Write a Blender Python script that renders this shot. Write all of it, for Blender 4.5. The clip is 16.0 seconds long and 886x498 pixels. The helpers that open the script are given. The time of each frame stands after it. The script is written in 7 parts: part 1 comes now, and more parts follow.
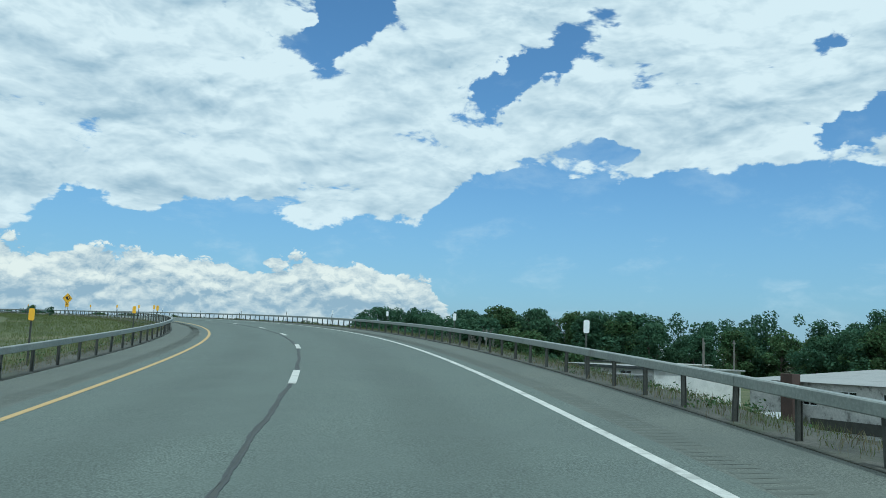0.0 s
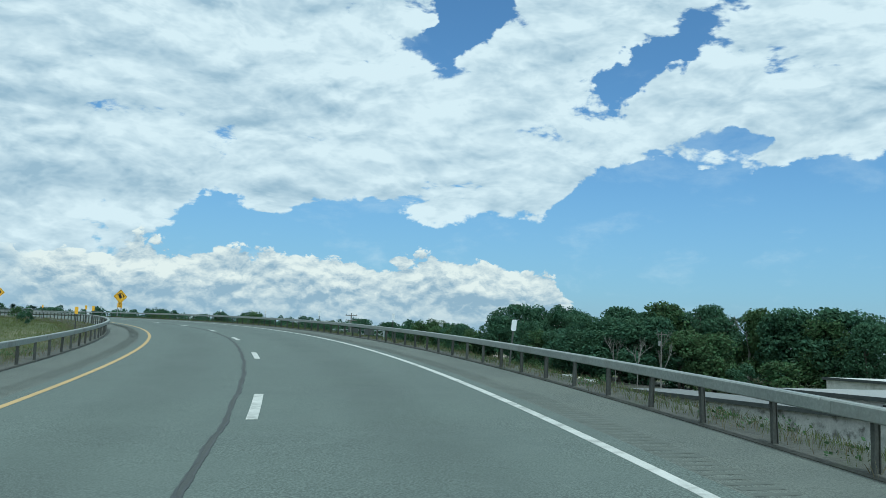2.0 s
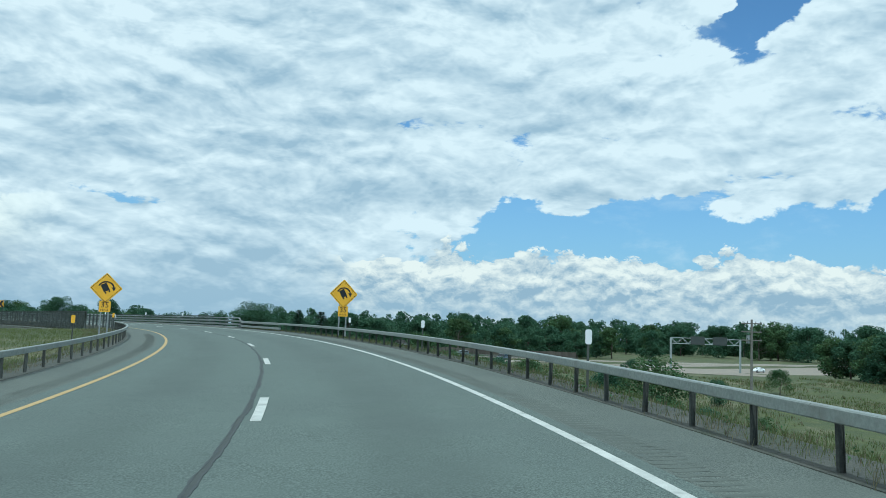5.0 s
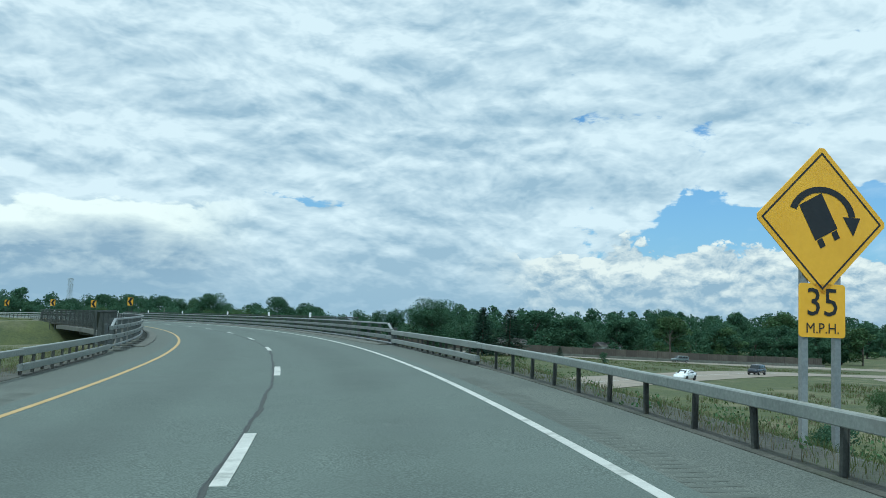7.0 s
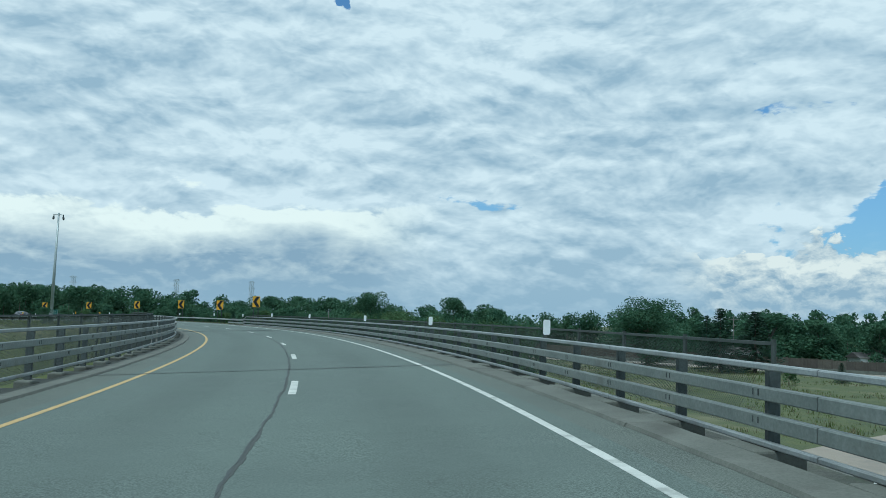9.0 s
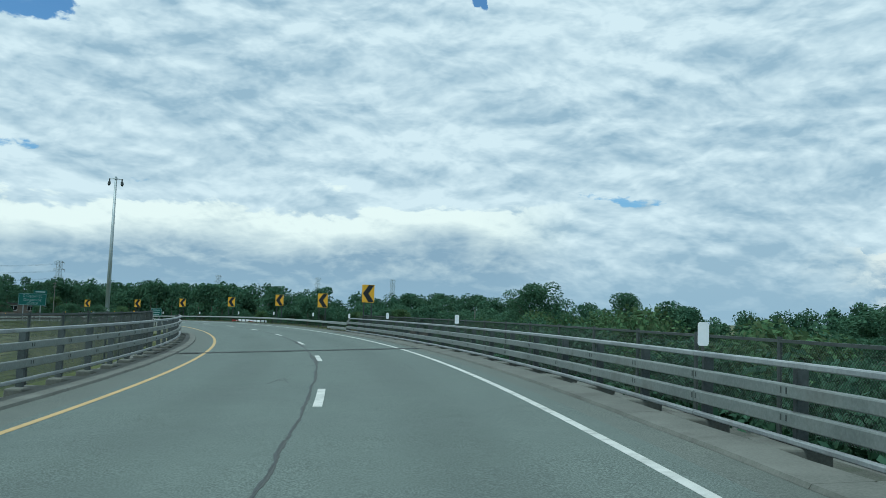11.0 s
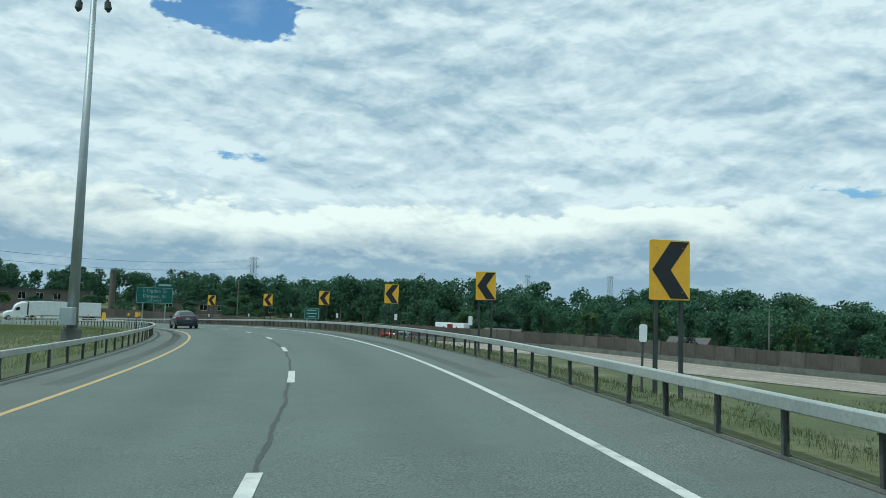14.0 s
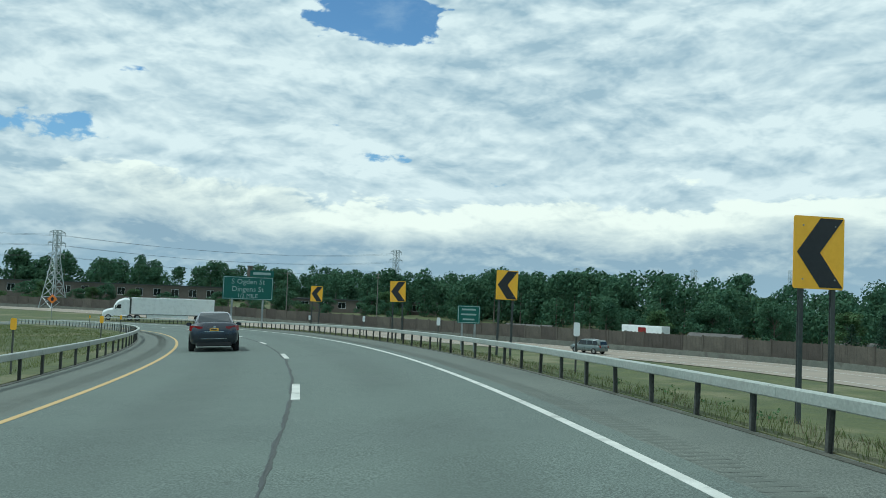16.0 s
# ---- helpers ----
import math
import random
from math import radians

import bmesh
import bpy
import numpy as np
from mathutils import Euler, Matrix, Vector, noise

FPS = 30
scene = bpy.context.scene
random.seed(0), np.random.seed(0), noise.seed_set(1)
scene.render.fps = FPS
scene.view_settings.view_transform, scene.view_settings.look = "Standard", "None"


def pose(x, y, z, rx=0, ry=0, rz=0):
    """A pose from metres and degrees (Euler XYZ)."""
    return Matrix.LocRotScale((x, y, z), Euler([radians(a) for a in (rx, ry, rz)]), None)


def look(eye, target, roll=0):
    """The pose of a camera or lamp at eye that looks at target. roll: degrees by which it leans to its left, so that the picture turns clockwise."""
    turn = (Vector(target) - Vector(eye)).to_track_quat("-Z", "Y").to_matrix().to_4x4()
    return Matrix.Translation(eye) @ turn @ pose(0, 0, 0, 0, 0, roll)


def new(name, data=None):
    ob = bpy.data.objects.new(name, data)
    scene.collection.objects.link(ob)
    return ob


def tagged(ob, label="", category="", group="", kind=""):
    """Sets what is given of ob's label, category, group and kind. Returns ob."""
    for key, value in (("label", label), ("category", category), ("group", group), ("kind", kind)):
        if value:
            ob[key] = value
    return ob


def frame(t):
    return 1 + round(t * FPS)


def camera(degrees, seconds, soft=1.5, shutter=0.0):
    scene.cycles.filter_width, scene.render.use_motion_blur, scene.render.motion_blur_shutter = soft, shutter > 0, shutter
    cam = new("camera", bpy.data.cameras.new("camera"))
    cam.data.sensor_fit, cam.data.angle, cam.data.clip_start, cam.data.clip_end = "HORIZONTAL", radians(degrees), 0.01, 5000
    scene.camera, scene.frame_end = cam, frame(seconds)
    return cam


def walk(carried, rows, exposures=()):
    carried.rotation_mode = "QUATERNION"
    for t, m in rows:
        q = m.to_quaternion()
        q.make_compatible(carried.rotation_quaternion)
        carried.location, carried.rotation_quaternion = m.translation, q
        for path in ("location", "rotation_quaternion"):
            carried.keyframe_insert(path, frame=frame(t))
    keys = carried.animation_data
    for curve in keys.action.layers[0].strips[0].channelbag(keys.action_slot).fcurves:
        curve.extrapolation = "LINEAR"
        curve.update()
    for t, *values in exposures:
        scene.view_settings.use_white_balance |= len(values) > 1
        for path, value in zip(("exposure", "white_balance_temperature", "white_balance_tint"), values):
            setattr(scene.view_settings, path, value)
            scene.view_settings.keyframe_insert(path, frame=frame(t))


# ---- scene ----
# ---- camera ----
cam = camera(55.83, 16.0, soft=0.85)
LEAN = 2.2            # the car leans with the banked road


def carried_pose(x, y, z, heading, pitch):
    return pose(x, y, z) @ pose(0, 0, 0, 0, 0, heading - 90) @ pose(0, 0, 0, 90 + pitch) @ pose(0, 0, 0, 0, 0, LEAN)


# seconds, metres, heading and pitch in degrees
PATH = [
    (0, -10.431, -1.845, 0.970, 0.00, 6.88),
    (0.5, 0.003, -0.601, 1.519, 1.45, 6.92),
    (1, 10.258, 0.745, 2.033, 3.11, 6.76),
    (1.5, 20.328, 2.496, 2.508, 5.72, 6.58),
    (2, 30.197, 4.812, 2.944, 8.50, 6.34),
    (2.5, 39.867, 7.679, 3.346, 11.42, 6.30),
    (3, 49.372, 11.008, 3.719, 15.02, 6.12),
    (3.5, 58.692, 14.861, 4.062, 18.50, 5.94),
    (4, 67.787, 19.295, 4.372, 21.85, 5.63),
    (4.5, 76.657, 24.252, 4.653, 25.26, 5.65),
    (4.9, 83.573, 28.588, 4.858, 28.40, 5.75),
    (5, 85.274, 29.724, 4.906, 28.85, 5.71),
    (5.2, 88.639, 32.057, 4.999, 30.35, 5.74),
    (5.9, 100.016, 40.828, 5.289, 34.73, 5.50),
    (6.6, 110.718, 50.444, 5.525, 38.80, 5.25),
    (7.3, 120.704, 60.752, 5.710, 42.50, 5.00),
    (7.5, 123.424, 63.803, 5.753, 43.56, 4.98),
    (8, 129.954, 71.606, 5.846, 46.42, 4.74),
    (8.5, 135.996, 79.704, 5.913, 49.44, 5.29),
    (9, 141.594, 88.008, 5.959, 52.82, 4.79),
    (9.2, 143.717, 91.372, 5.972, 53.88, 4.70),
    (9.9, 150.591, 103.329, 5.999, 57.63, 4.55),
    (10.6, 156.720, 115.466, 5.998, 60.61, 4.40),
    (11.3, 162.232, 127.739, 5.975, 63.51, 4.25),
    (11.5, 163.691, 131.278, 5.966, 63.97, 4.13),
    (12, 167.076, 140.218, 5.938, 66.16, 4.20),
    (12.5, 170.042, 149.315, 5.906, 68.50, 4.03),
    (13, 172.642, 158.563, 5.872, 71.59, 4.03),
    (13.5, 174.788, 167.995, 5.832, 73.76, 3.77),
    (14, 176.493, 177.604, 5.783, 76.48, 3.82),
    (14.5, 177.623, 187.384, 5.714, 79.01, 3.64),
    (15, 178.346, 197.263, 5.626, 81.50, 3.56),
    (15.5, 178.765, 207.170, 5.515, 83.76, 3.52),
    (16, 178.775, 217.001, 5.375, 86.32, 3.31),
]
walk(cam, [(t, carried_pose(*row)) for t, *row in PATH], [
    (0.0, -0.07, 5200, -6.5), (3.0, -0.04, 5200, -6.5), (5.0, 0.0, 5150, -6.5), (7.5, -0.02, 5150, -6.5), (8.1, -0.14, 5100, -6.5), (12.0, -0.08, 5200, -7.0), (13.0, -0.07, 5250, -7.0), (16.0, -0.03, 5400, -7.5)])

# ---- world, sun ----
SUN_AZ, SUN_EL = 199.0, 62.0      # degrees; azimuth from +x towards +y
world = bpy.data.worlds.new("sky")
scene.world = world
world.use_nodes = True


class Nodes:
    """Short hand for building node trees."""

    def __init__(self, tree):
        self.t = tree

    def n(self, kind, **props):
        node = self.t.nodes.new(kind)
        for key, value in props.items():
            if key == "operation":
                node.operation = value
            elif key == "data_type":
                node.data_type = value
            elif key == "blend_type":
                node.blend_type = value
            elif key == "noise_dimensions":
                node.noise_dimensions = value
            elif key == "feature":
                node.feature = value
            elif key == "interpolation_type":
                node.interpolation_type = value
        return node

    def link(self, a, b):
        self.t.links.new(a, b)

    def put(self, socket, value):
        if hasattr(value, "is_linked"):
            self.link(value, socket)
        else:
            socket.default_value = value

    def math(self, op, a, b=0.0, c=None, clamp=False):
        node = self.n("ShaderNodeMath", operation=op)
        node.use_clamp = clamp
        self.put(node.inputs[0], a)
        self.put(node.inputs[1], b)
        if c is not None:
            self.put(node.inputs[2], c)
        return node.outputs[0]

    def vec(self, op, a, b):
        node = self.n("ShaderNodeVectorMath", operation=op)
        self.put(node.inputs[0], a)
        self.put(node.inputs[1], b)
        return node.outputs[0]

    def combine(self, x, y, z):
        node = self.n("ShaderNodeCombineXYZ")
        for socket, value in zip(node.inputs, (x, y, z)):
            self.put(socket, value)
        return node.outputs[0]

    def noise(self, vector, scale, detail=4.0, rough=0.55, distort=0.0):
        node = self.n("ShaderNodeTexNoise")
        self.put(node.inputs["Vector"], vector)
        node.inputs["Scale"].default_value = scale
        node.inputs["Detail"].default_value = detail
        node.inputs["Roughness"].default_value = rough
        node.inputs["Distortion"].default_value = distort
        return node.outputs["Fac"]

    def ramp(self, value, lo, hi, a=0.0, b=1.0, smooth=True):
        node = self.n("ShaderNodeMapRange", interpolation_type="SMOOTHSTEP" if smooth else "LINEAR")
        self.put(node.inputs["Value"], value)
        self.put(node.inputs["From Min"], lo)
        self.put(node.inputs["From Max"], hi)
        self.put(node.inputs["To Min"], a)
        self.put(node.inputs["To Max"], b)
        return node.outputs[0]

    def mix(self, fac, a, b, blend="MIX"):
        node = self.n("ShaderNodeMix", data_type="RGBA", blend_type=blend)
        self.put(node.inputs[0], fac)
        self.put(node.inputs[6], a)
        self.put(node.inputs[7], b)
        return node.outputs[2]


def build_sky():
    k = Nodes(world.node_tree)
    world.node_tree.nodes.clear()
    sky = k.n("ShaderNodeTexSky")
    sky.sky_type = "NISHITA"
    sky.sun_disc = False
    sky.sun_elevation = radians(SUN_EL)
    sky.sun_rotation = radians(90.0 - SUN_AZ)
    sky.air_density, sky.dust_density, sky.ozone_density = 1.0, 0.8, 1.6
    coord = k.n("ShaderNodeTexCoord").outputs["Generated"]
    split = k.n("ShaderNodeSeparateXYZ")
    k.link(coord, split.inputs[0])
    dx, dy, dz = split.outputs
    el = k.math("MULTIPLY", k.math("ARCSINE", dz), 57.2958)
    az = k.math("MULTIPLY", k.math("ARCTAN2", dy, dx), 57.2958)

    def colour_noise(vector, scale, detail, rough):
        node = k.n("ShaderNodeTexNoise")
        k.put(node.inputs["Vector"], vector)
        node.inputs["Scale"].default_value = scale
        node.inputs["Detail"].default_value = detail
        node.inputs["Roughness"].default_value = rough
        return node.outputs["Color"]

    def cells(vector, scale, detail):
        node = k.n("ShaderNodeTexVoronoi", feature="SMOOTH_F1")
        k.put(node.inputs["Vector"], vector)
        node.inputs["Scale"].default_value = scale
        node.inputs["Detail"].default_value = detail
        node.inputs["Roughness"].default_value = 0.6
        node.inputs["Smoothness"].default_value = 0.25
        return k.math("SUBTRACT", 1.0, node.outputs["Distance"])

    def total(terms):
        out = 0.0
        for amount, value in terms:
            out = k.math("ADD", out, k.math("MULTIPLY", value, amount) if value != 1.0 else amount)
        return out

    def inside(value, lo=0.0, hi=1.0):
        return k.math("MINIMUM", k.math("MAXIMUM", value, lo), hi)

    # directions bent a little, so that no edge runs straight
    apart = k.n("ShaderNodeSeparateColor")
    k.link(colour_noise(coord, 11.0, 5.0, 0.6), apart.inputs[0])
    az_bent = total(((1.0, az), (9.0, k.math("SUBTRACT", apart.outputs[0], 0.5))))
    el_bent = total(((1.0, el), (4.0, k.math("SUBTRACT", apart.outputs[1], 0.5))))

    def hill(a0, e0, wide, high, slant=0.0):
        """A soft hill round one direction of the sky, its long axis slanting up to the left by that many degrees."""
        c, n = math.cos(radians(slant)), math.sin(radians(slant))
        x, y = k.math("SUBTRACT", az_bent, a0), k.math("SUBTRACT", el_bent, e0)
        u = k.math("DIVIDE", total(((c, x), (n, y))), wide)
        v = k.math("DIVIDE", total(((-n, x), (c, y))), high)
        return k.math("POWER", 2.718, k.math("MULTIPLY", total(((1.0, k.math("MULTIPLY", u, u)), (1.0, k.math("MULTIPLY", v, v)))), -1.0))

    # heaped and layered cloud, flattened towards the horizon
    flat = k.vec("MULTIPLY", coord, (1.0, 1.0, 2.3))
    bend = k.vec("SUBTRACT", colour_noise(flat, 4.0, 4.0, 0.55), (0.5, 0.5, 0.5))
    face = k.vec("ADD", flat, k.vec("MULTIPLY", bend, (0.10, 0.10, 0.10)))
    over = k.vec("ADD", face, (0.0, 0.0, 0.030))
    near_over = k.vec("ADD", face, (0.0, 0.0, 0.012))
    puff, puff_over = cells(face, 9.0, 4.0), cells(over, 9.0, 4.0)
    roll, roll_over = k.noise(face, 5.5, 9.0, 0.55), k.noise(over, 5.5, 9.0, 0.55)
    crumb, crumb_over = k.noise(face, 22.0, 6.0, 0.62), k.noise(near_over, 22.0, 6.0, 0.62)
    broad = k.noise(k.vec("ADD", k.vec("MULTIPLY", coord, (1.0, 1.0, 2.8)), k.vec("MULTIPLY", bend, (0.14, 0.14, 0.14))), 3.6, 5.0, 0.5)
    layer = k.noise(k.vec("ADD", k.vec("MULTIPLY", coord, (1.0, 1.0, 5.0)), k.vec("MULTIPLY", bend, (0.22, 0.22, 0.30))), 4.5, 4.0, 0.5)

    # the wide clear strip low in the sky, and single gaps higher up
    strip_top = total(((1.0, k.ramp(az, -3.0, 2.0, 11.6, 7.8)), (1.0, k.ramp(az, 15, 30, 0.0, -0.9)), (0.9, hill(20, 8.6, 9.0, 3.0))))
    gaps = total((
        (1.27, k.math("MULTIPLY", k.ramp(k.math("SUBTRACT", el_bent, strip_top), 1.7, -1.2), k.ramp(az_bent, 33, 25))), (1.19, hill(7.2, 21.8, 3.3, 1.5, -40)), (1.11, hill(-4.6, 18.4, 5.2, 1.35, -30)),
        (1.12, hill(-27.0, 15.0, 4.2, 1.4, -20)), (0.87, hill(-11.8, 13.8, 3.0, 0.9)), (0.48, hill(-25.3, 20.0, 1.6, 1.1)), (1.05, hill(60.6, 20.8, 1.0, 0.8)),
        (0.85, hill(50.5, 7.6, 4.5, 0.9)), (1.32, hill(91.6, 18.6, 4.4, 1.8)), (0.60, hill(111.0, 9.7, 7.0, 1.4)), (0.72, hill(91.0, 8.9, 4.0, 0.9)), (0.70, hill(107.5, 13.2, 4.0, 1.3))))
    dens = k.math("SUBTRACT", total(((0.86, 1.0), (0.22, k.ramp(az, 28, 45)), (1.35, k.math("SUBTRACT", roll, 0.5)), (0.55, k.math("SUBTRACT", puff, 0.55)), (0.65, k.math("SUBTRACT", crumb, 0.5)))), gaps)
    deck_mask = k.ramp(dens, -0.02, 0.16)
    # light from above on the deck
    lit = total(((0.53, 1.0), (1.7, k.math("SUBTRACT", broad, 0.5)), (0.8, k.math("SUBTRACT", layer, 0.5)), (1.0, k.math("SUBTRACT", puff, puff_over)),
                 (0.9, k.math("SUBTRACT", roll, roll_over)), (0.55, k.math("SUBTRACT", crumb, crumb_over)), (0.16, k.ramp(dens, 0.55, 0.15)),
                 (0.10, k.ramp(el, 12, 22)), (-0.34, k.math("MULTIPLY", k.ramp(az, 30, 44), k.ramp(el, 7.0, 4.0))), (0.22, hill(70, 7.8, 12, 1.3))))
    deck_col = k.mix(inside(lit), (0.45, 0.525, 0.575, 1), (0.925, 0.90, 0.85, 1))

    # the bank of heaped clouds low down
    side = k.vec("ADD", k.vec("MULTIPLY", coord, (1.0, 1.0, 1.7)), k.vec("MULTIPLY", k.vec("SUBTRACT", colour_noise(coord, 15.0, 4.0, 0.55), (0.5, 0.5, 0.5)), (0.05, 0.05, 0.05)))
    above = k.vec("ADD", side, (0.0, 0.0, 0.016))
    heap, heap_over = cells(side, 14.0, 5.0), cells(above, 14.0, 5.0)
    lumps, lumps_over = k.noise(side, 11.0, 8.0, 0.60), k.noise(above, 11.0, 8.0, 0.60)
    crest = k.noise(k.combine(dx, dy, 0.0), 7.0, 4.0, 0.55)
    top = total(((2.4, k.math("SUBTRACT", crest, 0.5)), (1.0, k.ramp(az, -2.5, 1.8, 1.9, 6.9)), (0.8, hill(-21.5, 2.4, 3, 3)), (0.5, hill(-4.5, 2.4, 3, 3))))
    rise = k.math("SUBTRACT", total(((1.0, top), (1.7, k.math("SUBTRACT", heap, 0.55)), (1.6, k.math("SUBTRACT", lumps, 0.5)))), el)
    heap_mask = k.math("MULTIPLY", k.ramp(rise, -0.02, 0.22), k.ramp(total(((1.0, az), (14.0, k.math("SUBTRACT", lumps, 0.5)))), 33, 40, 1.0, 0.0))
    hl = total(((0.50, 1.0), (1.5, k.math("SUBTRACT", heap, heap_over)), (2.6, k.math("SUBTRACT", lumps, lumps_over)), (1.3, k.math("SUBTRACT", crumb, crumb_over)), (0.30, k.ramp(rise, 1.4, 0.1)), (-0.18, k.ramp(rise, 2.0, 4.0))))
    heap_col = k.mix(inside(hl), (0.40, 0.475, 0.53, 1), (1.02, 0.92, 0.79, 1))

    # the long pale bank with a grey base further round
    el_bank = total(((1.0, el), (-5.0, k.math("SUBTRACT", roll, 0.5)), (-1.6, k.math("SUBTRACT", puff, 0.55)), (-1.4, k.math("SUBTRACT", crumb, 0.5))))
    bank_mask = k.math("MULTIPLY", k.ramp(el_bank, 8.6, 8.1), k.math("MULTIPLY", k.ramp(az_bent, 52, 60), k.ramp(az_bent, 118, 104)))
    bright = k.ramp(k.noise(k.combine(dx, dy, 3.0), 3.2, 3.0, 0.5), 0.36, 0.58, 0.62, 1.05)
    bl = total(((1.0, k.math("MULTIPLY", k.ramp(el_bank, 4.4, 7.2, 0.06, 0.95), bright)), (1.1, k.math("SUBTRACT", roll, roll_over)), (0.5, k.math("SUBTRACT", puff, puff_over)), (0.8, k.math("SUBTRACT", crumb, crumb_over))))
    bank_col = k.mix(inside(bl), (0.36, 0.435, 0.50, 1), (1.10, 1.02, 0.875, 1))

    clear = k.mix(1.0, sky.outputs[0], (0.100, 0.114, 0.122, 1), "MULTIPLY")
    clear = k.mix(k.ramp(el, 14, 1, 0.0, 0.50), clear, (0.285, 0.435, 0.575, 1))
    veil = k.math("MULTIPLY", k.ramp(k.noise(face, 9.0, 7.0, 0.62), 0.50, 0.74), k.ramp(el, 13, 5, 0.20, 0.40))
    clear = k.mix(veil, clear, (0.76, 0.80, 0.81, 1))
    col = k.mix(deck_mask, clear, deck_col)
    col = k.mix(bank_mask, col, bank_col)
    col = k.mix(heap_mask, col, heap_col)
    haze = k.ramp(el, 4.0, 0.5, 0.0, 0.62)
    col = k.mix(haze, col, (0.41, 0.50, 0.565, 1))
    bg = k.n("ShaderNodeBackground")
    k.link(col, bg.inputs["Color"])
    bg.inputs["Strength"].default_value = 0.95
    out = k.n("ShaderNodeOutputWorld")
    k.link(bg.outputs[0], out.inputs[0])


build_sky()
sun = new("sun", bpy.data.lights.new("sun", "SUN"))
sun.data.energy, sun.data.angle, sun.data.color = 2.4, radians(0.6), (1.0, 0.95, 0.88)
sun.matrix_world = look((0, 0, 60), (-math.cos(radians(SUN_AZ)) * math.cos(radians(SUN_EL)), -math.sin(radians(SUN_AZ)) * math.cos(radians(SUN_EL)), 60 - math.sin(radians(SUN_EL))))



# ---- materials ----
def surface(name, dark, light, scale=2.0, fine=40.0, rough=0.8, metal=0.0, bump=0.15, per="", tint=0.0, stain=None, stain_scale=0.35, stain_amount=0.5, coat=0.0, depth=0.01):
    """A plain surface: two colours mixed by broad and fine grain, uneven gloss, fine relief, and stains of a shape of their own."""
    m = bpy.data.materials.new(name)
    m.use_nodes = True
    k = Nodes(m.node_tree)
    b = m.node_tree.nodes["Principled BSDF"]
    at = k.n("ShaderNodeTexCoord").outputs["Object"]
    if not per:
        at = k.n("ShaderNodeNewGeometry").outputs["Position"]
    broad = k.noise(at, scale, 5.0, 0.6)
    grain = k.noise(at, fine, 3.0, 0.6)
    f = k.math("ADD", k.math("MULTIPLY", broad, 0.6), k.math("MULTIPLY", grain, 0.4))
    col = k.mix(k.ramp(f, 0.3, 0.7), (*dark, 1), (*light, 1))
    if stain:
        s = k.ramp(k.noise(at, stain_scale, 6.0, 0.65), 0.50, 0.68)
        col = k.mix(k.math("MULTIPLY", s, stain_amount), col, (*stain, 1))
    if tint:
        if per == "object":
            r = k.n("ShaderNodeObjectInfo").outputs["Random"]
        else:
            r = k.n("ShaderNodeNewGeometry").outputs["Random Per Island"]
        hsv = k.n("ShaderNodeHueSaturation")
        k.put(hsv.inputs["Hue"], k.ramp(r, 0, 1, 0.5 - tint * 0.06, 0.5 + tint * 0.05, False))
        k.put(hsv.inputs["Value"], k.ramp(r, 0, 1, 1.0 - tint, 1.0 + tint, False))
        k.link(col, hsv.inputs["Color"])
        col = hsv.outputs[0]
    k.link(col, b.inputs["Base Color"])
    b.inputs["Metallic"].default_value = metal
    k.put(b.inputs["Roughness"], k.ramp(broad, 0.25, 0.75, max(0.0, rough - 0.08), min(1.0, rough + 0.08)))
    if coat:
        b.inputs["Coat Weight"].default_value = coat
        b.inputs["Coat Roughness"].default_value = 0.06
    if bump:
        node = k.n("ShaderNodeBump")
        node.inputs["Strength"].default_value = bump
        node.inputs["Distance"].default_value = depth
        k.link(f, node.inputs["Height"])
        k.link(node.outputs[0], b.inputs["Normal"])
    return m


def glass(name, colour, rough=0.04):
    m = bpy.data.materials.new(name)
    m.use_nodes = True
    b = m.node_tree.nodes["Principled BSDF"]
    b.inputs["Base Color"].default_value = (*colour, 1)
    b.inputs["Roughness"].default_value = rough
    b.inputs["IOR"].default_value = 1.5
    b.inputs["Specular IOR Level"].default_value = 0.6
    return m




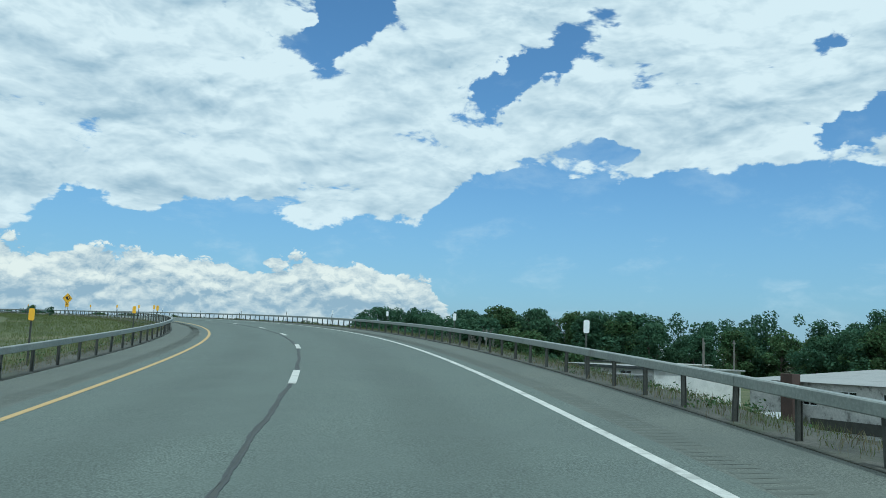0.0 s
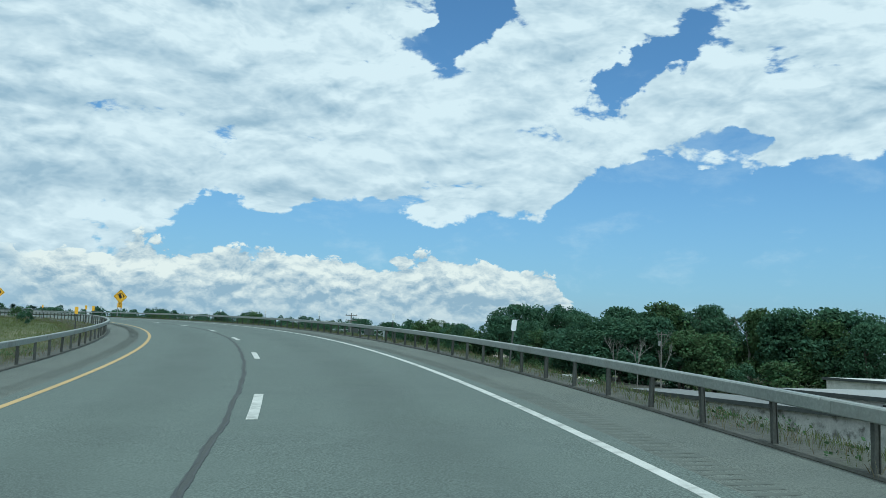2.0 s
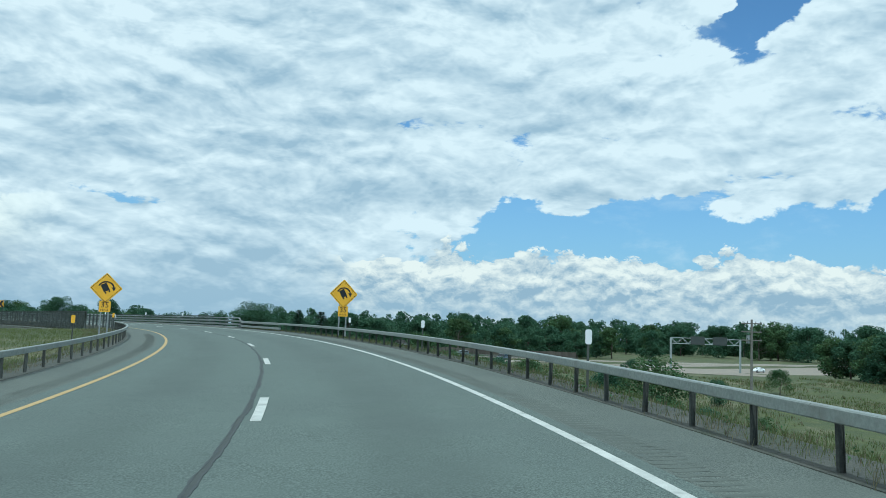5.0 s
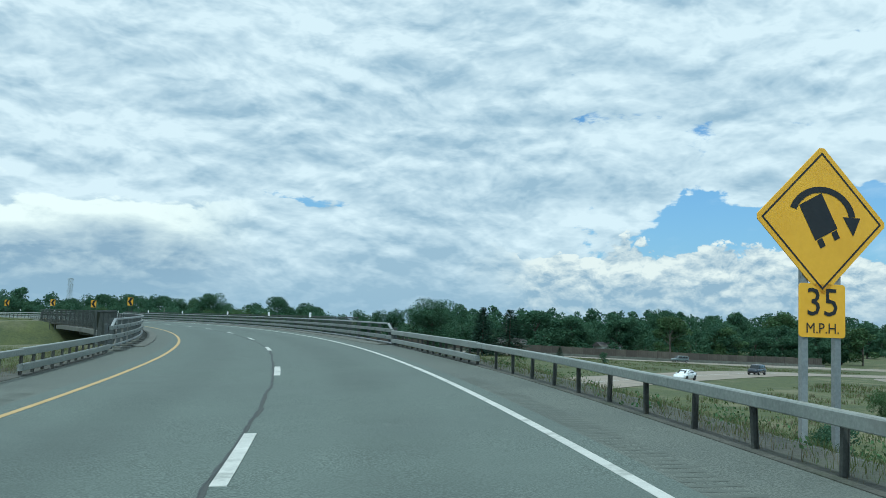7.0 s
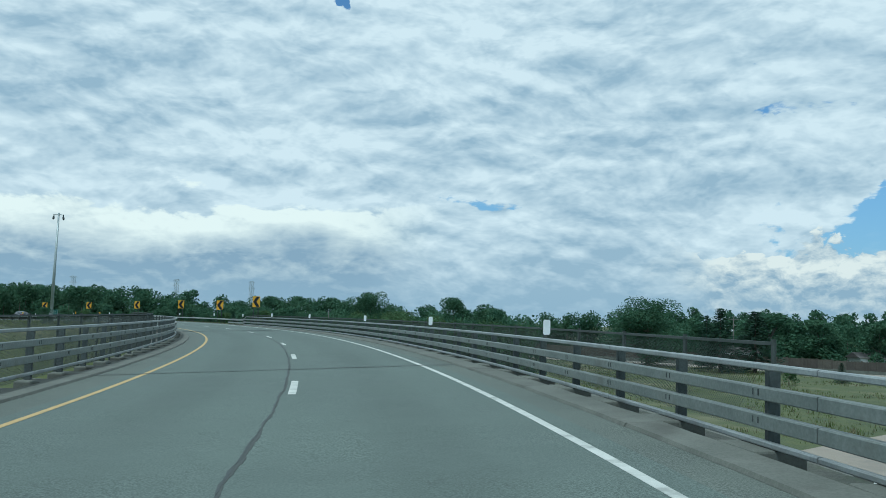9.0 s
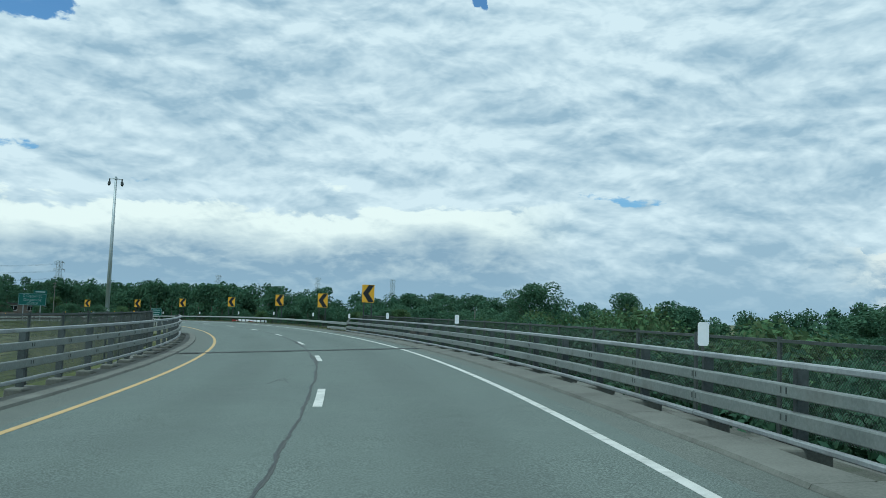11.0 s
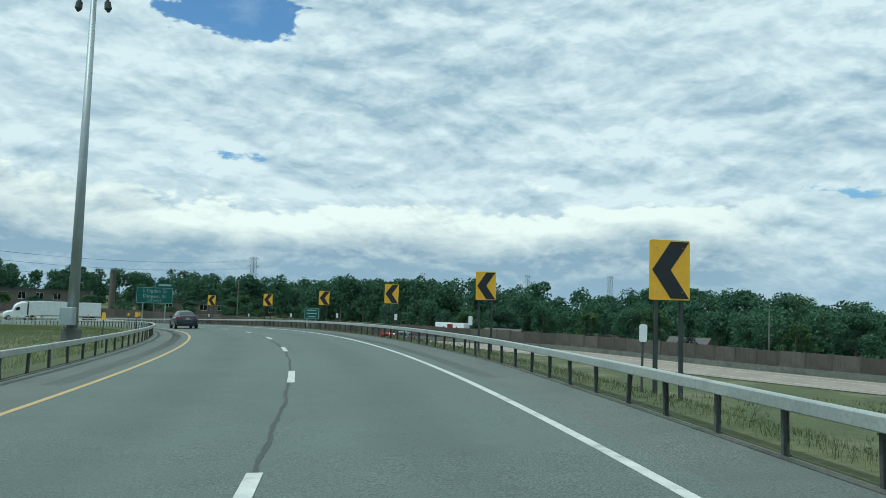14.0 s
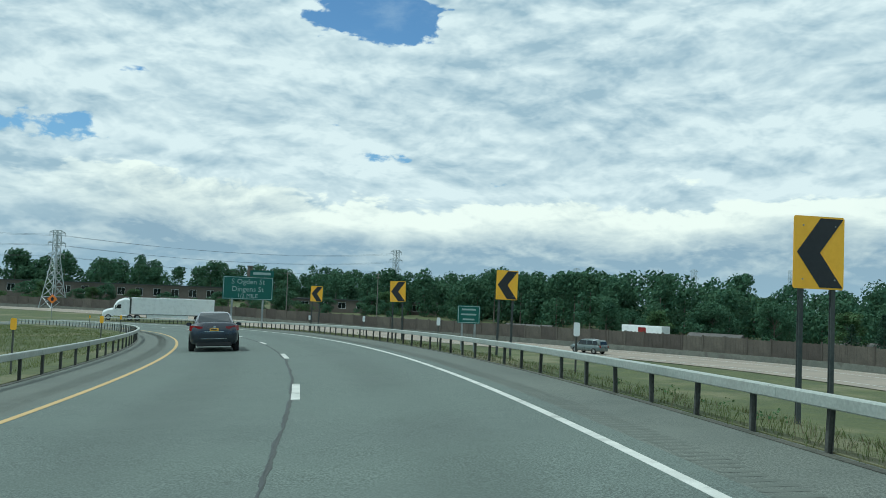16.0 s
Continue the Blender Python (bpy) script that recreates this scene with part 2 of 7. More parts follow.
def asphalt(name, dark, light, lanes):
    """Coarse asphalt: pale stones in dark binder, worn patches, and a darker oiled strip down each lane."""
    m = bpy.data.materials.new(name)
    m.use_nodes = True
    k = Nodes(m.node_tree)
    b = m.node_tree.nodes["Principled BSDF"]
    at = k.n("ShaderNodeNewGeometry").outputs["Position"]
    stones = k.noise(at, 46.0, 3.0, 0.65)
    grit = k.noise(at, 150.0, 2.0, 0.6)
    worn = k.ramp(k.noise(at, 0.35, 6.0, 0.62), 0.35, 0.68)
    blots = k.ramp(k.noise(at, 1.6, 5.0, 0.6), 0.40, 0.70)
    col = k.mix(worn, (*dark, 1), (*light, 1))
    col = k.mix(k.math("MULTIPLY", blots, 0.28), col, tuple(v * 1.12 for v in light) + (1,))
    pepper = k.math("ADD", k.ramp(stones, 0.36, 0.66, 0.52, 1.50), k.ramp(grit, 0.3, 0.7, -0.14, 0.14))
    pepper = k.math("ADD", k.math("MULTIPLY", k.math("SUBTRACT", pepper, 1.0), k.ramp(k.noise(at, 0.5, 4.0, 0.6), 0.35, 0.65, 0.35, 1.0)), 1.0)
    col = k.mix(1.0, col, k.combine(pepper, pepper, pepper), "MULTIPLY")
    if lanes:
        across = k.n("ShaderNodeAttribute")
        across.attribute_name = "across"
        off = k.math("ABSOLUTE", k.math("SUBTRACT", k.math("ABSOLUTE", across.outputs["Fac"]), 1.85))
        oil = k.math("MULTIPLY", k.ramp(off, 0.95, 0.2), k.ramp(k.noise(at, 0.22, 4.0, 0.6), 0.30, 0.62, 0.25, 0.85))
        col = k.mix(k.math("MULTIPLY", oil, 0.34), col, tuple(v * 0.55 for v in dark) + (1,))
    k.link(col, b.inputs["Base Color"])
    k.put(b.inputs["Roughness"], k.ramp(worn, 0, 1, 0.78, 0.92))
    node = k.n("ShaderNodeBump")
    node.inputs["Strength"].default_value = 0.7
    node.inputs["Distance"].default_value = 0.006
    k.link(stones, node.inputs["Height"])
    k.link(node.outputs[0], b.inputs["Normal"])
    return m


ASPHALT = asphalt("asphalt", (0.092, 0.116, 0.100), (0.114, 0.141, 0.122), True)
SEAL = surface("worn crack sealant", (0.041, 0.047, 0.043), (0.070, 0.077, 0.070), 2.5, 40.0, 0.8, bump=0.3)
SHOULDER = asphalt("shoulder asphalt", (0.090, 0.104, 0.087), (0.122, 0.137, 0.115), False)
CONCRETE = surface("concrete", (0.088, 0.093, 0.077), (0.162, 0.167, 0.142), 1.2, 30.0, 0.9, bump=0.3, stain=(0.075, 0.072, 0.06), stain_scale=0.7, stain_amount=0.7)
PALE_ROAD = surface("pale concrete road", (0.225, 0.192, 0.152), (0.31, 0.27, 0.215), 0.25, 12.0, 0.9, bump=0.2, stain=(0.17, 0.155, 0.135))
TAR = surface("tar sealant", (0.030, 0.036, 0.036), (0.062, 0.070, 0.068), 2.5, 40.0, 0.7, bump=0.3)
GROOVE = surface("rumble groove", (0.086, 0.099, 0.083), (0.116, 0.130, 0.110), 3.0, 50.0, 0.95, bump=0.0)
WHITE_PAINT = surface("white road paint", (0.42, 0.43, 0.39), (0.60, 0.60, 0.55), 3.0, 60.0, 0.75, bump=0.2, stain=(0.24, 0.25, 0.22), stain_scale=2.2, stain_amount=0.7)
YELLOW_PAINT = surface("yellow road paint", (0.40, 0.275, 0.105), (0.50, 0.355, 0.155), 3.0, 60.0, 0.75, bump=0.2, stain=(0.36, 0.28, 0.13), stain_scale=2.2, stain_amount=0.6)
GALVANISED = surface("galvanised steel", (0.25, 0.27, 0.27), (0.40, 0.42, 0.41), 1.1, 25.0, 0.55, 0.55, 0.1, stain=(0.20, 0.20, 0.18), stain_scale=0.9)
RAIL_STEEL = surface("weathered rail", (0.20, 0.222, 0.205), (0.36, 0.385, 0.35), 0.8, 22.0, 0.5, 0.4, 0.12, stain=(0.16, 0.158, 0.14), stain_scale=0.8, stain_amount=0.6)
# paler copy of RAIL_STEEL for the beams past the bridge
RAIL_PALE = surface("paler galvanised rail", (0.30, 0.33, 0.30), (0.50, 0.53, 0.48), 0.8, 22.0, 0.5, 0.4, 0.12, stain=(0.20, 0.20, 0.18), stain_scale=0.8, stain_amount=0.5)
BRIDGE_STEEL = surface("dull weathered bridge rail", (0.150, 0.170, 0.158), (0.27, 0.295, 0.27), 0.8, 22.0, 0.55, 0.4, 0.12, stain=(0.12, 0.12, 0.105), stain_scale=0.8, stain_amount=0.6)
POST_GREY = surface("grey galvanised post", (0.050, 0.060, 0.058), (0.10, 0.115, 0.11), 2.0, 25.0, 0.6, 0.3, 0.1)
POST_STEEL = surface("rusted post", (0.046, 0.050, 0.044), (0.100, 0.106, 0.092), 2.0, 30.0, 0.85, 0.1, 0.2, per="object", tint=0.25)
GRASS = surface("meadow", (0.042, 0.058, 0.020), (0.098, 0.112, 0.038), 0.55, 4.0, 0.95, bump=0.9, stain=(0.165, 0.155, 0.085), stain_scale=0.09, stain_amount=0.85, depth=0.15)
BLADES = surface("grass blades", (0.082, 0.112, 0.040), (0.155, 0.180, 0.075), 0.5, 8.0, 0.9, bump=0.0, tint=0.35)
INFIELD = surface("infield grass", (0.095, 0.128, 0.046), (0.19, 0.215, 0.082), 0.3, 8.0, 0.9, bump=0.0, tint=0.3)
STRAW = surface("dry weeds", (0.13, 0.118, 0.07), (0.24, 0.215, 0.14), 0.5, 8.0, 0.9, bump=0.0, tint=0.35)
DIRT = surface("gravelly dirt", (0.036, 0.040, 0.031), (0.105, 0.104, 0.086), 1.4, 18.0, 0.95, bump=0.8, stain=(0.045, 0.062, 0.026), stain_scale=0.6, stain_amount=0.6, depth=0.04)
LEAF = surface("leaves", (0.042, 0.098, 0.060), (0.092, 0.165, 0.090), 0.25, 3.0, 0.7, bump=0.0, tint=0.28)
LEAF_PALE = surface("paler leaves", (0.055, 0.108, 0.048), (0.110, 0.170, 0.074), 0.25, 3.0, 0.7, bump=0.0, tint=0.4)
LEAF_DARK = surface("conifer needles", (0.026, 0.060, 0.042), (0.056, 0.100, 0.066), 0.3, 3.0, 0.75, bump=0.0, tint=0.35)


def let_light_through(m, share):
    """Thin leaves: part of the light passes to the other side."""
    k = Nodes(m.node_tree)
    b = m.node_tree.nodes["Principled BSDF"]
    b.inputs["Specular IOR Level"].default_value = 0.12
    thin = k.n("ShaderNodeBsdfTranslucent")
    k.link(b.inputs["Base Color"].links[0].from_socket, thin.inputs["Color"])
    both = k.n("ShaderNodeMixShader")
    both.inputs[0].default_value = share
    k.link(b.outputs[0], both.inputs[1])
    k.link(thin.outputs[0], both.inputs[2])
    k.link(both.outputs[0], m.node_tree.nodes["Material Output"].inputs["Surface"])


for leaf in (LEAF, LEAF_PALE, LEAF_DARK):
    let_light_through(leaf, 0.38)
for blade in (BLADES, STRAW, INFIELD):
    let_light_through(blade, 0.45)
BARK = surface("bark", (0.07, 0.06, 0.045), (0.16, 0.145, 0.12), 3.0, 25.0, 0.95, bump=0.6)
DEAD_WOOD = surface("bare grey wood", (0.12, 0.115, 0.10), (0.22, 0.21, 0.185), 3.0, 25.0, 0.95, bump=0.4)
FENCE_WOOD = surface("brown fence boards", (0.061, 0.054, 0.043), (0.112, 0.099, 0.081), 0.5, 9.0, 0.9, bump=0.3, per="object", tint=0.22, stain=(0.16, 0.135, 0.11), stain_scale=0.4, stain_amount=0.4)
SIGN_YELLOW = surface("yellow sign sheeting", (0.82, 0.43, 0.02), (0.90, 0.50, 0.03), 2.0, 12.0, 0.45, bump=0.0)
SIGN_BLACK = surface("black sign ink", (0.012, 0.014, 0.016), (0.022, 0.024, 0.026), 2.0, 12.0, 0.5, bump=0.0)
SIGN_GREEN = surface("green sign sheeting", (0.005, 0.078, 0.062), (0.008, 0.100, 0.078), 2.0, 12.0, 0.45, bump=0.0)
SIGN_WHITE = surface("white sign sheeting", (0.74, 0.76, 0.76), (0.84, 0.85, 0.84), 2.0, 12.0, 0.5, bump=0.0)
SIGN_BACK = surface("dark sign post", (0.035, 0.045, 0.045), (0.075, 0.085, 0.08), 2.0, 20.0, 0.7, 0.2, 0.1)
ALUMINIUM = surface("grey pole metal", (0.30, 0.34, 0.34), (0.42, 0.46, 0.45), 0.8, 15.0, 0.5, 0.4, 0.05)
WHITE_WALL = surface("white painted blockwork", (0.48, 0.49, 0.46), (0.66, 0.66, 0.62), 0.8, 8.0, 0.9, bump=0.2, stain=(0.28, 0.27, 0.24), stain_scale=0.5, stain_amount=0.6)
ROOF_PALE = surface("pale flat roof", (0.44, 0.45, 0.42), (0.60, 0.60, 0.56), 0.2, 5.0, 0.9, bump=0.1, stain=(0.34, 0.34, 0.32), stain_scale=0.15)
DARK_GLASS = glass("dark window glass", (0.012, 0.018, 0.02))
MESH_WIRE = surface("chain link wire", (0.05, 0.06, 0.055), (0.10, 0.115, 0.105), 2.0, 20.0, 0.6, 0.4, 0.0)


# ---- the line of the road ----
BANK = math.tan(radians(2.2))
TURN_S = np.arange(-20.0, 461.0, 30.0)
TURN = np.radians([4.36, 8.82, 18.0, 27.46, 37.13, 45.89, 53.61, 61.62, 67.67, 76.29, 84.46, 91.74, 101.01, 109.02, 116.8, 124.39, 131.94])
RISE_S = np.arange(-20.0, 461.0, 60.0)
RISE = np.array([0.0575, 0.0386, 0.0208, 0.0063, -0.0024, -0.0078, -0.027, -0.036, -0.03])


def spline(xk, yk):
    n = len(xk)
    h = np.diff(xk)
    a, b = np.zeros((n, n)), np.zeros(n)
    a[0, 0] = a[-1, -1] = 1
    for i in range(1, n - 1):
        a[i, i - 1:i + 2] = h[i - 1], 2 * (h[i - 1] + h[i]), h[i]
        b[i] = 6 * ((yk[i + 1] - yk[i]) / h[i] - (yk[i] - yk[i - 1]) / h[i - 1])
    m = np.linalg.solve(a, b)

    def value(x):
        i = np.clip(np.searchsorted(xk, x) - 1, 0, n - 2)
        d, u, v = h[i], xk[i + 1] - x, x - xk[i]
        return m[i] * u ** 3 / (6 * d) + m[i + 1] * v ** 3 / (6 * d) + (yk[i] / d - m[i] * d / 6) * u + (yk[i + 1] / d - m[i + 1] * d / 6) * v
    return value


S0, S1 = -20.0, 460.0
LINE_S = np.arange(S0, S1 + 0.5, 1.0)
LINE_T = spline(TURN_S, TURN)(LINE_S)
LINE_G = spline(RISE_S, RISE)(LINE_S)
ZERO = int(-S0)


def summed(v):
    out = np.concatenate([[0.0], np.cumsum((v[1:] + v[:-1]) / 2)])
    return out - out[ZERO]


LINE_X, LINE_Y, LINE_Z = summed(np.cos(LINE_T)), summed(np.sin(LINE_T)), summed(LINE_G)


def heading(s):
    return float(np.interp(s, LINE_S, LINE_T))


def at(s, w, h=0.0):
    """The place s metres along the middle line, w metres to its right, h above the banked road."""
    t = heading(s)
    over = s - min(max(s, S0), S1)
    x = float(np.interp(s, LINE_S, LINE_X)) + over * math.cos(t)
    y = float(np.interp(s, LINE_S, LINE_Y)) + over * math.sin(t)
    return Vector((x + w * math.sin(t), y - w * math.cos(t), float(np.interp(s, LINE_S, LINE_Z)) + BANK * w + h))


# ---- building blocks ----
def mesh_of(name, verts, faces, mats, smooth=False, index=None):
    me = bpy.data.meshes.new(name)
    me.from_pydata([tuple(v) for v in verts], [], faces)
    for m in mats if isinstance(mats, (list, tuple)) else [mats]:
        me.materials.append(m)
    if index is not None:
        me.polygons.foreach_set("material_index", index)
    if smooth:
        me.polygons.foreach_set("use_smooth", [True] * len(me.polygons))
    me.update()
    return me


def under(ob, parent):
    if parent is not None:
        ob.parent = parent
    return ob


def part(name, bm, material, parent, label="", smooth=False):
    """Links a bmesh as one mesh object under a thing or a part."""
    me = bpy.data.meshes.new(name)
    bm.normal_update()
    bm.to_mesh(me)
    bm.free()
    me.materials.append(material)
    if smooth:
        me.polygons.foreach_set("use_smooth", [True] * len(me.polygons))
    ob = under(new(name, me), parent)
    if label:
        tagged(ob, label)
    return ob


def thing(name, label, category, m=None, group="", kind=""):
    ob = new(name)
    ob.empty_display_size = 0.2
    if m is not None:
        ob.matrix_world = m
    return tagged(ob, label, category, group, kind)


def add_box(bm, x0, x1, y0, y1, z0, z1, bevel=0.0):
    made = bmesh.ops.create_cube(bm, size=1.0, matrix=Matrix.LocRotScale(((x0 + x1) / 2, (y0 + y1) / 2, (z0 + z1) / 2), None, (x1 - x0, y1 - y0, z1 - z0)))
    if bevel:
        edges = list({e for v in made["verts"] for e in v.link_edges})
        bmesh.ops.bevel(bm, geom=edges, offset=bevel, segments=2, affect="EDGES", profile=0.5)


def box(x0, x1, y0, y1, z0, z1, bevel=0.0):
    bm = bmesh.new()
    add_box(bm, x0, x1, y0, y1, z0, z1, bevel)
    return bm


def add_tube(bm, a, b, ra, rb=None, sides=8):
    a, b = Vector(a), Vector(b)
    rb = ra if rb is None else rb
    way = b - a
    m = Matrix.Translation((a + b) / 2) @ way.to_track_quat("Z", "Y").to_matrix().to_4x4()
    bmesh.ops.create_cone(bm, cap_ends=True, segments=sides, radius1=ra, radius2=rb, depth=way.length, matrix=m)


def tube(a, b, ra, rb=None, sides=8):
    bm = bmesh.new()
    add_tube(bm, a, b, ra, rb, sides)
    return bm


def swept(s0, s1, outline, step=1.0, closed=True, wobble=None):
    """A bmesh: an outline of (w, h) points carried along the road."""
    n = max(1, int(round((s1 - s0) / step)))
    bm = bmesh.new()
    rings = []
    for i in range(n + 1):
        s = s0 + (s1 - s0) * i / n
        d = wobble(s) if wobble else 0.0
        rings.append([bm.verts.new(at(s, w + d, h)) for w, h in outline])
    m = len(outline)
    for a, b in zip(rings, rings[1:]):
        for j in range(m if closed else m - 1):
            bm.faces.new((a[j], a[(j + 1) % m], b[(j + 1) % m], b[j]))
    if closed:
        bm.faces.new(rings[0][::-1])
        bm.faces.new(rings[-1])
    bmesh.ops.recalc_face_normals(bm, faces=bm.faces)
    return bm


def local(bm, m):
    bm.transform(m.inverted())
    return bm


def stand(s, w, h=0.0, turn=0.0):
    """An upright pose by the road: its x axis points along the road, y to the left."""
    p = at(s, w, h)
    return Matrix.Translation(p) @ Matrix.Rotation(heading(s) + radians(turn), 4, "Z")


# ---- ground ----
BRIDGE = (168.0, 267.0)      # the railed bridge
GAP = (188.0, 246.0)         # where it stands clear of the ground


def smooth01(v, lo, hi):
    u = np.clip((v - lo) / (hi - lo), 0, 1)
    return u * u * (3 - 2 * u)


def base_level(x, y):
    """The country round the ramp: low by the yards, higher past the bridge."""
    low = -5.2 + 4.2 * smooth01(x * 0.75 + y, 120, 230)
    low = low - 1.8 * smooth01(x, 250, 350)
    low = low + 0.35 * np.sin(x * 0.031 + 1.0) * np.sin(y * 0.027) * (np.hypot(x - 150, y - 100) < 900)
    return low


def nearest(x, y):
    """Along and across the road for many places at once."""
    s, w, z = np.empty_like(x), np.empty_like(x), np.empty_like(x)
    for i in range(0, len(x), 4000):
        j = slice(i, i + 4000)
        d = (x[j, None] - LINE_X) ** 2 + (y[j, None] - LINE_Y) ** 2
        k = d.argmin(1)
        ex, ey = x[j] - LINE_X[k], y[j] - LINE_Y[k]
        t = LINE_T[k]
        along = ex * np.cos(t) + ey * np.sin(t)
        s[j], w[j], z[j] = LINE_S[k] + along, ex * np.sin(t) - ey * np.cos(t), LINE_Z[k] + np.clip(along, -40, 40) * LINE_G[k] * (np.abs(along) > 1)
    return s, w, z


def ground_height(x, y):
    b = base_level(x, y)
    s, w, z = nearest(x, y)
    solid = np.where((s > GAP[0]) & (s < GAP[1]), 0.0, 1.0)
    right = z + BANK * 6.6 - 0.12 - np.maximum(0, w - 6.7) * 0.48
    left = z - BANK * 6.6 - 0.12 - np.maximum(0, -w - 6.7) * 0.035 - np.maximum(0, -w - 30) * 0.10
    away = np.maximum(np.maximum(GAP[0] - s, s - GAP[1]), 0)
    cone = z - 0.3 - np.maximum(0, 14 - away) * 0.5
    bank = np.where(w > 0, right, left)
    bank = np.where(np.abs(w) < 6.7, z + BANK * w - 0.35, bank)
    bank = np.minimum(bank, np.where(solid > 0, cone + 40 * smooth01(away, 12, 16), -99))
    bank = np.where((s < S0 - 30) | (s > S1 + 60), -99, bank)
    return np.maximum(b, bank)


def ground_at(x, y):
    return float(ground_height(np.array([float(x)]), np.array([float(y)]))[0])


def axis(lo, hi, step, far):
    mid = list(np.arange(lo, hi + 0.1, step))
    out, d = [], step
    while not out or out[-1] < far:
        d *= 1.28
        out.append((out[-1] if out else 0) + d)
    return np.array([lo - v for v in out[::-1]] + mid + [hi + v for v in out])


gx, gy = axis(-40, 300, 2.0, 4200), axis(-50, 420, 2.0, 4200)
GX, GY = np.meshgrid(gx, gy)
GZ = ground_height(GX.ravel(), GY.ravel())
nx, ny = len(gx), len(gy)
idx = np.arange(nx * ny).reshape(ny, nx)
quads = np.stack([idx[:-1, :-1], idx[:-1, 1:], idx[1:, 1:], idx[1:, :-1]], -1).reshape(-1, 4)
gm = bpy.data.meshes.new("ground")
gm.from_pydata(np.stack([GX.ravel(), GY.ravel(), GZ], 1).tolist(), [], quads.tolist())
gm.polygons.foreach_set("use_smooth", [True] * len(gm.polygons))
gm.materials.append(GRASS)
tagged(new("ground", gm), "rough green and straw coloured grass land", "ground", kind="structure")

# ---- the ramp ----
road = tagged(part("road", swept(S0 - 40, S1, [(-3.95, 0), (4.05, 0), (4.05, -0.5), (-3.95, -0.5)], 2.0), ASPHALT, None), "worn grey asphalt two-lane curving ramp", "road", kind="structure")
cross = road.data.attributes.new("across", "FLOAT", "POINT")
cross.data.foreach_set("value", [(-3.95, 4.05, 4.05, -3.95)[i % 4] for i in range(len(road.data.vertices))])
for s0, s1, edge in ((S0 - 40, 168.2, 6.35), (168.2, 266.8, 4.9), (266.8, S1, 5.75)):
    tagged(part("shoulder", swept(s0, s1, [(4.05, -0.004), (edge, -0.004), (edge + 0.35, -0.12), (edge + 0.35, -0.5), (4.05, -0.5)], 2.0), SHOULDER, None), "grey asphalt shoulder with rumble strip", "shoulder", kind="structure")
for s0, s1, edge in ((S0 - 40, 168.2, -6.2), (168.2, 266.8, -4.9), (266.8, S1, -6.2)):
    tagged(part("shoulder", swept(s0, s1, [(edge - 0.3, -0.12), (edge, -0.004), (-3.95, -0.004), (-3.95, -0.5), (edge - 0.3, -0.5)], 2.0), SHOULDER, None), "grey asphalt inner shoulder", "shoulder", kind="structure")


def strip(name, s0, s1, w, width, material, label, h=0.004, step=1.0, wobble=None):
    ob = part(name, swept(s0, s1, [(w - width / 2, 0.0), (w - width / 2, h), (w + width / 2, h), (w + width / 2, 0.0)], step, wobble=wobble), material, road, label)
    return ob


strip("edge_line", S0 - 30, S1, 0.0, 0.13, WHITE_PAINT, "solid white edge line", wobble=lambda s: float(np.interp(s, (0, 25, 60, 100, 130, 160, 200, 260, 290, 320), (3.68, 3.73, 3.75, 3.79, 3.72, 3.655, 3.62, 3.61, 3.65, 3.67))))
strip("edge_line", S0 - 30, S1, 0.0, 0.12, YELLOW_PAINT, "solid yellow edge line", wobble=lambda s: float(np.interp(s, (0, 45, 120, 160, 185, 243, 260, 300, 320), (-3.53, -3.62, -3.55, -3.47, -3.60, -3.74, -3.76, -3.74, -3.76))))
for i in range(-2, 37):
    s = 8.18 - 3.05 + 12.19 * i
    strip("lane_dash", s, s + 3.05, float(np.interp(s, (-4, 7, 30, 42, 67, 80, 104, 153, 166, 189, 238, 286, 299, 323), (-0.19, -0.17, -0.12, -0.07, -0.08, -0.01, 0.0, 0.12, 0.06, 0.06, 0.11, 0.13, 0.08, 0.06))), 0.15, WHITE_PAINT, "", 0.009, 0.8)
JOINT_S = (-20, -4, 1, 6, 18, 28, 38, 45, 58, 76, 98, 120, 149, 156, 163, 170, 176, 183, 190, 228, 237, 240, 245, 252, 265, 276, 295, 305, 320, 420)
JOINT_W = (-0.30, -0.30, -0.28, -0.18, -0.18, -0.30, -0.39, -0.42, -0.45, -0.27, -0.24, -0.12, 0.05, 0.0, 0.05, 0.0, -0.13, -0.14, -0.12, -0.10, 0.0, -0.08, -0.05, -0.02, 0.06, 0.12, 0.09, 0.0, -0.02, -0.02)


def joint_line(s, ragged):
    w = float(np.interp(s, JOINT_S, JOINT_W))
    return w + 0.012 * math.sin(s * 1.7) + ragged * (0.022 * math.sin(s * 1.1) + 0.018 * math.sin(s * 3.1) + 0.012 * math.sin(s * 7.3))


seal_rng = random.Random(21)
SEAL_S = np.arange(-40.0, 422.0, 1.5)
SEAL_LEFT = [seal_rng.uniform(0.026, 0.042) if s < 120 else seal_rng.choice((0.014, 0.018, 0.024, 0.036)) for s in SEAL_S]
SEAL_RIGHT = [seal_rng.uniform(0.026, 0.042) if s < 120 else seal_rng.choice((0.014, 0.018, 0.024, 0.036)) for s in SEAL_S]


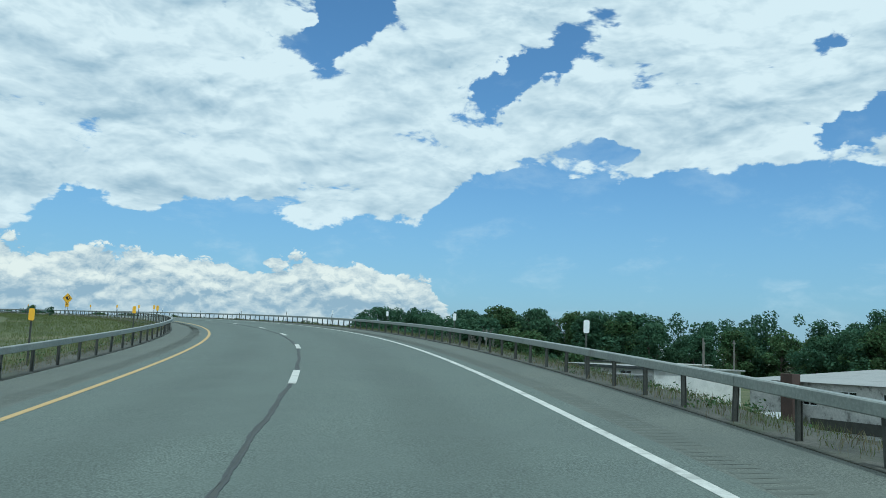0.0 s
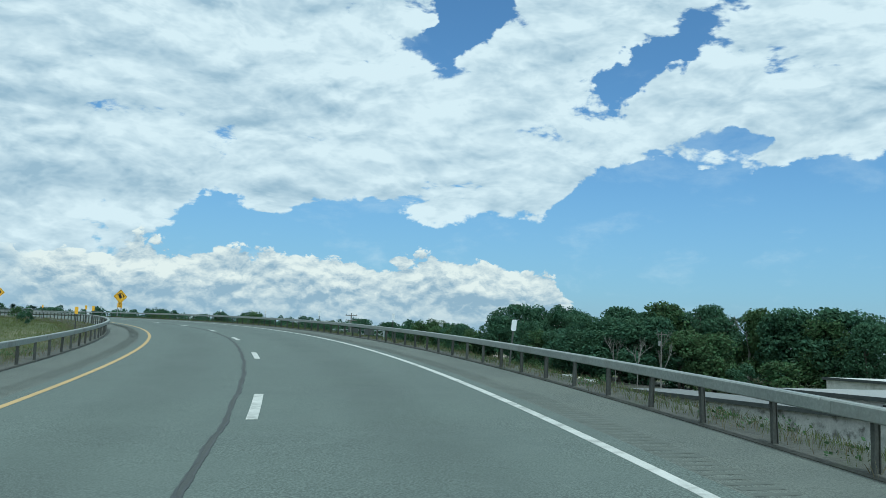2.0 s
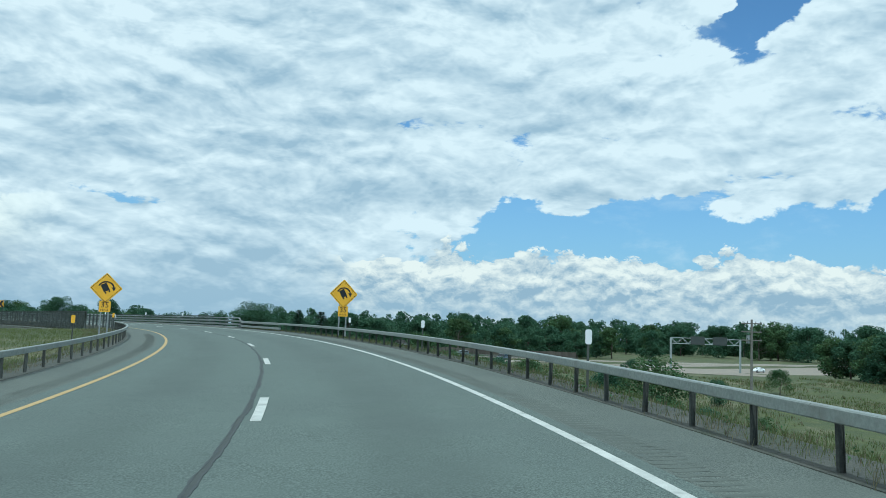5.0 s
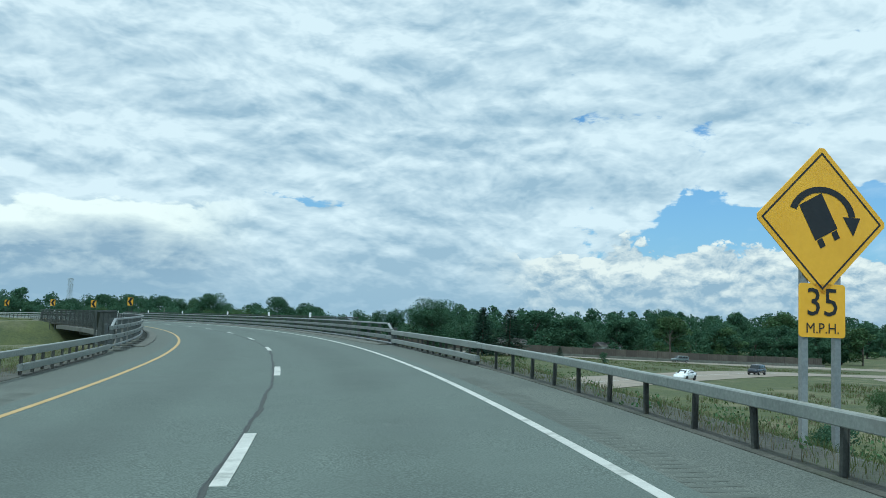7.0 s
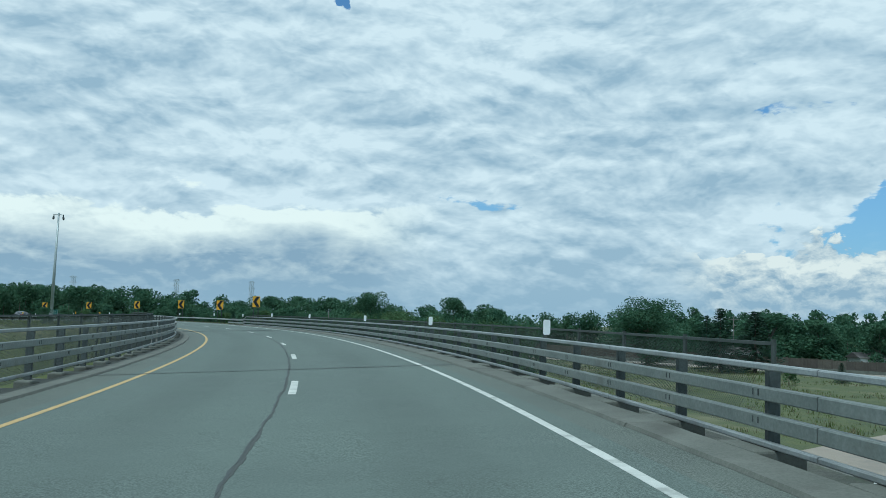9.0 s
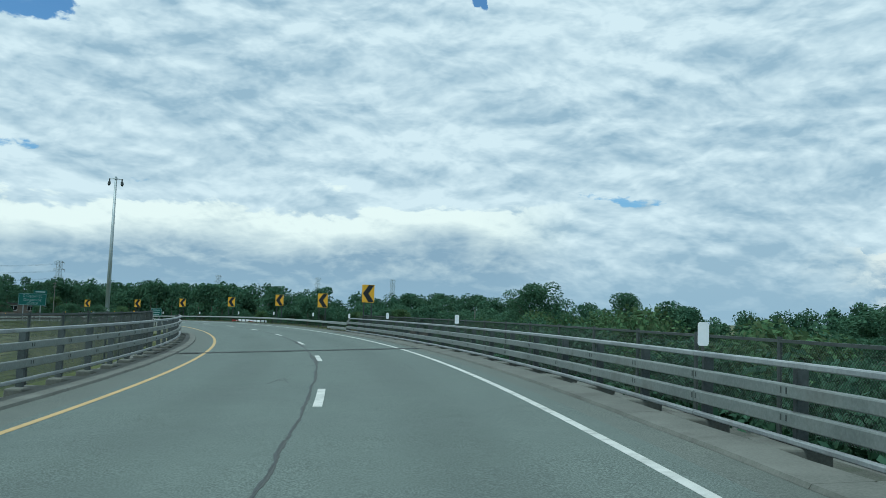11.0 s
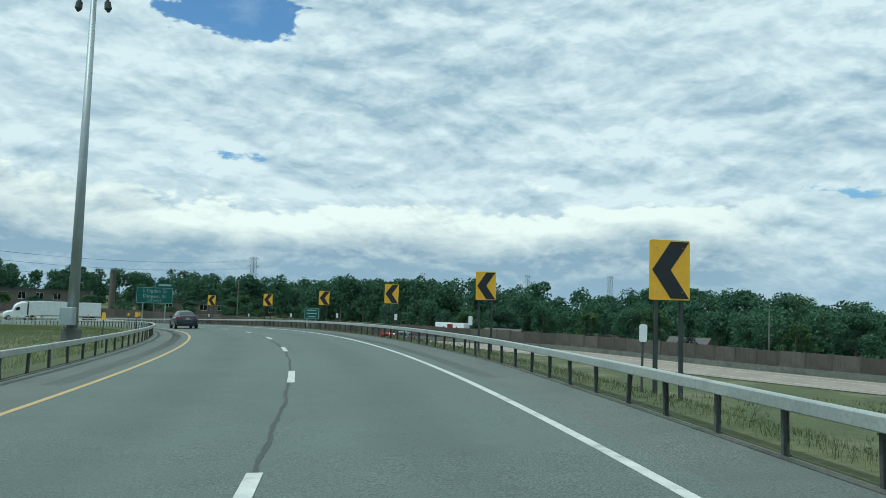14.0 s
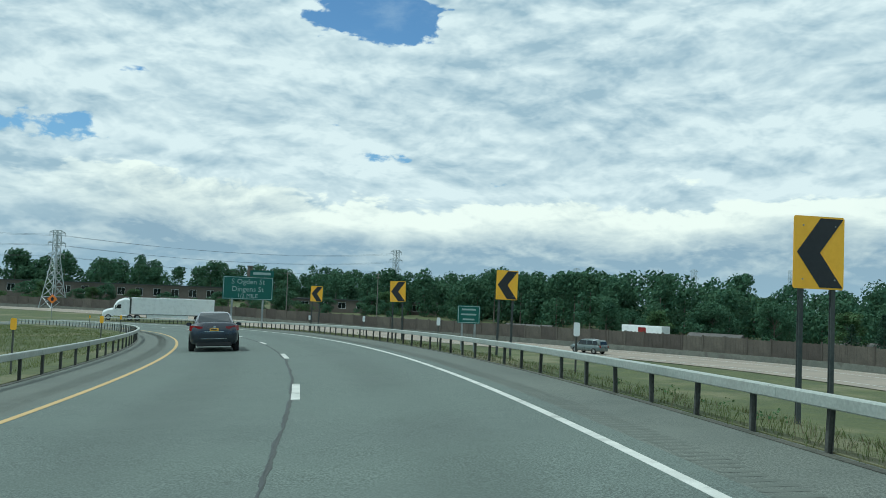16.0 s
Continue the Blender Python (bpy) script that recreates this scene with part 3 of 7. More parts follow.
def ribbon(s0, s1, left, right, material, label, h, step):
    """A flat ragged band between two lines along the road."""
    n = int((s1 - s0) / step)
    verts, faces = [], []
    for i in range(n + 1):
        s = s0 + (s1 - s0) * i / n
        a, b = left(s), right(s)
        verts.extend((at(s, a, 0.001), at(s, a + 0.002, h), at(s, b - 0.002, h), at(s, b, 0.001)))
    for i in range(n):
        for j in range(3):
            k = i * 4 + j
            faces.append((k, k + 1, k + 5, k + 4))
    return tagged(under(new("sealed_joint", mesh_of("sealed_joint", verts, faces, material)), road), label)


def wide(s, side):
    patch = 0.055 * max(0.0, 1 - abs(s - 304.0) / 6.0) + 0.05 * max(0.0, 1 - abs(s - 250.0) / 4.0) + 0.07 * max(0.0, 1 - abs(s - 237.5) / 3.0)
    return float(np.interp(s, SEAL_S, SEAL_LEFT if side < 0 else SEAL_RIGHT)) + patch


def rag(s, seed):
    return 0.006 * math.sin(s * 3.3 + seed) + 0.005 * math.sin(s * 8.7 + seed * 2) + 0.004 * math.sin(s * 21.0 + seed * 3)


for s0, s1, rough in ((S0 - 20, 120.0, 0.3), (120.0, 420.0, 0.4)):
    ribbon(s0, s1, lambda s: joint_line(s, rough) - wide(s, -1) + rag(s, 0), lambda s: joint_line(s, rough) + wide(s, 1) + rag(s, 2), SEAL, "ragged dark sealed joint", 0.004, 0.07)
    ribbon(s0, s1, lambda s: joint_line(s, rough) - wide(s, -1) * 0.8 - 0.014 + rag(s, 0), lambda s: joint_line(s, rough) - wide(s, -1) * 0.8 + 0.012 + rag(s, 5), TAR, "black crack along the joint", 0.006, 0.07)
    if s1 < 200:
        ribbon(s0, s1, lambda s: joint_line(s, rough) + wide(s, 1) * 0.8 - 0.012 + rag(s, 2), lambda s: joint_line(s, rough) + wide(s, 1) * 0.8 + 0.014 + rag(s, 9), TAR, "black crack along the joint", 0.006, 0.07)
# cracks and patches of the surface
ribbon(296.0, 303.5, lambda s: 0.36 + 0.02 * math.sin(s * 2.0) + rag(s, 1) - 0.010, lambda s: 0.36 + 0.02 * math.sin(s * 2.0) + rag(s, 3) + 0.012, TAR, "thin wandering crack", 0.004, 0.1)
for s0, s1, w0, slant in ((229.0, 230.3, -1.05, 0.18), (229.1, 230.5, -0.62, -0.12), (229.6, 230.0, -0.95, 0.75), (250.6, 251.4, 0.45, 0.2), (20.0, 20.8, 1.1, 0.15)):
    ribbon(s0, s1, lambda s: w0 + slant * (s - s0) + rag(s * 2, 1) - 0.013, lambda s: w0 + slant * (s - s0) + rag(s * 2, 3) + 0.013, SEAL, "short dark crack", 0.003, 0.08)


def across(s, w0, w1, width, skew, material, label, h=0.005):
    bm = bmesh.new()
    n = 14
    for a, b in zip(range(n), range(1, n + 1)):
        wa, wb = w0 + (w1 - w0) * a / n, w0 + (w1 - w0) * b / n
        ja, jb = 0.06 * math.sin(a * 2.3), 0.06 * math.sin(b * 2.3)
        q = [at(s + skew * wa + ja, wa, h), at(s + skew * wb + jb, wb, h), at(s + skew * wb + width + jb, wb, h), at(s + skew * wa + width + ja, wa, h)]
        bm.faces.new([bm.verts.new(v) for v in q])
    return part("expansion_joint", bm, material, road, label)


across(194.9, -5.2, 5.2, 0.10, 0.30, SEAL, "dark bridge expansion joint", 0.010)
across(195.08, -5.2, 5.2, 0.06, 0.30, TAR, "dark bridge expansion joint", 0.011)
for off, wide_, mat, up in ((-0.34, 0.62, SEAL, 0.010), (-0.34, 0.07, TAR, 0.012), (-0.20, 0.04, TAR, 0.012), (-0.12, 0.03, SHOULDER, 0.013), (-0.05, 0.06, TAR, 0.012), (0.06, 0.03, SHOULDER, 0.013), (0.13, 0.04, TAR, 0.012), (0.22, 0.06, TAR, 0.012)):
    across(243.3 + off, -5.2, 5.0, wide_, 0.225, mat, "dark bridge expansion joint", up)

# grooves of the rumble strips: flat quads on both shoulders, slightly darker instead of hollowed
groove_rng = random.Random(77)
for label, spans in (("milled rumble grooves in the outer shoulder", ((S0 - 10, 150.0, 4.09, 4.52), (286.0, 420.0, 4.09, 4.50))), ("milled rumble grooves in the inner shoulder", ((S0 - 10, 148.0, -4.50, -4.06), (286.0, 420.0, -4.64, -4.20)))):
    bm = bmesh.new()
    for s0, s1, w0, w1 in spans:
        for s in np.arange(s0, s1, 0.205):
            a, b = s + groove_rng.uniform(-0.01, 0.01), groove_rng.uniform(0.075, 0.105)
            u0, u1 = w0 + groove_rng.uniform(-0.03, 0.03), w1 + groove_rng.uniform(-0.04, 0.04)
            bm.faces.new([bm.verts.new(at(p, w, -0.002)) for p, w in ((a, u0), (a + b, u0), (a + b, u1), (a, u1))])
    bmesh.ops.recalc_face_normals(bm, faces=bm.faces)
    for f in bm.faces:
        if f.normal.z < 0:
            f.normal_flip()
    tagged(part("rumble_strip", bm, GROOVE, road, label), kind="stuff")

# ---- the bridge ----
RAIL_S = (-30.0, 100.0, 150.0, 160.0, 168.0, 200.0, 230.0, 249.0, 269.0, 277.0, 284.0, 291.0, 320.0)
RAIL_W = (5.45, 5.45, 5.40, 5.30, 5.38, 5.44, 5.38, 5.17, 5.13, 5.16, 5.28, 5.48, 5.50)


def rail_w(side, s):
    """How far from the middle line the railings stand."""
    if side > 0:
        return float(np.interp(s, RAIL_S, RAIL_W))
    return float(np.interp(s, (150, 160, 265, 272), (-5.45, -5.45, -5.5, -5.6)))


def along(s0, s1, outline, side, step=1.0):
    """An outline carried along the line of the railing; its first coordinate runs away from the road."""
    return swept(s0, s1, [(w * side, h) for w, h in outline], step, wobble=lambda s: rail_w(side, s))


bridge = thing("bridge", "concrete highway bridge deck on piers", "bridge", kind="structure")
kerb_rng = random.Random(15)
for side in (1, -1):
    s = BRIDGE[0]
    while s < BRIDGE[1] - 0.3:
        rings = []
        bm = bmesh.new()
        for i in range(6):
            u = min(s + 4.99 * i / 5, BRIDGE[1] + 0.02 * i)
            lip = float(np.interp(u, (168, 171, 200, 230, 258, 268), (4.95, 4.62, 4.62, 4.52, 4.28, 4.24))) if side > 0 else -4.70
            back = rail_w(side, u) - (0.26 + kerb_rng.uniform(-0.03, 0.03)) * side
            lip += kerb_rng.uniform(-0.012, 0.012)
            rings.append([bm.verts.new(at(u, w, h)) for w, h in ((lip, 0.002), (lip + 0.025 * side, 0.045), (back, 0.055), (back + 0.02 * side, -0.3), (lip, -0.3))])
        for p, q in zip(rings, rings[1:]):
            for j in range(5):
                bm.faces.new((p[j], p[(j + 1) % 5], q[(j + 1) % 5], q[j]))
        bm.faces.new(rings[0][::-1])
        bm.faces.new(rings[-1])
        bmesh.ops.recalc_face_normals(bm, faces=bm.faces)
        part("kerb", bm, CONCRETE, bridge, "worn concrete kerb")
        s += 5.0
    # sunken strip in the dirt colour, standing in for shade under the railing
    part("gutter", along(BRIDGE[0], BRIDGE[1], [(-0.25, -0.30), (1.1, -0.30), (1.1, -0.5), (-0.25, -0.5)], side, 2.0), DIRT, bridge, "dark strip standing in for the shaded gap under the railing")
part("deck", swept(GAP[0] - 6, GAP[1] + 6, [(-7.4, -0.52), (7.5, -0.52), (7.5, -0.95), (4.6, -1.0), (4.6, -1.7), (4.0, -1.7), (4.0, -1.0), (-4.0, -1.0), (-4.0, -1.7), (-4.6, -1.7), (-4.6, -1.0), (-7.4, -0.95)], 2.0), CONCRETE, bridge)
for s in (GAP[0] + 8, (GAP[0] + GAP[1]) / 2, GAP[1] - 8):
    for w in (-3.5, 3.5):
        p = at(s, w, -1.6)
        g = ground_at(p.x, p.y)
        part("pier", tube((p.x, p.y, g - 0.5), p, 0.5, sides=14), CONCRETE, bridge)


# ---- guard rails ----
def i_post(height, deep=0.05):
    bm = bmesh.new()
    add_box(bm, -0.026, 0.026, -deep / 2 - 0.008, -deep / 2, 0, height)
    add_box(bm, -0.026, 0.026, deep / 2, deep / 2 + 0.008, 0, height)
    add_box(bm, -0.006, 0.006, -deep / 2, deep / 2, 0, height)
    return bm


def shared(name, bm, material):
    me = bpy.data.meshes.new(name)
    bm.normal_update()
    bm.to_mesh(me)
    bm.free()
    me.materials.append(material)
    return me


POST_MESH = shared("post", i_post(0.82), POST_STEEL)
rnd = random.Random(4)


def beam_outline(lo, hi, deep):
    return [(0.0, lo + 0.012), (0.0, hi - 0.014), (0.014, hi), (deep - 0.014, hi), (deep, hi - 0.014), (deep, lo), (0.012, lo)]


def rail_posts(rail, places, side):
    for s in places:
        post = under(new("post", POST_MESH), rail)
        p = at(s, rail_w(side, s) + 0.15 * side, -0.24)
        post.matrix_world = Matrix.Translation(p) @ Matrix.Rotation(heading(s), 4, "Z") @ pose(0, 0, 0, rnd.uniform(-2, 2), rnd.uniform(-2.5, 2.5), rnd.uniform(-4, 4))


def every(s0, s1, gap):
    return np.arange(s0, s1, gap)


def guard_rail(s0, s1, side, label, posts, steel):
    """A box beam on steel posts; side is +1 on the right of the road."""
    rail = thing("guard_rail", label, "guard rail", group="guard rails along the ramp")
    s = s0
    while s < s1 - 0.05:
        e = min(s + 5.5, s1)
        beam = part("beam", along(s + 0.006, e - 0.006, beam_outline(0.485, 0.625, 0.115), side, 1.1), steel, rail)
        if e < s1:
            part("splice", along(e - 0.16, e + 0.16, [(-0.006, 0.50), (-0.006, 0.605), (0.004, 0.605), (0.004, 0.50)], side, 0.16), steel, beam)
        s = e
    rail_posts(rail, posts, side)
    return rail


def approach_rail(s0, s1, side):
    """Two beams, one above the other, on close posts beside the bridge end."""
    rail = thing("approach_rail", "double box beam rail on close posts at the bridge end", "guard rail", group="double rails at the bridge ends")
    for lo, hi in ((0.465, 0.64), (0.125, 0.28)):
        part("beam", along(s0, s1, beam_outline(lo, hi, 0.13), side, 1.0), RAIL_STEEL, rail)
    rail_posts(rail, every(s0 + 0.3, s1, 0.95), side)
    return rail


OUTER_POSTS = [s for s in np.interp(np.arange(-24, 96), (-24, -7, 0, 14, 26, 46, 59, 95), (-27.5, -1.86, 8.64, 29.52, 48.48, 79.56, 99.78, 153.9)) if s < 153.8]
guard_rail(S0 - 8, 154, 1, "galvanised box beam guard rail on rusted posts", OUTER_POSTS, RAIL_STEEL)
guard_rail(S0 - 8, 152, -1, "galvanised box beam guard rail on rusted posts", every(8.05 - 19 * 1.83, 151.8, 1.83), RAIL_STEEL)
guard_rail(273.0, 445, 1, "galvanised box beam guard rail on dark posts", every(273.5, 445, 1.521), RAIL_PALE)
guard_rail(273.6, 445, -1, "galvanised box beam guard rail on dark posts", every(307.2 - 18 * 1.83, 445, 1.83), RAIL_PALE)
approach_rail(154.0, 167.6, 1)
approach_rail(152.0, 163.6, -1)
approach_rail(266.9, 273.0, 1)
approach_rail(268.0, 273.6, -1)


def sloped_rail(s0, s1, h0, h1, side, material, rail):
    bm = bmesh.new()
    rings = []
    for s, h in ((s0, h0), (s1, h1)):
        w = rail_w(side, s)
        rings.append([bm.verts.new(at(s, w + a * side, h + b)) for a, b in ((0, 0), (0, 0.065), (0.09, 0.065), (0.09, 0))])
    for j in range(4):
        bm.faces.new((rings[0][j], rings[0][(j + 1) % 4], rings[1][(j + 1) % 4], rings[1][j]))
    bm.faces.new(rings[0])
    bm.faces.new(rings[1])
    bmesh.ops.recalc_face_normals(bm, faces=bm.faces)
    return part("end_rail", bm, material, rail, "end of the top rail bent down")


def bridge_rail(s0, s1, side, label):
    rail = thing("bridge_railing", label, "railing", group="railings of the bridge")
    if side > 0:
        sections = ((0.885, 0.955, 0.09, GALVANISED), (0.555, 0.70, 0.12, BRIDGE_STEEL), (0.245, 0.405, 0.12, BRIDGE_STEEL), (0.06, 0.125, 0.08, GALVANISED))
    else:
        sections = ((1.12, 1.195, 0.09, GALVANISED), (0.79, 0.935, 0.12, BRIDGE_STEEL), (0.445, 0.60, 0.12, BRIDGE_STEEL), (0.18, 0.25, 0.08, GALVANISED))
    high, low = sections[0][0], sections[1][0]
    s = s0
    while s < s1 - 0.05:
        e = min(s + 6.1, s1)
        for lo, hi, deep, material in sections:
            top = lo > 0.8
            a, b = (s + 0.9 if top and s == s0 else s), (e - 0.9 if top and e == s1 else e)
            part("rail", along(a + 0.012, b - 0.012, beam_outline(lo, hi, deep), side, 1.2), material, rail)
        s = e
    sloped_rail(s0 + 0.9, s0 + 0.05, high + 0.003, low + 0.065, side, GALVANISED, rail)
    sloped_rail(s1 - 0.9, s1 - 0.05, high + 0.003, low + 0.065, side, GALVANISED, rail)
    base = shared("rail_post", box(-0.05, 0.05, -0.07, 0.07, -0.04, high + 0.005, 0.012), POST_GREY)
    foot = shared("foot_pad", box(-0.42, 0.42, -0.32, 0.30, -0.34, 0.052, 0.03), CONCRETE)
    bolt = shared("bolt", box(-0.011, 0.011, 0.0, 0.006, 0.0, 0.07), SIGN_BACK)
    end = shared("end_post", box(-0.16, 0.16, -0.06, 0.06, -0.04, low + 0.205, 0.015), POST_GREY)
    for s in (s0 + 0.1, s1 - 0.1):
        post = under(new("end_post", end), rail)
        post.matrix_world = stand(s, rail_w(side, s) + 0.21 * side, 0.0)
    s = s0 + 1.2
    while s < s1 - 0.6:
        w = rail_w(side, s)
        post = under(new("rail_post", base), rail)
        post.matrix_world = stand(s, w + 0.20 * side, 0.05)
        pad = under(new("foot_pad", foot), rail)
        pad.matrix_world = stand(s, w + 0.05 * side, 0.0, kerb_rng.uniform(-5, 5))
        for z in (low + 0.045, sections[2][0] + 0.055):
            for x in (-0.06, 0.06):
                under(new("bolt", bolt), rail).matrix_world = stand(s, w, 0.0, 0 if side > 0 else 180) @ pose(x, 0, z)
        s += 2.44
    return rail


bridge_rail(BRIDGE[0] - 0.4, 266.9, 1, "four-rail galvanised bridge railing with dark posts")
bridge_rail(BRIDGE[0] - 4.4, 268.0, -1, "four-rail galvanised bridge railing with dark posts")


# ---- chain link screen outside the bridge ----
def screen_fence(s0, s1, w, hi):
    fence = thing("screen_fence", "dark chain link screen fence along the bridge", "fence")
    verts, faces = [], []

    def wire(a, b, r=0.0032):
        d = (b - a).normalized()
        n = d.cross(Vector((0.3, 0.2, 1))).normalized() * r
        i = len(verts)
        verts.extend((a - n, a + n, b + n, b - n))
        faces.append((i, i + 1, i + 2, i + 3))
    s = s0
    lo = -0.3
    while s < s1:
        for k in (1, -1):
            wire(at(s, w, lo if k > 0 else hi), at(s + hi - lo, w, hi if k > 0 else lo))
        s += 0.065
    me = mesh_of("mesh", verts, faces, MESH_WIRE)
    tagged(under(new("mesh", me), fence), "woven wire", kind="stuff")
    part("top_rail", swept(s0, s1, [(w - 0.025, hi - 0.01), (w - 0.025, hi + 0.04), (w + 0.025, hi + 0.04), (w + 0.025, hi - 0.01)], 1.5), MESH_WIRE, fence)
    s = s0
    while s <= s1:
        p = at(s, w, -1.2)
        part("fence_post", tube(p, at(s, w, hi + 0.08), 0.04, sides=8), MESH_WIRE, fence)
        s += 3.05
    return fence


screen_fence(184.0, 271.0, 7.3, 1.03)
screen_fence(172.0, 262.0, -7.1, 1.42)


# ---- signs ----
def plate(points, thick=0.012):
    """A flat board from an outline of (y, z) points, facing -x."""
    bm = bmesh.new()
    f = bm.faces.new([bm.verts.new((0, y, z)) for y, z in points])
    r = bmesh.ops.extrude_face_region(bm, geom=[f])
    bmesh.ops.translate(bm, verts=[v for v in r["geom"] if isinstance(v, bmesh.types.BMVert)], vec=(thick, 0, 0))
    bmesh.ops.recalc_face_normals(bm, faces=bm.faces)
    return bm


def ink(points, x=-0.004):
    bm = bmesh.new()
    bm.faces.new([bm.verts.new((x, y, z)) for y, z in points])
    return bm


def rounded(w, h, r, z=0.0, n=4):
    out = []
    for cy, cz, a0 in ((w / 2 - r, h / 2 - r, 0), (-w / 2 + r, h / 2 - r, 90), (-w / 2 + r, -h / 2 + r, 180), (w / 2 - r, -h / 2 + r, 270)):
        for i in range(n + 1):
            a = radians(a0 + 90 * i / n)
            out.append((cy + r * math.cos(a), cz + r * math.sin(a) + z))
    return out


def chevron_sign(m, post_len, label):
    sign = thing("chevron_sign", label, "road sign", m, "chevron signs round the curve")
    board = part("board", plate(rounded(0.92, 1.22, 0.04)), SIGN_YELLOW, sign, "yellow board")
    part("chevron", ink([(0.40, 0.0), (-0.02, 0.58), (-0.44, 0.58), (-0.02, 0.0), (-0.44, -0.58), (-0.02, -0.58)]), SIGN_BLACK, board, "black arrow pointing along the curve")
    for y in (-0.29, 0.29):
        bm = bmesh.new()
        add_box(bm, 0.014, 0.05, y - 0.035, y + 0.035, -0.62 - post_len, 0.5)
        add_box(bm, 0.05, 0.065, y - 0.05, y + 0.05, -0.62 - post_len, 0.5)
        part("post", bm, SIGN_BACK, sign)
        for z in (-0.45, 0.45):
            part("bolt", tube((-0.012, y, z), (0.0, y, z), 0.014, sides=6), GALVANISED, board)
    return sign


CHEVRONS = ((267.9, 6.8, 2.60, 10), (284.6, 7.62, 2.24, 6), (303.3, 8.7, 2.42, 4), (320.8, 8.6, 2.42, 0), (341.0, 9.4, 2.5, -6), (356.1, 8.7, 2.6, -12), (373.3, 7.9, 2.85, -16))
for i, (s, w, h, turn) in enumerate(CHEVRONS):
    p = at(s, w, h)
    g = ground_at(p.x, p.y)
    chevron_sign(Matrix.Translation(p) @ Matrix.Rotation(heading(s) + radians(turn), 4, "Z") @ pose(0, 0, 0, rnd.uniform(-2, 2)), p.z - 0.62 - g + 0.3, "yellow chevron board with black arrow on two posts")


def text_mesh(name, body, size, parent, material, y, z, x=-0.005, across=1.0):
    curve = bpy.data.curves.new(name, "FONT")
    curve.body, curve.size, curve.align_x, curve.align_y = body, size, "CENTER", "CENTER"
    curve.resolution_u = 2
    ob = new(name, curve)
    me = bpy.data.meshes.new_from_object(ob)
    bpy.data.objects.remove(ob)
    me.materials.append(material)
    me.transform(Matrix(((0, 0, -1, x), (-across, 0, 0, y), (0, 1, 0, z), (0, 0, 0, 1))))
    return under(new(name, me), parent)


def warning_sign(m, post_len, posts, flip):
    sign = thing("warning_sign", "yellow diamond tipping truck curve warning sign with speed plate", "road sign", m, "truck rollover warning signs")
    r = 0.86
    board = part("board", plate([(r, 0.03), (0.03, r), (-0.03, r), (-r, 0.03), (-r, -0.03), (-0.03, -r), (0.03, -r), (r, -0.03)]), SIGN_YELLOW, sign, "yellow diamond board")
    border = bmesh.new()
    a, b = r - 0.05, r - 0.08
    for i in range(4):
        q = [(a, 0), (0, a), (0, b), (b, 0)]
        c, s = (1, 0, -1, 0)[i], (0, 1, 0, -1)[i]
        border.faces.new([border.verts.new((-0.003, c * y - s * z, s * y + c * z)) for y, z in q])
    part("border", border, SIGN_BLACK, board)
    # tipping lorry
    f = -1 if flip else 1
    lorry = bmesh.new()

    def block(y0, y1, z0, z1, turn=-28 * f, oy=0.02, oz=-0.02):
        c, s = math.cos(radians(turn)), math.sin(radians(turn))
        pts = [(y0, z0), (y1, z0), (y1, z1), (y0, z1)]
        lorry.faces.new([lorry.verts.new((-0.004, oy + c * y - s * z, oz + s * y + c * z)) for y, z in pts])
    block(-0.17, 0.17, -0.16, 0.30)
    block(-0.15, -0.07, -0.27, -0.17)
    block(0.07, 0.15, -0.27, -0.17)
    part("lorry_symbol", lorry, SIGN_BLACK, board, "black tipping lorry")
    arc = bmesh.new()
    n = 16
    for i in range(n):
        a0, a1 = radians(20 + 150 * i / n), radians(20 + 150 * (i + 1) / n)
        pts = [(0.46 * math.cos(a0), 0.40 * math.sin(a0)), (0.46 * math.cos(a1), 0.40 * math.sin(a1)), (0.37 * math.cos(a1), 0.33 * math.sin(a1)), (0.37 * math.cos(a0), 0.33 * math.sin(a0))]
        arc.faces.new([arc.verts.new((-0.0045, y * f, z)) for y, z in pts])
    tip = [(-0.52, 0.06), (-0.28, 0.06), (-0.42, -0.16)]
    arc.faces.new([arc.verts.new((-0.0045, y * f, z)) for y, z in tip])
    part("arrow_symbol", arc, SIGN_BLACK, board, "black curved arrow")
    speed = part("speed_plate", plate(rounded(0.62, 0.62, 0.04, -1.05)), SIGN_YELLOW, sign, "yellow speed plate reading 35")
    text_mesh("speed_figure", "35", 0.46, speed, SIGN_BLACK, 0, -0.97, across=1.0)
    text_mesh("letters", "M.P.H.", 0.17, speed, SIGN_BLACK, 0, -1.26)
    for y in posts:
        part("post", box(0.014, 0.08, y - 0.04, y + 0.04, -1.36 - post_len, 0.3), GALVANISED, sign)
    return sign


for s, w, h, posts, flip in ((140.8, 6.6, 2.55, (-0.22, 0.22), False), (143.0, -6.8, 2.75, (-0.2, 0.2), False)):
    p = at(s, w, h)
    warning_sign(stand(s, w, h, 6 if w > 0 else -4), p.z - 1.36 - ground_at(p.x, p.y) + 0.4, posts, flip)


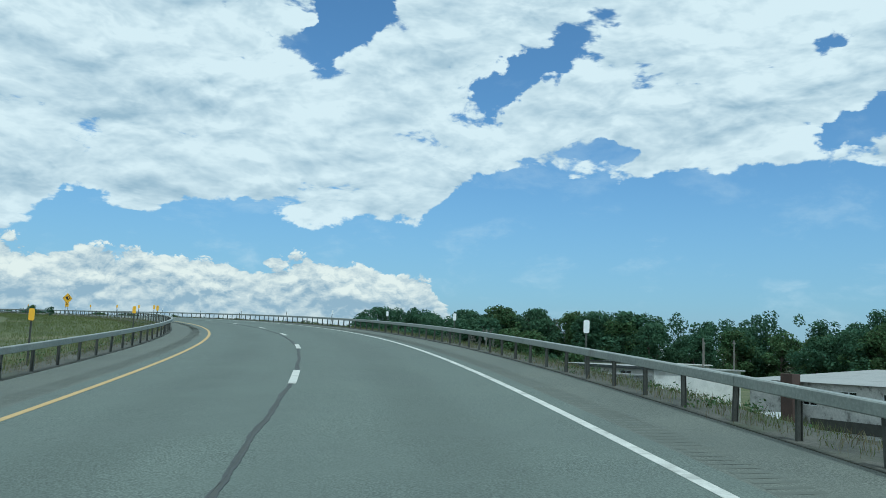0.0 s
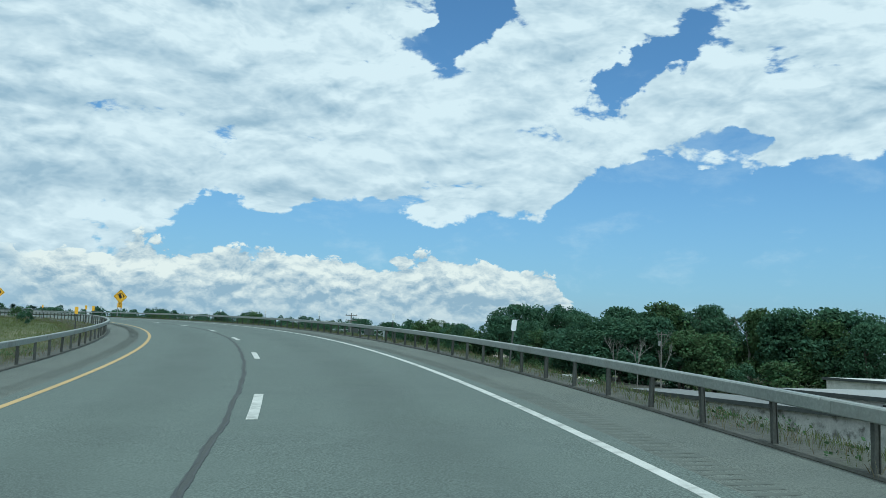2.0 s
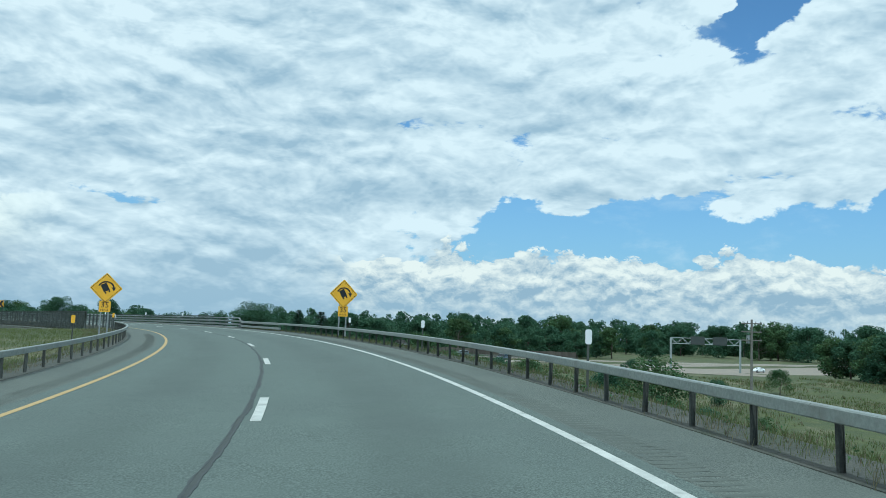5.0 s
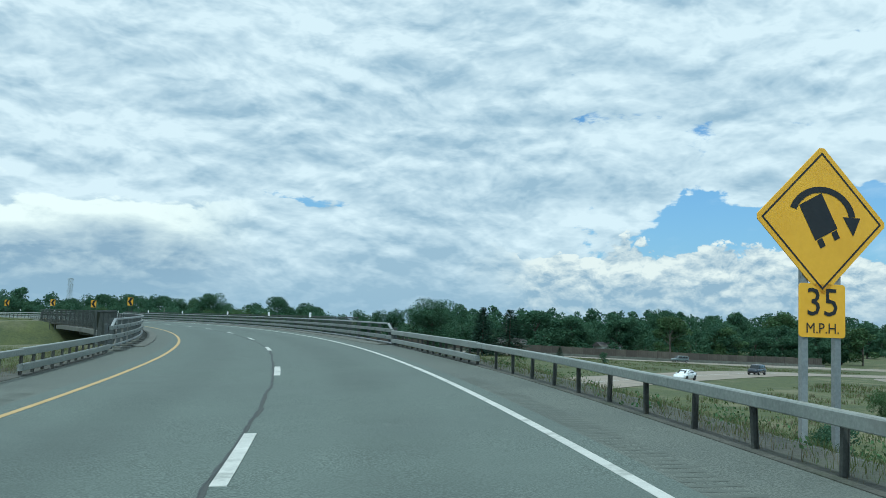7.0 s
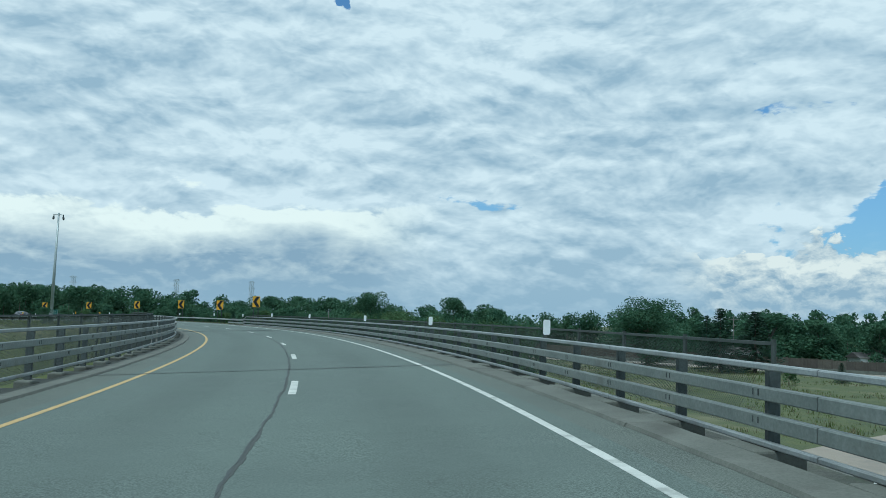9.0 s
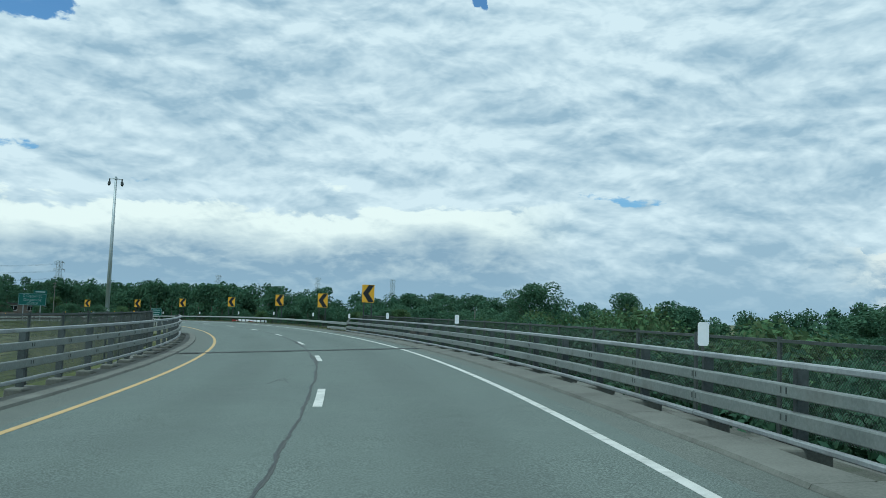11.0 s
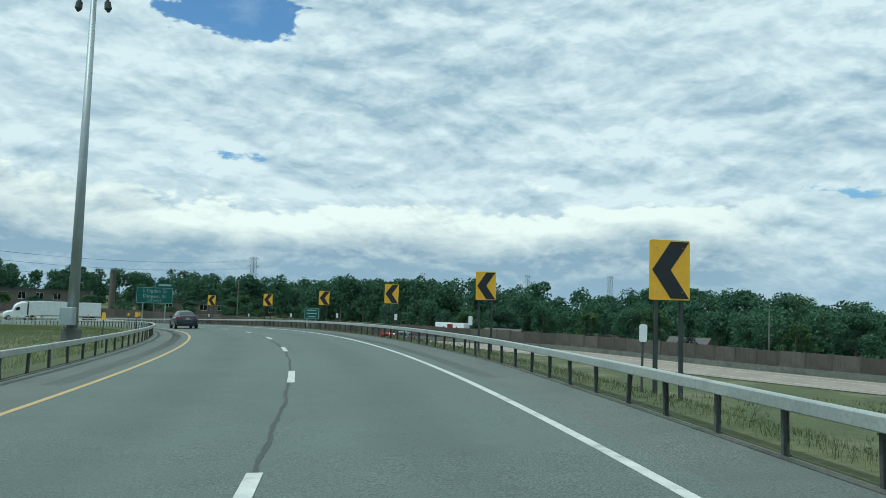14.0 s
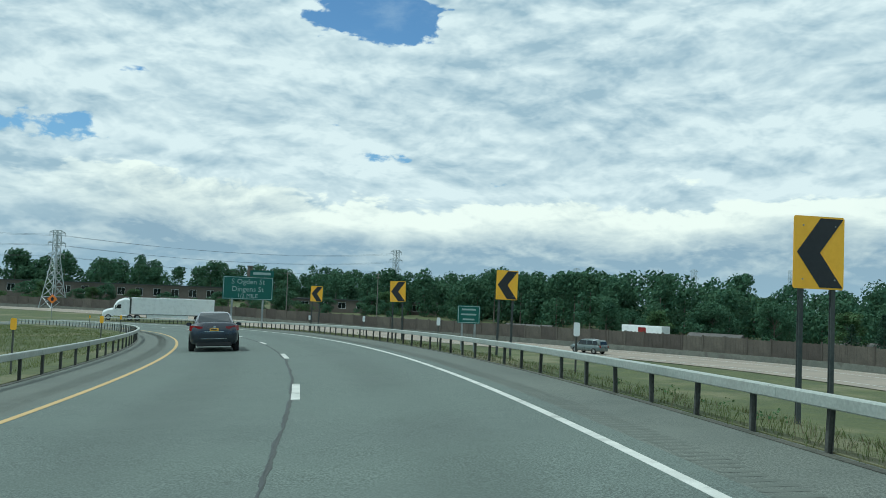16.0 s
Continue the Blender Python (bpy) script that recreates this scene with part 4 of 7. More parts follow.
def delineator(s, w, material, label, lean=0.0, size=(0.20, 0.42), top=1.42, foot=None):
    p = at(s, w, 0)
    g = ground_at(p.x, p.y)
    d = thing("delineator", label, "delineator", Matrix.Translation((p.x, p.y, g)) @ Matrix.Rotation(heading(s), 4, "Z") @ pose(0, 0, 0, lean), "delineator posts along the ramp")
    z = p.z + top - g
    part("reflector", plate(rounded(size[0], size[1], 0.04, z - size[1] / 2), 0.006), material, d, "reflector plate")
    part("post", box(0.008, 0.035, -0.02, 0.02, -0.3 if foot is None else z - top + foot, z - 0.05), POST_STEEL, d)
    return d


for s, lean in ((6.7, 0), (21.3, 0), (35.2, 0), (50.4, 5), (64.1, 0), (79.0, 0), (93.0, 0), (106.0, 0), (121.5, 0), (136.0, 0)):
    delineator(s, 5.9, SIGN_WHITE, "white reflector plate on a thin steel post" if not lean else "white reflector plate on a leaning post", lean, (0.13, 0.28), 1.16)
for s in (190.0, 205.0, 222.3, 241.6, 255.8):
    delineator(s, rail_w(1, s) + 0.05, SIGN_WHITE, "white reflector plate on the bridge railing", 0, (0.16, 0.33), 1.36, 0.90)
for s in (271.5, 283.0, 297.2, 311.0, 326.4, 340.6, 354.9, 369.4):
    delineator(s, 6.4, SIGN_WHITE, "white reflector plate on a thin steel post", 0, (0.15, 0.32), 1.18)
for s in (10.0, 24.0, 38.0, 52.0, 66.0, 80.0, 94.0, 122.0, 150.0):
    delineator(s, -6.3, SIGN_YELLOW, "yellow reflector plate on a thin steel post", 0, (0.13, 0.28), 1.31)
for s in (288.0, 302.0, 315.8, 329.4, 343.0, 371.0, 400.0):
    delineator(s, -6.5, SIGN_YELLOW, "yellow reflector plate on a thin steel post", 0, (0.14, 0.28), 1.33)


# ---- light pole ----
def light_pole(x, y, top):
    g = ground_at(x, y)
    pole = thing("light_pole", "tall tapered grey metal lighting pole with two lamps", "lamp", Matrix.Translation((x, y, g)) @ Matrix.Rotation(radians(75), 4, "Z"))
    h = top - g
    part("shaft", tube((0, 0, 0.5), (0, 0, h - 0.3), 0.24, 0.12, 16), ALUMINIUM, pole, smooth=True)
    part("base", box(-0.32, 0.32, -0.32, 0.32, -0.2, 0.75, 0.05), CONCRETE, pole, "concrete footing")
    part("service_box", box(-0.62, -0.24, -0.28, 0.28, 0.9, 1.65, 0.02), ALUMINIUM, pole)
    part("cap", tube((0, 0, h - 0.3), (0, 0, h), 0.16, 0.10, 12), ALUMINIUM, pole)
    for y in (-1, 1):
        arm = part("arm", tube((0, 0, h - 0.2), (0, 0.62 * y, h - 0.28), 0.05, 0.04, 8), ALUMINIUM, pole)
        bm = bmesh.new()
        add_tube(bm, (0, 0.62 * y, h - 0.22), (0, 0.62 * y, h - 0.55), 0.06, 0.07, 10)
        add_tube(bm, (0, 0.62 * y, h - 0.55), (0, 0.66 * y, h - 0.85), 0.13, 0.16, 12)
        add_tube(bm, (0, 0.66 * y, h - 0.85), (0, 0.68 * y, h - 1.0), 0.16, 0.05, 12)
        part("lamp_head", bm, SIGN_BACK, arm, "dark lamp head")
    return pole


light_pole(169.6, 216.2, 19.0)


# ---- trees ----
def leaf_cloud(rng, centres, per, size, flat=1.0):
    """Many small leaf sheets spread over the shells of clumps."""
    verts, faces = [], []
    for c, r in centres:
        n = max(6, int(per * r * r))
        for _ in range(n):
            d = Vector((rng.gauss(0, 1), rng.gauss(0, 1), rng.gauss(0.15, 1) * flat)).normalized()
            p = Vector(c) + d * r * rng.uniform(0.62, 1.08)
            a = size * rng.uniform(0.55, 1.25)
            t = Vector((rng.gauss(0, 1), rng.gauss(0, 1), rng.gauss(0, 1))).normalized()
            u = (d + t * 0.9).normalized().orthogonal().normalized() * a
            v = u.cross(d + t * 0.9).normalized() * a * rng.uniform(0.5, 0.9)
            i = len(verts)
            verts.extend((p - u, p - v * 0.8, p + u, p + v))
            faces.append((i, i + 1, i + 2, i + 3))
    return verts, faces


def tree_meshes(seed, height, spread, per, size, clumps):
    rng = random.Random(seed)
    bm = bmesh.new()
    trunk_top = height * 0.55
    add_tube(bm, (0, 0, -0.5), (0.1, 0.05, trunk_top), height * 0.022, height * 0.011, 8)
    centres = []
    for i in range(clumps):
        a = rng.uniform(0, 6.28)
        z = height * (0.10 + 0.82 * rng.random() ** 0.9)
        k = math.sin(math.pi * min(0.97, max(0.10, (z / height + 0.12) / 1.12))) ** 0.6
        rad = spread * k * rng.uniform(0.25, 0.95)
        c = (rad * math.cos(a), rad * math.sin(a), z)
        centres.append((c, spread * rng.uniform(0.20, 0.36)))
        if i % 2 == 0:
            z0 = min(trunk_top, z * rng.uniform(0.5, 0.8))
            add_tube(bm, (0.05, 0, z0), c, height * 0.007, height * 0.002, 5)
    centres.append(((0, 0, height * 0.9), spread * 0.28))
    wood = shared("trunk", bm, BARK)
    v, f = leaf_cloud(rng, centres, per, size)
    return wood, v, f


def conifer_meshes(seed, height, spread):
    rng = random.Random(seed)
    bm = bmesh.new()
    add_tube(bm, (0, 0, -0.5), (0, 0, height * 0.96), height * 0.018, 0.02, 7)
    verts, faces = [], []
    z = height * 0.08
    while z < height * 0.985:
        r = spread * (1 - z / height) ** 0.85 * rng.uniform(0.8, 1.12) + 0.08
        n = 7
        for i in range(n):
            a = 6.283 * (i + rng.random() * 0.7) / n
            for q in np.linspace(0.2, 1.0, max(3, int(r * 4))):
                for _ in range(2):
                    p = Vector((r * q * math.cos(a), r * q * math.sin(a), z - 0.25 * q * r + rng.uniform(-0.1, 0.1)))
                    u = Vector((math.cos(a + rng.uniform(-0.9, 0.9)), math.sin(a + rng.uniform(-0.9, 0.9)), -0.3)) * rng.uniform(0.22, 0.42)
                    w = u.cross(Vector((rng.gauss(0, 0.4), rng.gauss(0, 0.4), 1))).normalized() * 0.13
                    j = len(verts)
                    verts.extend((p - w, p + w, p + u + w * 0.3, p + u - w * 0.3))
                    faces.append((j, j + 1, j + 2, j + 3))
        z += height * 0.027
    return shared("trunk", bm, BARK), verts, faces


def bare_meshes(seed, height):
    rng = random.Random(seed)
    bm = bmesh.new()

    def grow(p, d, length, r, level):
        q = p + d * length
        add_tube(bm, p, q, r, r * 0.62, 5)
        if level == 0:
            return
        for _ in range(3 if level > 1 else 2):
            e = (d + Vector((rng.gauss(0, 0.35), rng.gauss(0, 0.35), rng.gauss(0.1, 0.2)))).normalized()
            grow(p + d * length * rng.uniform(0.55, 1.0), e, length * rng.uniform(0.5, 0.72), r * 0.55, level - 1)
    grow(Vector((0, 0, -0.4)), Vector((0.03, 0, 1)), height * 0.42, height * 0.014, 4)
    return shared("trunk", bm, DEAD_WOOD)


TREES = {}


def prototype(kind, seed):
    key = (kind, seed)
    if key not in TREES:
        if kind == "conifer":
            wood, v, f = conifer_meshes(seed, 10.0, 2.7)
            TREES[key] = (wood, mesh_of("crown", v, f, LEAF_DARK))
        elif kind == "bare":
            TREES[key] = (bare_meshes(seed, 10.0), None)
        elif kind == "shrub":
            wood, v, f = tree_meshes(seed, 10.0, 5.4, 26, 0.42, 20)
            TREES[key] = (wood, mesh_of("crown", v, f, LEAF if seed % 2 else LEAF_PALE))
        elif kind == "fine":
            wood, v, f = tree_meshes(seed, 10.0, 4.2, 330, 0.115, 30)
            TREES[key] = (wood, mesh_of("crown", v, f, LEAF))
        elif kind == "brush":
            wood, v, f = tree_meshes(seed, 10.0, 5.0, 130, 0.17, 24)
            TREES[key] = (wood, mesh_of("crown", v, f, LEAF if seed % 3 else LEAF_PALE))
        else:
            wood, v, f = tree_meshes(seed, 10.0, 3.9 + 0.5 * (seed % 3), 120, 0.23, 26 + 3 * (seed % 4))
            TREES[key] = (wood, mesh_of("crown", v, f, LEAF if seed % 3 else LEAF_PALE))
    return TREES[key]


LABELS = {"fine": "round dark green leafy tree", "broad": "dark green leafy deciduous tree", "conifer": "dark green pointed spruce tree", "bare": "bare grey dead tree with thin branches", "shrub": "low bushy green shrub", "brush": "dense dark green bush on the bank"}
tree_rng = random.Random(11)


def tree(kind, x, y, top, wide=1.0, seed=None, sink=0.0):
    g = ground_at(x, y) - sink
    h = max(1.0, top - g)
    wood, crown = prototype(kind, tree_rng.randrange(6) if seed is None else seed)
    k = h / 10.0
    ob = thing("tree" if kind not in ("shrub", "brush") else "shrub", LABELS[kind], "tree" if kind not in ("shrub", "brush") else "shrub", group={"fine": "", "broad": "woodland trees", "conifer": "spruces", "bare": "dead trees", "shrub": "shrubs", "brush": "bushes on the bank"}[kind])
    ob.matrix_world = Matrix.LocRotScale((x, y, g), Euler((0, 0, tree_rng.uniform(0, 6.28))), (k * wide, k * wide, k))
    under(new("trunk", wood), ob)
    if crown:
        under(new("crown", crown), ob)
    return ob


def tree_row(points, count, top, spread, wide=1.0, kinds=("broad",), jitter=6.0):
    """Trees scattered along a line of (x, y) points; top and spread in metres above the sea of grass."""
    pts = [Vector(p) for p in points]
    lens = [(b - a).length for a, b in zip(pts, pts[1:])]
    total = sum(lens)
    for i in range(count):
        d = total * (i + tree_rng.uniform(0.1, 0.9)) / count
        j = 0
        while j < len(lens) - 1 and d > lens[j]:
            d -= lens[j]
            j += 1
        p = pts[j].lerp(pts[j + 1], min(1.0, d / lens[j]))
        tree(tree_rng.choice(kinds), p.x + tree_rng.uniform(-jitter, jitter), p.y + tree_rng.uniform(-jitter, jitter), top + tree_rng.uniform(-spread, spread), wide * tree_rng.uniform(0.85, 1.2))



def woods(points, count, top, spread, depth, label, size=0.6, crown=4.5, per=14):
    """Far woodland that nobody could count: one mesh of leaf clumps over short trunks."""
    rng = random.Random(int(points[0][0] * 7 + count))
    pts = [Vector(p) for p in points]
    lens = [(b - a).length for a, b in zip(pts, pts[1:])]
    total = sum(lens)
    centres, stems = [], bmesh.new()
    for i in range(count):
        d = total * rng.random()
        j = 0
        while j < len(lens) - 1 and d > lens[j]:
            d -= lens[j]
            j += 1
        p = pts[j].lerp(pts[j + 1], min(1.0, d / lens[j]))
        n = (pts[j + 1] - pts[j]).normalized()
        off = rng.uniform(0, depth)
        x, y = p.x + n.y * off, p.y - n.x * off
        g = float(base_level(np.array([x]), np.array([y]))[0])
        h = top + rng.uniform(-spread, spread) - g
        r = crown * rng.uniform(0.75, 1.3)
        add_tube(stems, (x, y, g - 0.5), (x, y, g + h * 0.6), 0.22, 0.1, 5)
        for _ in range(7):
            a, q = rng.uniform(0, 6.28), rng.uniform(0.05, 0.92)
            k = r * math.sin(math.pi * min(0.94, 0.30 + 0.66 * q)) * rng.uniform(0.2, 0.95)
            centres.append(((x + k * math.cos(a), y + k * math.sin(a), g + h * q), r * rng.uniform(0.32, 0.5)))
        centres.append(((x, y, g + h - r * 0.35), r * 0.4))
    v, f = leaf_cloud(rng, centres, per, size)
    wood = thing("woodland", label, "woodland", kind="stuff")
    tagged(under(new("foliage", mesh_of("foliage", v, f, LEAF)), wood), kind="stuff")
    tagged(part("stems", stems, BARK, wood), kind="stuff")
    return wood


# woods behind the yards
tree_row([(238, -62), (258, -38), (272, -12), (262, 14)], 20, 13.5, 2.5, 1.0, jitter=6)
woods([(60, -150), (150, -120), (245, -66), (278, -14), (264, 22)], 190, 11.0, 3.5, 28, "dense dark green wood behind the yards", 0.4, 4.8, 28)
tree_row([(150, -120), (190, -95), (238, -62)], 18, 8.5, 2.0, 1.1, jitter=6)
tree_row([(60, -150), (110, -140), (150, -120)], 8, 8.0, 2.0, 1.2, jitter=8)
tree_row([(205, -30), (222, -8), (232, 10), (246, 28)], 18, 8.0, 2.0, 1.25, jitter=5)
tree_row([(246, 28), (260, 35), (273, 40)], 8, 6.6, 1.3, 1.25, jitter=3)
tree_row([(200, -34), (216, -10), (226, 10)], 14, 0.5, 1.0, 1.3, ("shrub",), jitter=4)
tree("bare", 252, -41, 17.0, 1.0, 1)
tree("bare", 262, -36, 16.6, 1.2, 2)
tree("bare", 196, -9, 8.8, 0.75, 3)
tree("bare", 192, -13, 8.2, 0.8, 4)
tree("bare", 199, -5, 7.8, 0.7, 5)
# beyond the highway and the fields
woods([(720, -120), (600, 120), (500, 250), (420, 330)], 300, 13.0, 4.0, 60, "far tree belt beyond the highway", 0.7, 6.0, 13)
tree_row([(560, 40), (520, 160), (470, 230)], 20, 13.0, 3.5, 1.2, jitter=18)
tree_row([(425, 120), (380, 150), (345, 190), (305, 225)], 18, 7.6, 2.8, 1.3, jitter=5)
woods([(430, 130), (350, 200), (300, 250)], 120, 6.6, 2.6, 40, "leafy trees behind the long wooden fence", 0.36, 4.5, 30)
woods([(300, 250), (262, 320), (246, 365)], 120, 6.0, 1.6, 36, "leafy trees behind the long wooden fence", 0.34, 4.0, 30)
tree_row([(296, 240), (262, 290), (246, 330), (220, 385)], 16, 5.0, 1.6, 1.2, jitter=5)
tree_row([(250, 300), (240, 325), (232, 345)], 4, 4.6, 1.2, 1.2, ("conifer",), jitter=4)
woods([(240, 385), (215, 430), (150, 520)], 130, 11.5, 2.5, 50, "leafy trees behind the long wooden fence", 0.5, 5.0, 20)
woods([(330, 700), (150, 640), (40, 580), (-80, 500), (-180, 400)], 300, 15.0, 4.5, 60, "far wooded suburb across the infield", 0.7, 6.5, 13)
tree_row([(206, 478), (150, 486), (100, 480), (60, 470), (-10, 450)], 26, 4.8, 1.6, 1.5, jitter=8)
tree_row([(190, 452), (140, 460), (90, 455), (30, 445)], 22, 2.2, 0.8, 1.3, ("shrub",), jitter=5)
woods([(-150, 420), (-170, 250), (-150, 60)], 120, 13.0, 4.0, 50, "far wooded suburb across the infield", 1.0, 7.0, 8)
tree("conifer", 264.8, 172.2, 9.8, 1.5, 1)
tree("conifer", 274.2, 171.6, 9.6, 1.8, 2)
tree("conifer", 289.0, 192.0, 9.0, 1.0, 3)
tree("fine", 215.8, 205.4, 9.7, 1.1, 2)
tree("fine", 268.0, 190.0, 11.0, 1.75, 3)
tree("broad", 285.8, 271.8, 11.9, 1.0, 4)
tree("broad", 283.7, 254.8, 9.9, 1.2, 1)
tree("broad", 276.0, 243.0, 8.6, 1.2, 5)
tree("broad", 283.6, 327.4, 10.6, 1.0, 1)
# brush on the slope beside the bridge
for i in range(30):
    s = 221 + 1.75 * i
    p = at(s, 10.4 + 1.6 * math.sin(i * 2.1), 0.0)
    tree("brush", p.x, p.y, p.z + 0.2 + 0.45 * math.sin(i * 1.3) - 0.5 * (i > 26), 0.95, i % 6)
for i in range(16):
    p = at(226 + 3.0 * i, 15.5 + 2.0 * math.sin(i * 1.7), 0.0)
    tree("brush", p.x, p.y, p.z + 0.6 + 0.7 * math.sin(i * 2.3), 1.0, (i + 3) % 6)
# rough scrub on the low field beside the ramp
for x, y, up in ((122, 28, 2.6), (126, 33, 2.2), (131, 30, 3.0), (118, 24, 1.8), (137, 36, 2.4), (150, 48, 1.6), (160, 40, 1.9), (172, 52, 1.5), (166, 60, 1.4), (185, 48, 2.0), (196, 60, 1.7), (205, 44, 2.2), (180, 66, 1.3), (192, 74, 1.6), (212, 66, 1.8)):
    tree("brush", x, y, ground_at(x, y) + up * 1.5, 1.15)
# bushes on the outer bank before the bridge
for i in range(17):
    p = at(104 + 2.6 * i + 1.3 * math.sin(i * 3.1), 11.5 + 2.5 * math.sin(i * 1.9), 0.0)
    g = ground_at(p.x, p.y)
    tree("brush", p.x, p.y, g + 1.5 + 0.6 * math.sin(i * 2.7), 1.2, i % 6)
for x, y, top in ((257.5, 386.5, 8.6), (270.0, 381.0, 10.4), (281.6, 375.9, 12.2), (291.0, 371.0, 12.6), (300.2, 365.9, 12.8), (311.4, 359.2, 12.0)):
    tree("broad", x, y, top - 0.8, 1.3)
woods([(250, 392), (285, 374), (320, 350), (345, 318)], 60, 8.6, 1.8, 22, "leafy trees behind the long wooden fence", 0.4, 4.8, 26)
for x, y in ((167.0, 197.0), (165.2, 199.5), (168.2, 193.5)):
    tree("brush", x, y, 5.5, 1.1)
tree("shrub", 84.0, 42.0, 4.1, 1.0, 1)
tree("shrub", 90.0, 47.0, 4.4, 1.0, 2)
tree("shrub", 267.5, 143.0, 0.9, 1.0, 3)
tree("conifer", 262.0, 150.0, 1.9, 1.4, 2)
tree("shrub", 248.0, 150.0, 0.8, 1.2, 0)
tree("shrub", 203.0, 203.0, 1.3, 1.0, 4)
tree("shrub", 208.0, 197.0, 1.8, 1.0, 5)


# ---- roads beside and below the ramp ----
def draped(name, points, width, material, label, lift=0.06, parent=None, step=3.0, kind="structure"):
    pts = [Vector(p) for p in points]
    dense = []
    for i in range(len(pts) - 1):
        p0, p1, p2, p3 = pts[max(0, i - 1)], pts[i], pts[i + 1], pts[min(len(pts) - 1, i + 2)]
        n = max(2, int((p2 - p1).length / step))
        for j in range(n):
            t = j / n
            dense.append(0.5 * (2 * p1 + (p2 - p0) * t + (2 * p0 - 5 * p1 + 4 * p2 - p3) * t * t + (3 * p1 - p0 - 3 * p2 + p3) * t ** 3))
    dense.append(pts[-1])
    verts, faces = [], []
    for i, p in enumerate(dense):
        d = (dense[min(i + 1, len(dense) - 1)] - dense[max(i - 1, 0)]).normalized()
        n = Vector((d.y, -d.x))
        for k in (-0.5, -0.25, 0, 0.25, 0.5):
            q = p + n * width * k
            z = float(base_level(np.array([q.x]), np.array([q.y]))[0])
            verts.append((q.x, q.y, z + lift))
    for i in range(len(dense) - 1):
        for k in range(4):
            a = i * 5 + k
            faces.append((a, a + 1, a + 6, a + 5))
    ob = new(name, mesh_of(name, verts, faces, material, True))
    if parent is not None:
        return tagged(under(ob, parent), label)
    return tagged(ob, label, "road", kind=kind)


FENCE_LINE = [(430, 70), (372, 132), (334, 158), (300, 184), (262, 232), (241, 268), (229, 305), (208, 335), (184, 362), (150, 392), (95, 425), (10, 455), (-120, 480)]


def beside(points, d):
    out = []
    for i, p in enumerate(points):
        a, b = Vector(points[max(0, i - 1)]), Vector(points[min(len(points) - 1, i + 1)])
        n = (b - a).normalized()
        out.append((p[0] - n.y * d, p[1] + n.x * d))
    return out


highway = draped("highway", beside(FENCE_LINE, 10.5), 15.0, PALE_ROAD, "pale concrete highway along the wooden fence")
draped("lane_line", beside(FENCE_LINE, 8.0), 0.2, WHITE_PAINT, "white lane line", 0.075, highway)
draped("lane_line", beside(FENCE_LINE, 15.6), 0.2, WHITE_PAINT, "white edge line", 0.075, highway)
draped("lane_line", beside(FENCE_LINE, 4.4), 0.2, WHITE_PAINT, "white edge line", 0.075, highway)
under_road = draped("under_road", [(40, 80), (100, 94), (152, 103), (221, 111), (300, 108), (380, 88), (470, 50), (620, -30)], 13.0, PALE_ROAD, "pale road passing under the bridge")
draped("lane_line", [(152, 103), (221, 111), (300, 108), (380, 88), (470, 50), (620, -30)], 0.2, WHITE_PAINT, "white lane line", 0.075, under_road)
far_highway = draped("far_highway", [(240, 62), (300, 84), (360, 60), (450, 20), (560, -60)], 30.0, PALE_ROAD, "pale far highway under a sign gantry", 0.05)
yard = draped("yard", [(40, -30), (100, -14), (150, -4), (195, -6), (230, -4)], 34.0, DIRT, "grey gravelly yard behind the low buildings", 0.05)


# ---- the long wooden fence ----
def fence_panel(length):
    """One panel of upright boards that lap each other, a connected sheet with a ragged top."""
    bm = bmesh.new()
    n = 14
    front, back = [], []
    for i in range(n):
        y, top = 0.02 * ((i * 7) % 3), 2.55 - 0.03 * ((i * 5) % 3)
        for x in (length * i / n + 0.006, length * (i + 1) / n - 0.006):
            front.append((bm.verts.new((x, y - 0.02, 0.0)), bm.verts.new((x, y - 0.02, top))))
            back.append((bm.verts.new((x, y + 0.02, 0.0)), bm.verts.new((x, y + 0.02, top))))
    for i in range(2 * n - 1):
        bm.faces.new((front[i][0], front[i + 1][0], front[i + 1][1], front[i][1]))
        bm.faces.new((back[i + 1][0], back[i][0], back[i][1], back[i + 1][1]))
        bm.faces.new((front[i][1], front[i + 1][1], back[i + 1][1], back[i][1]))
    for i in (0, 2 * n - 1):
        bm.faces.new((front[i][0], front[i][1], back[i][1], back[i][0]))
    bmesh.ops.recalc_face_normals(bm, faces=bm.faces)
    return bm


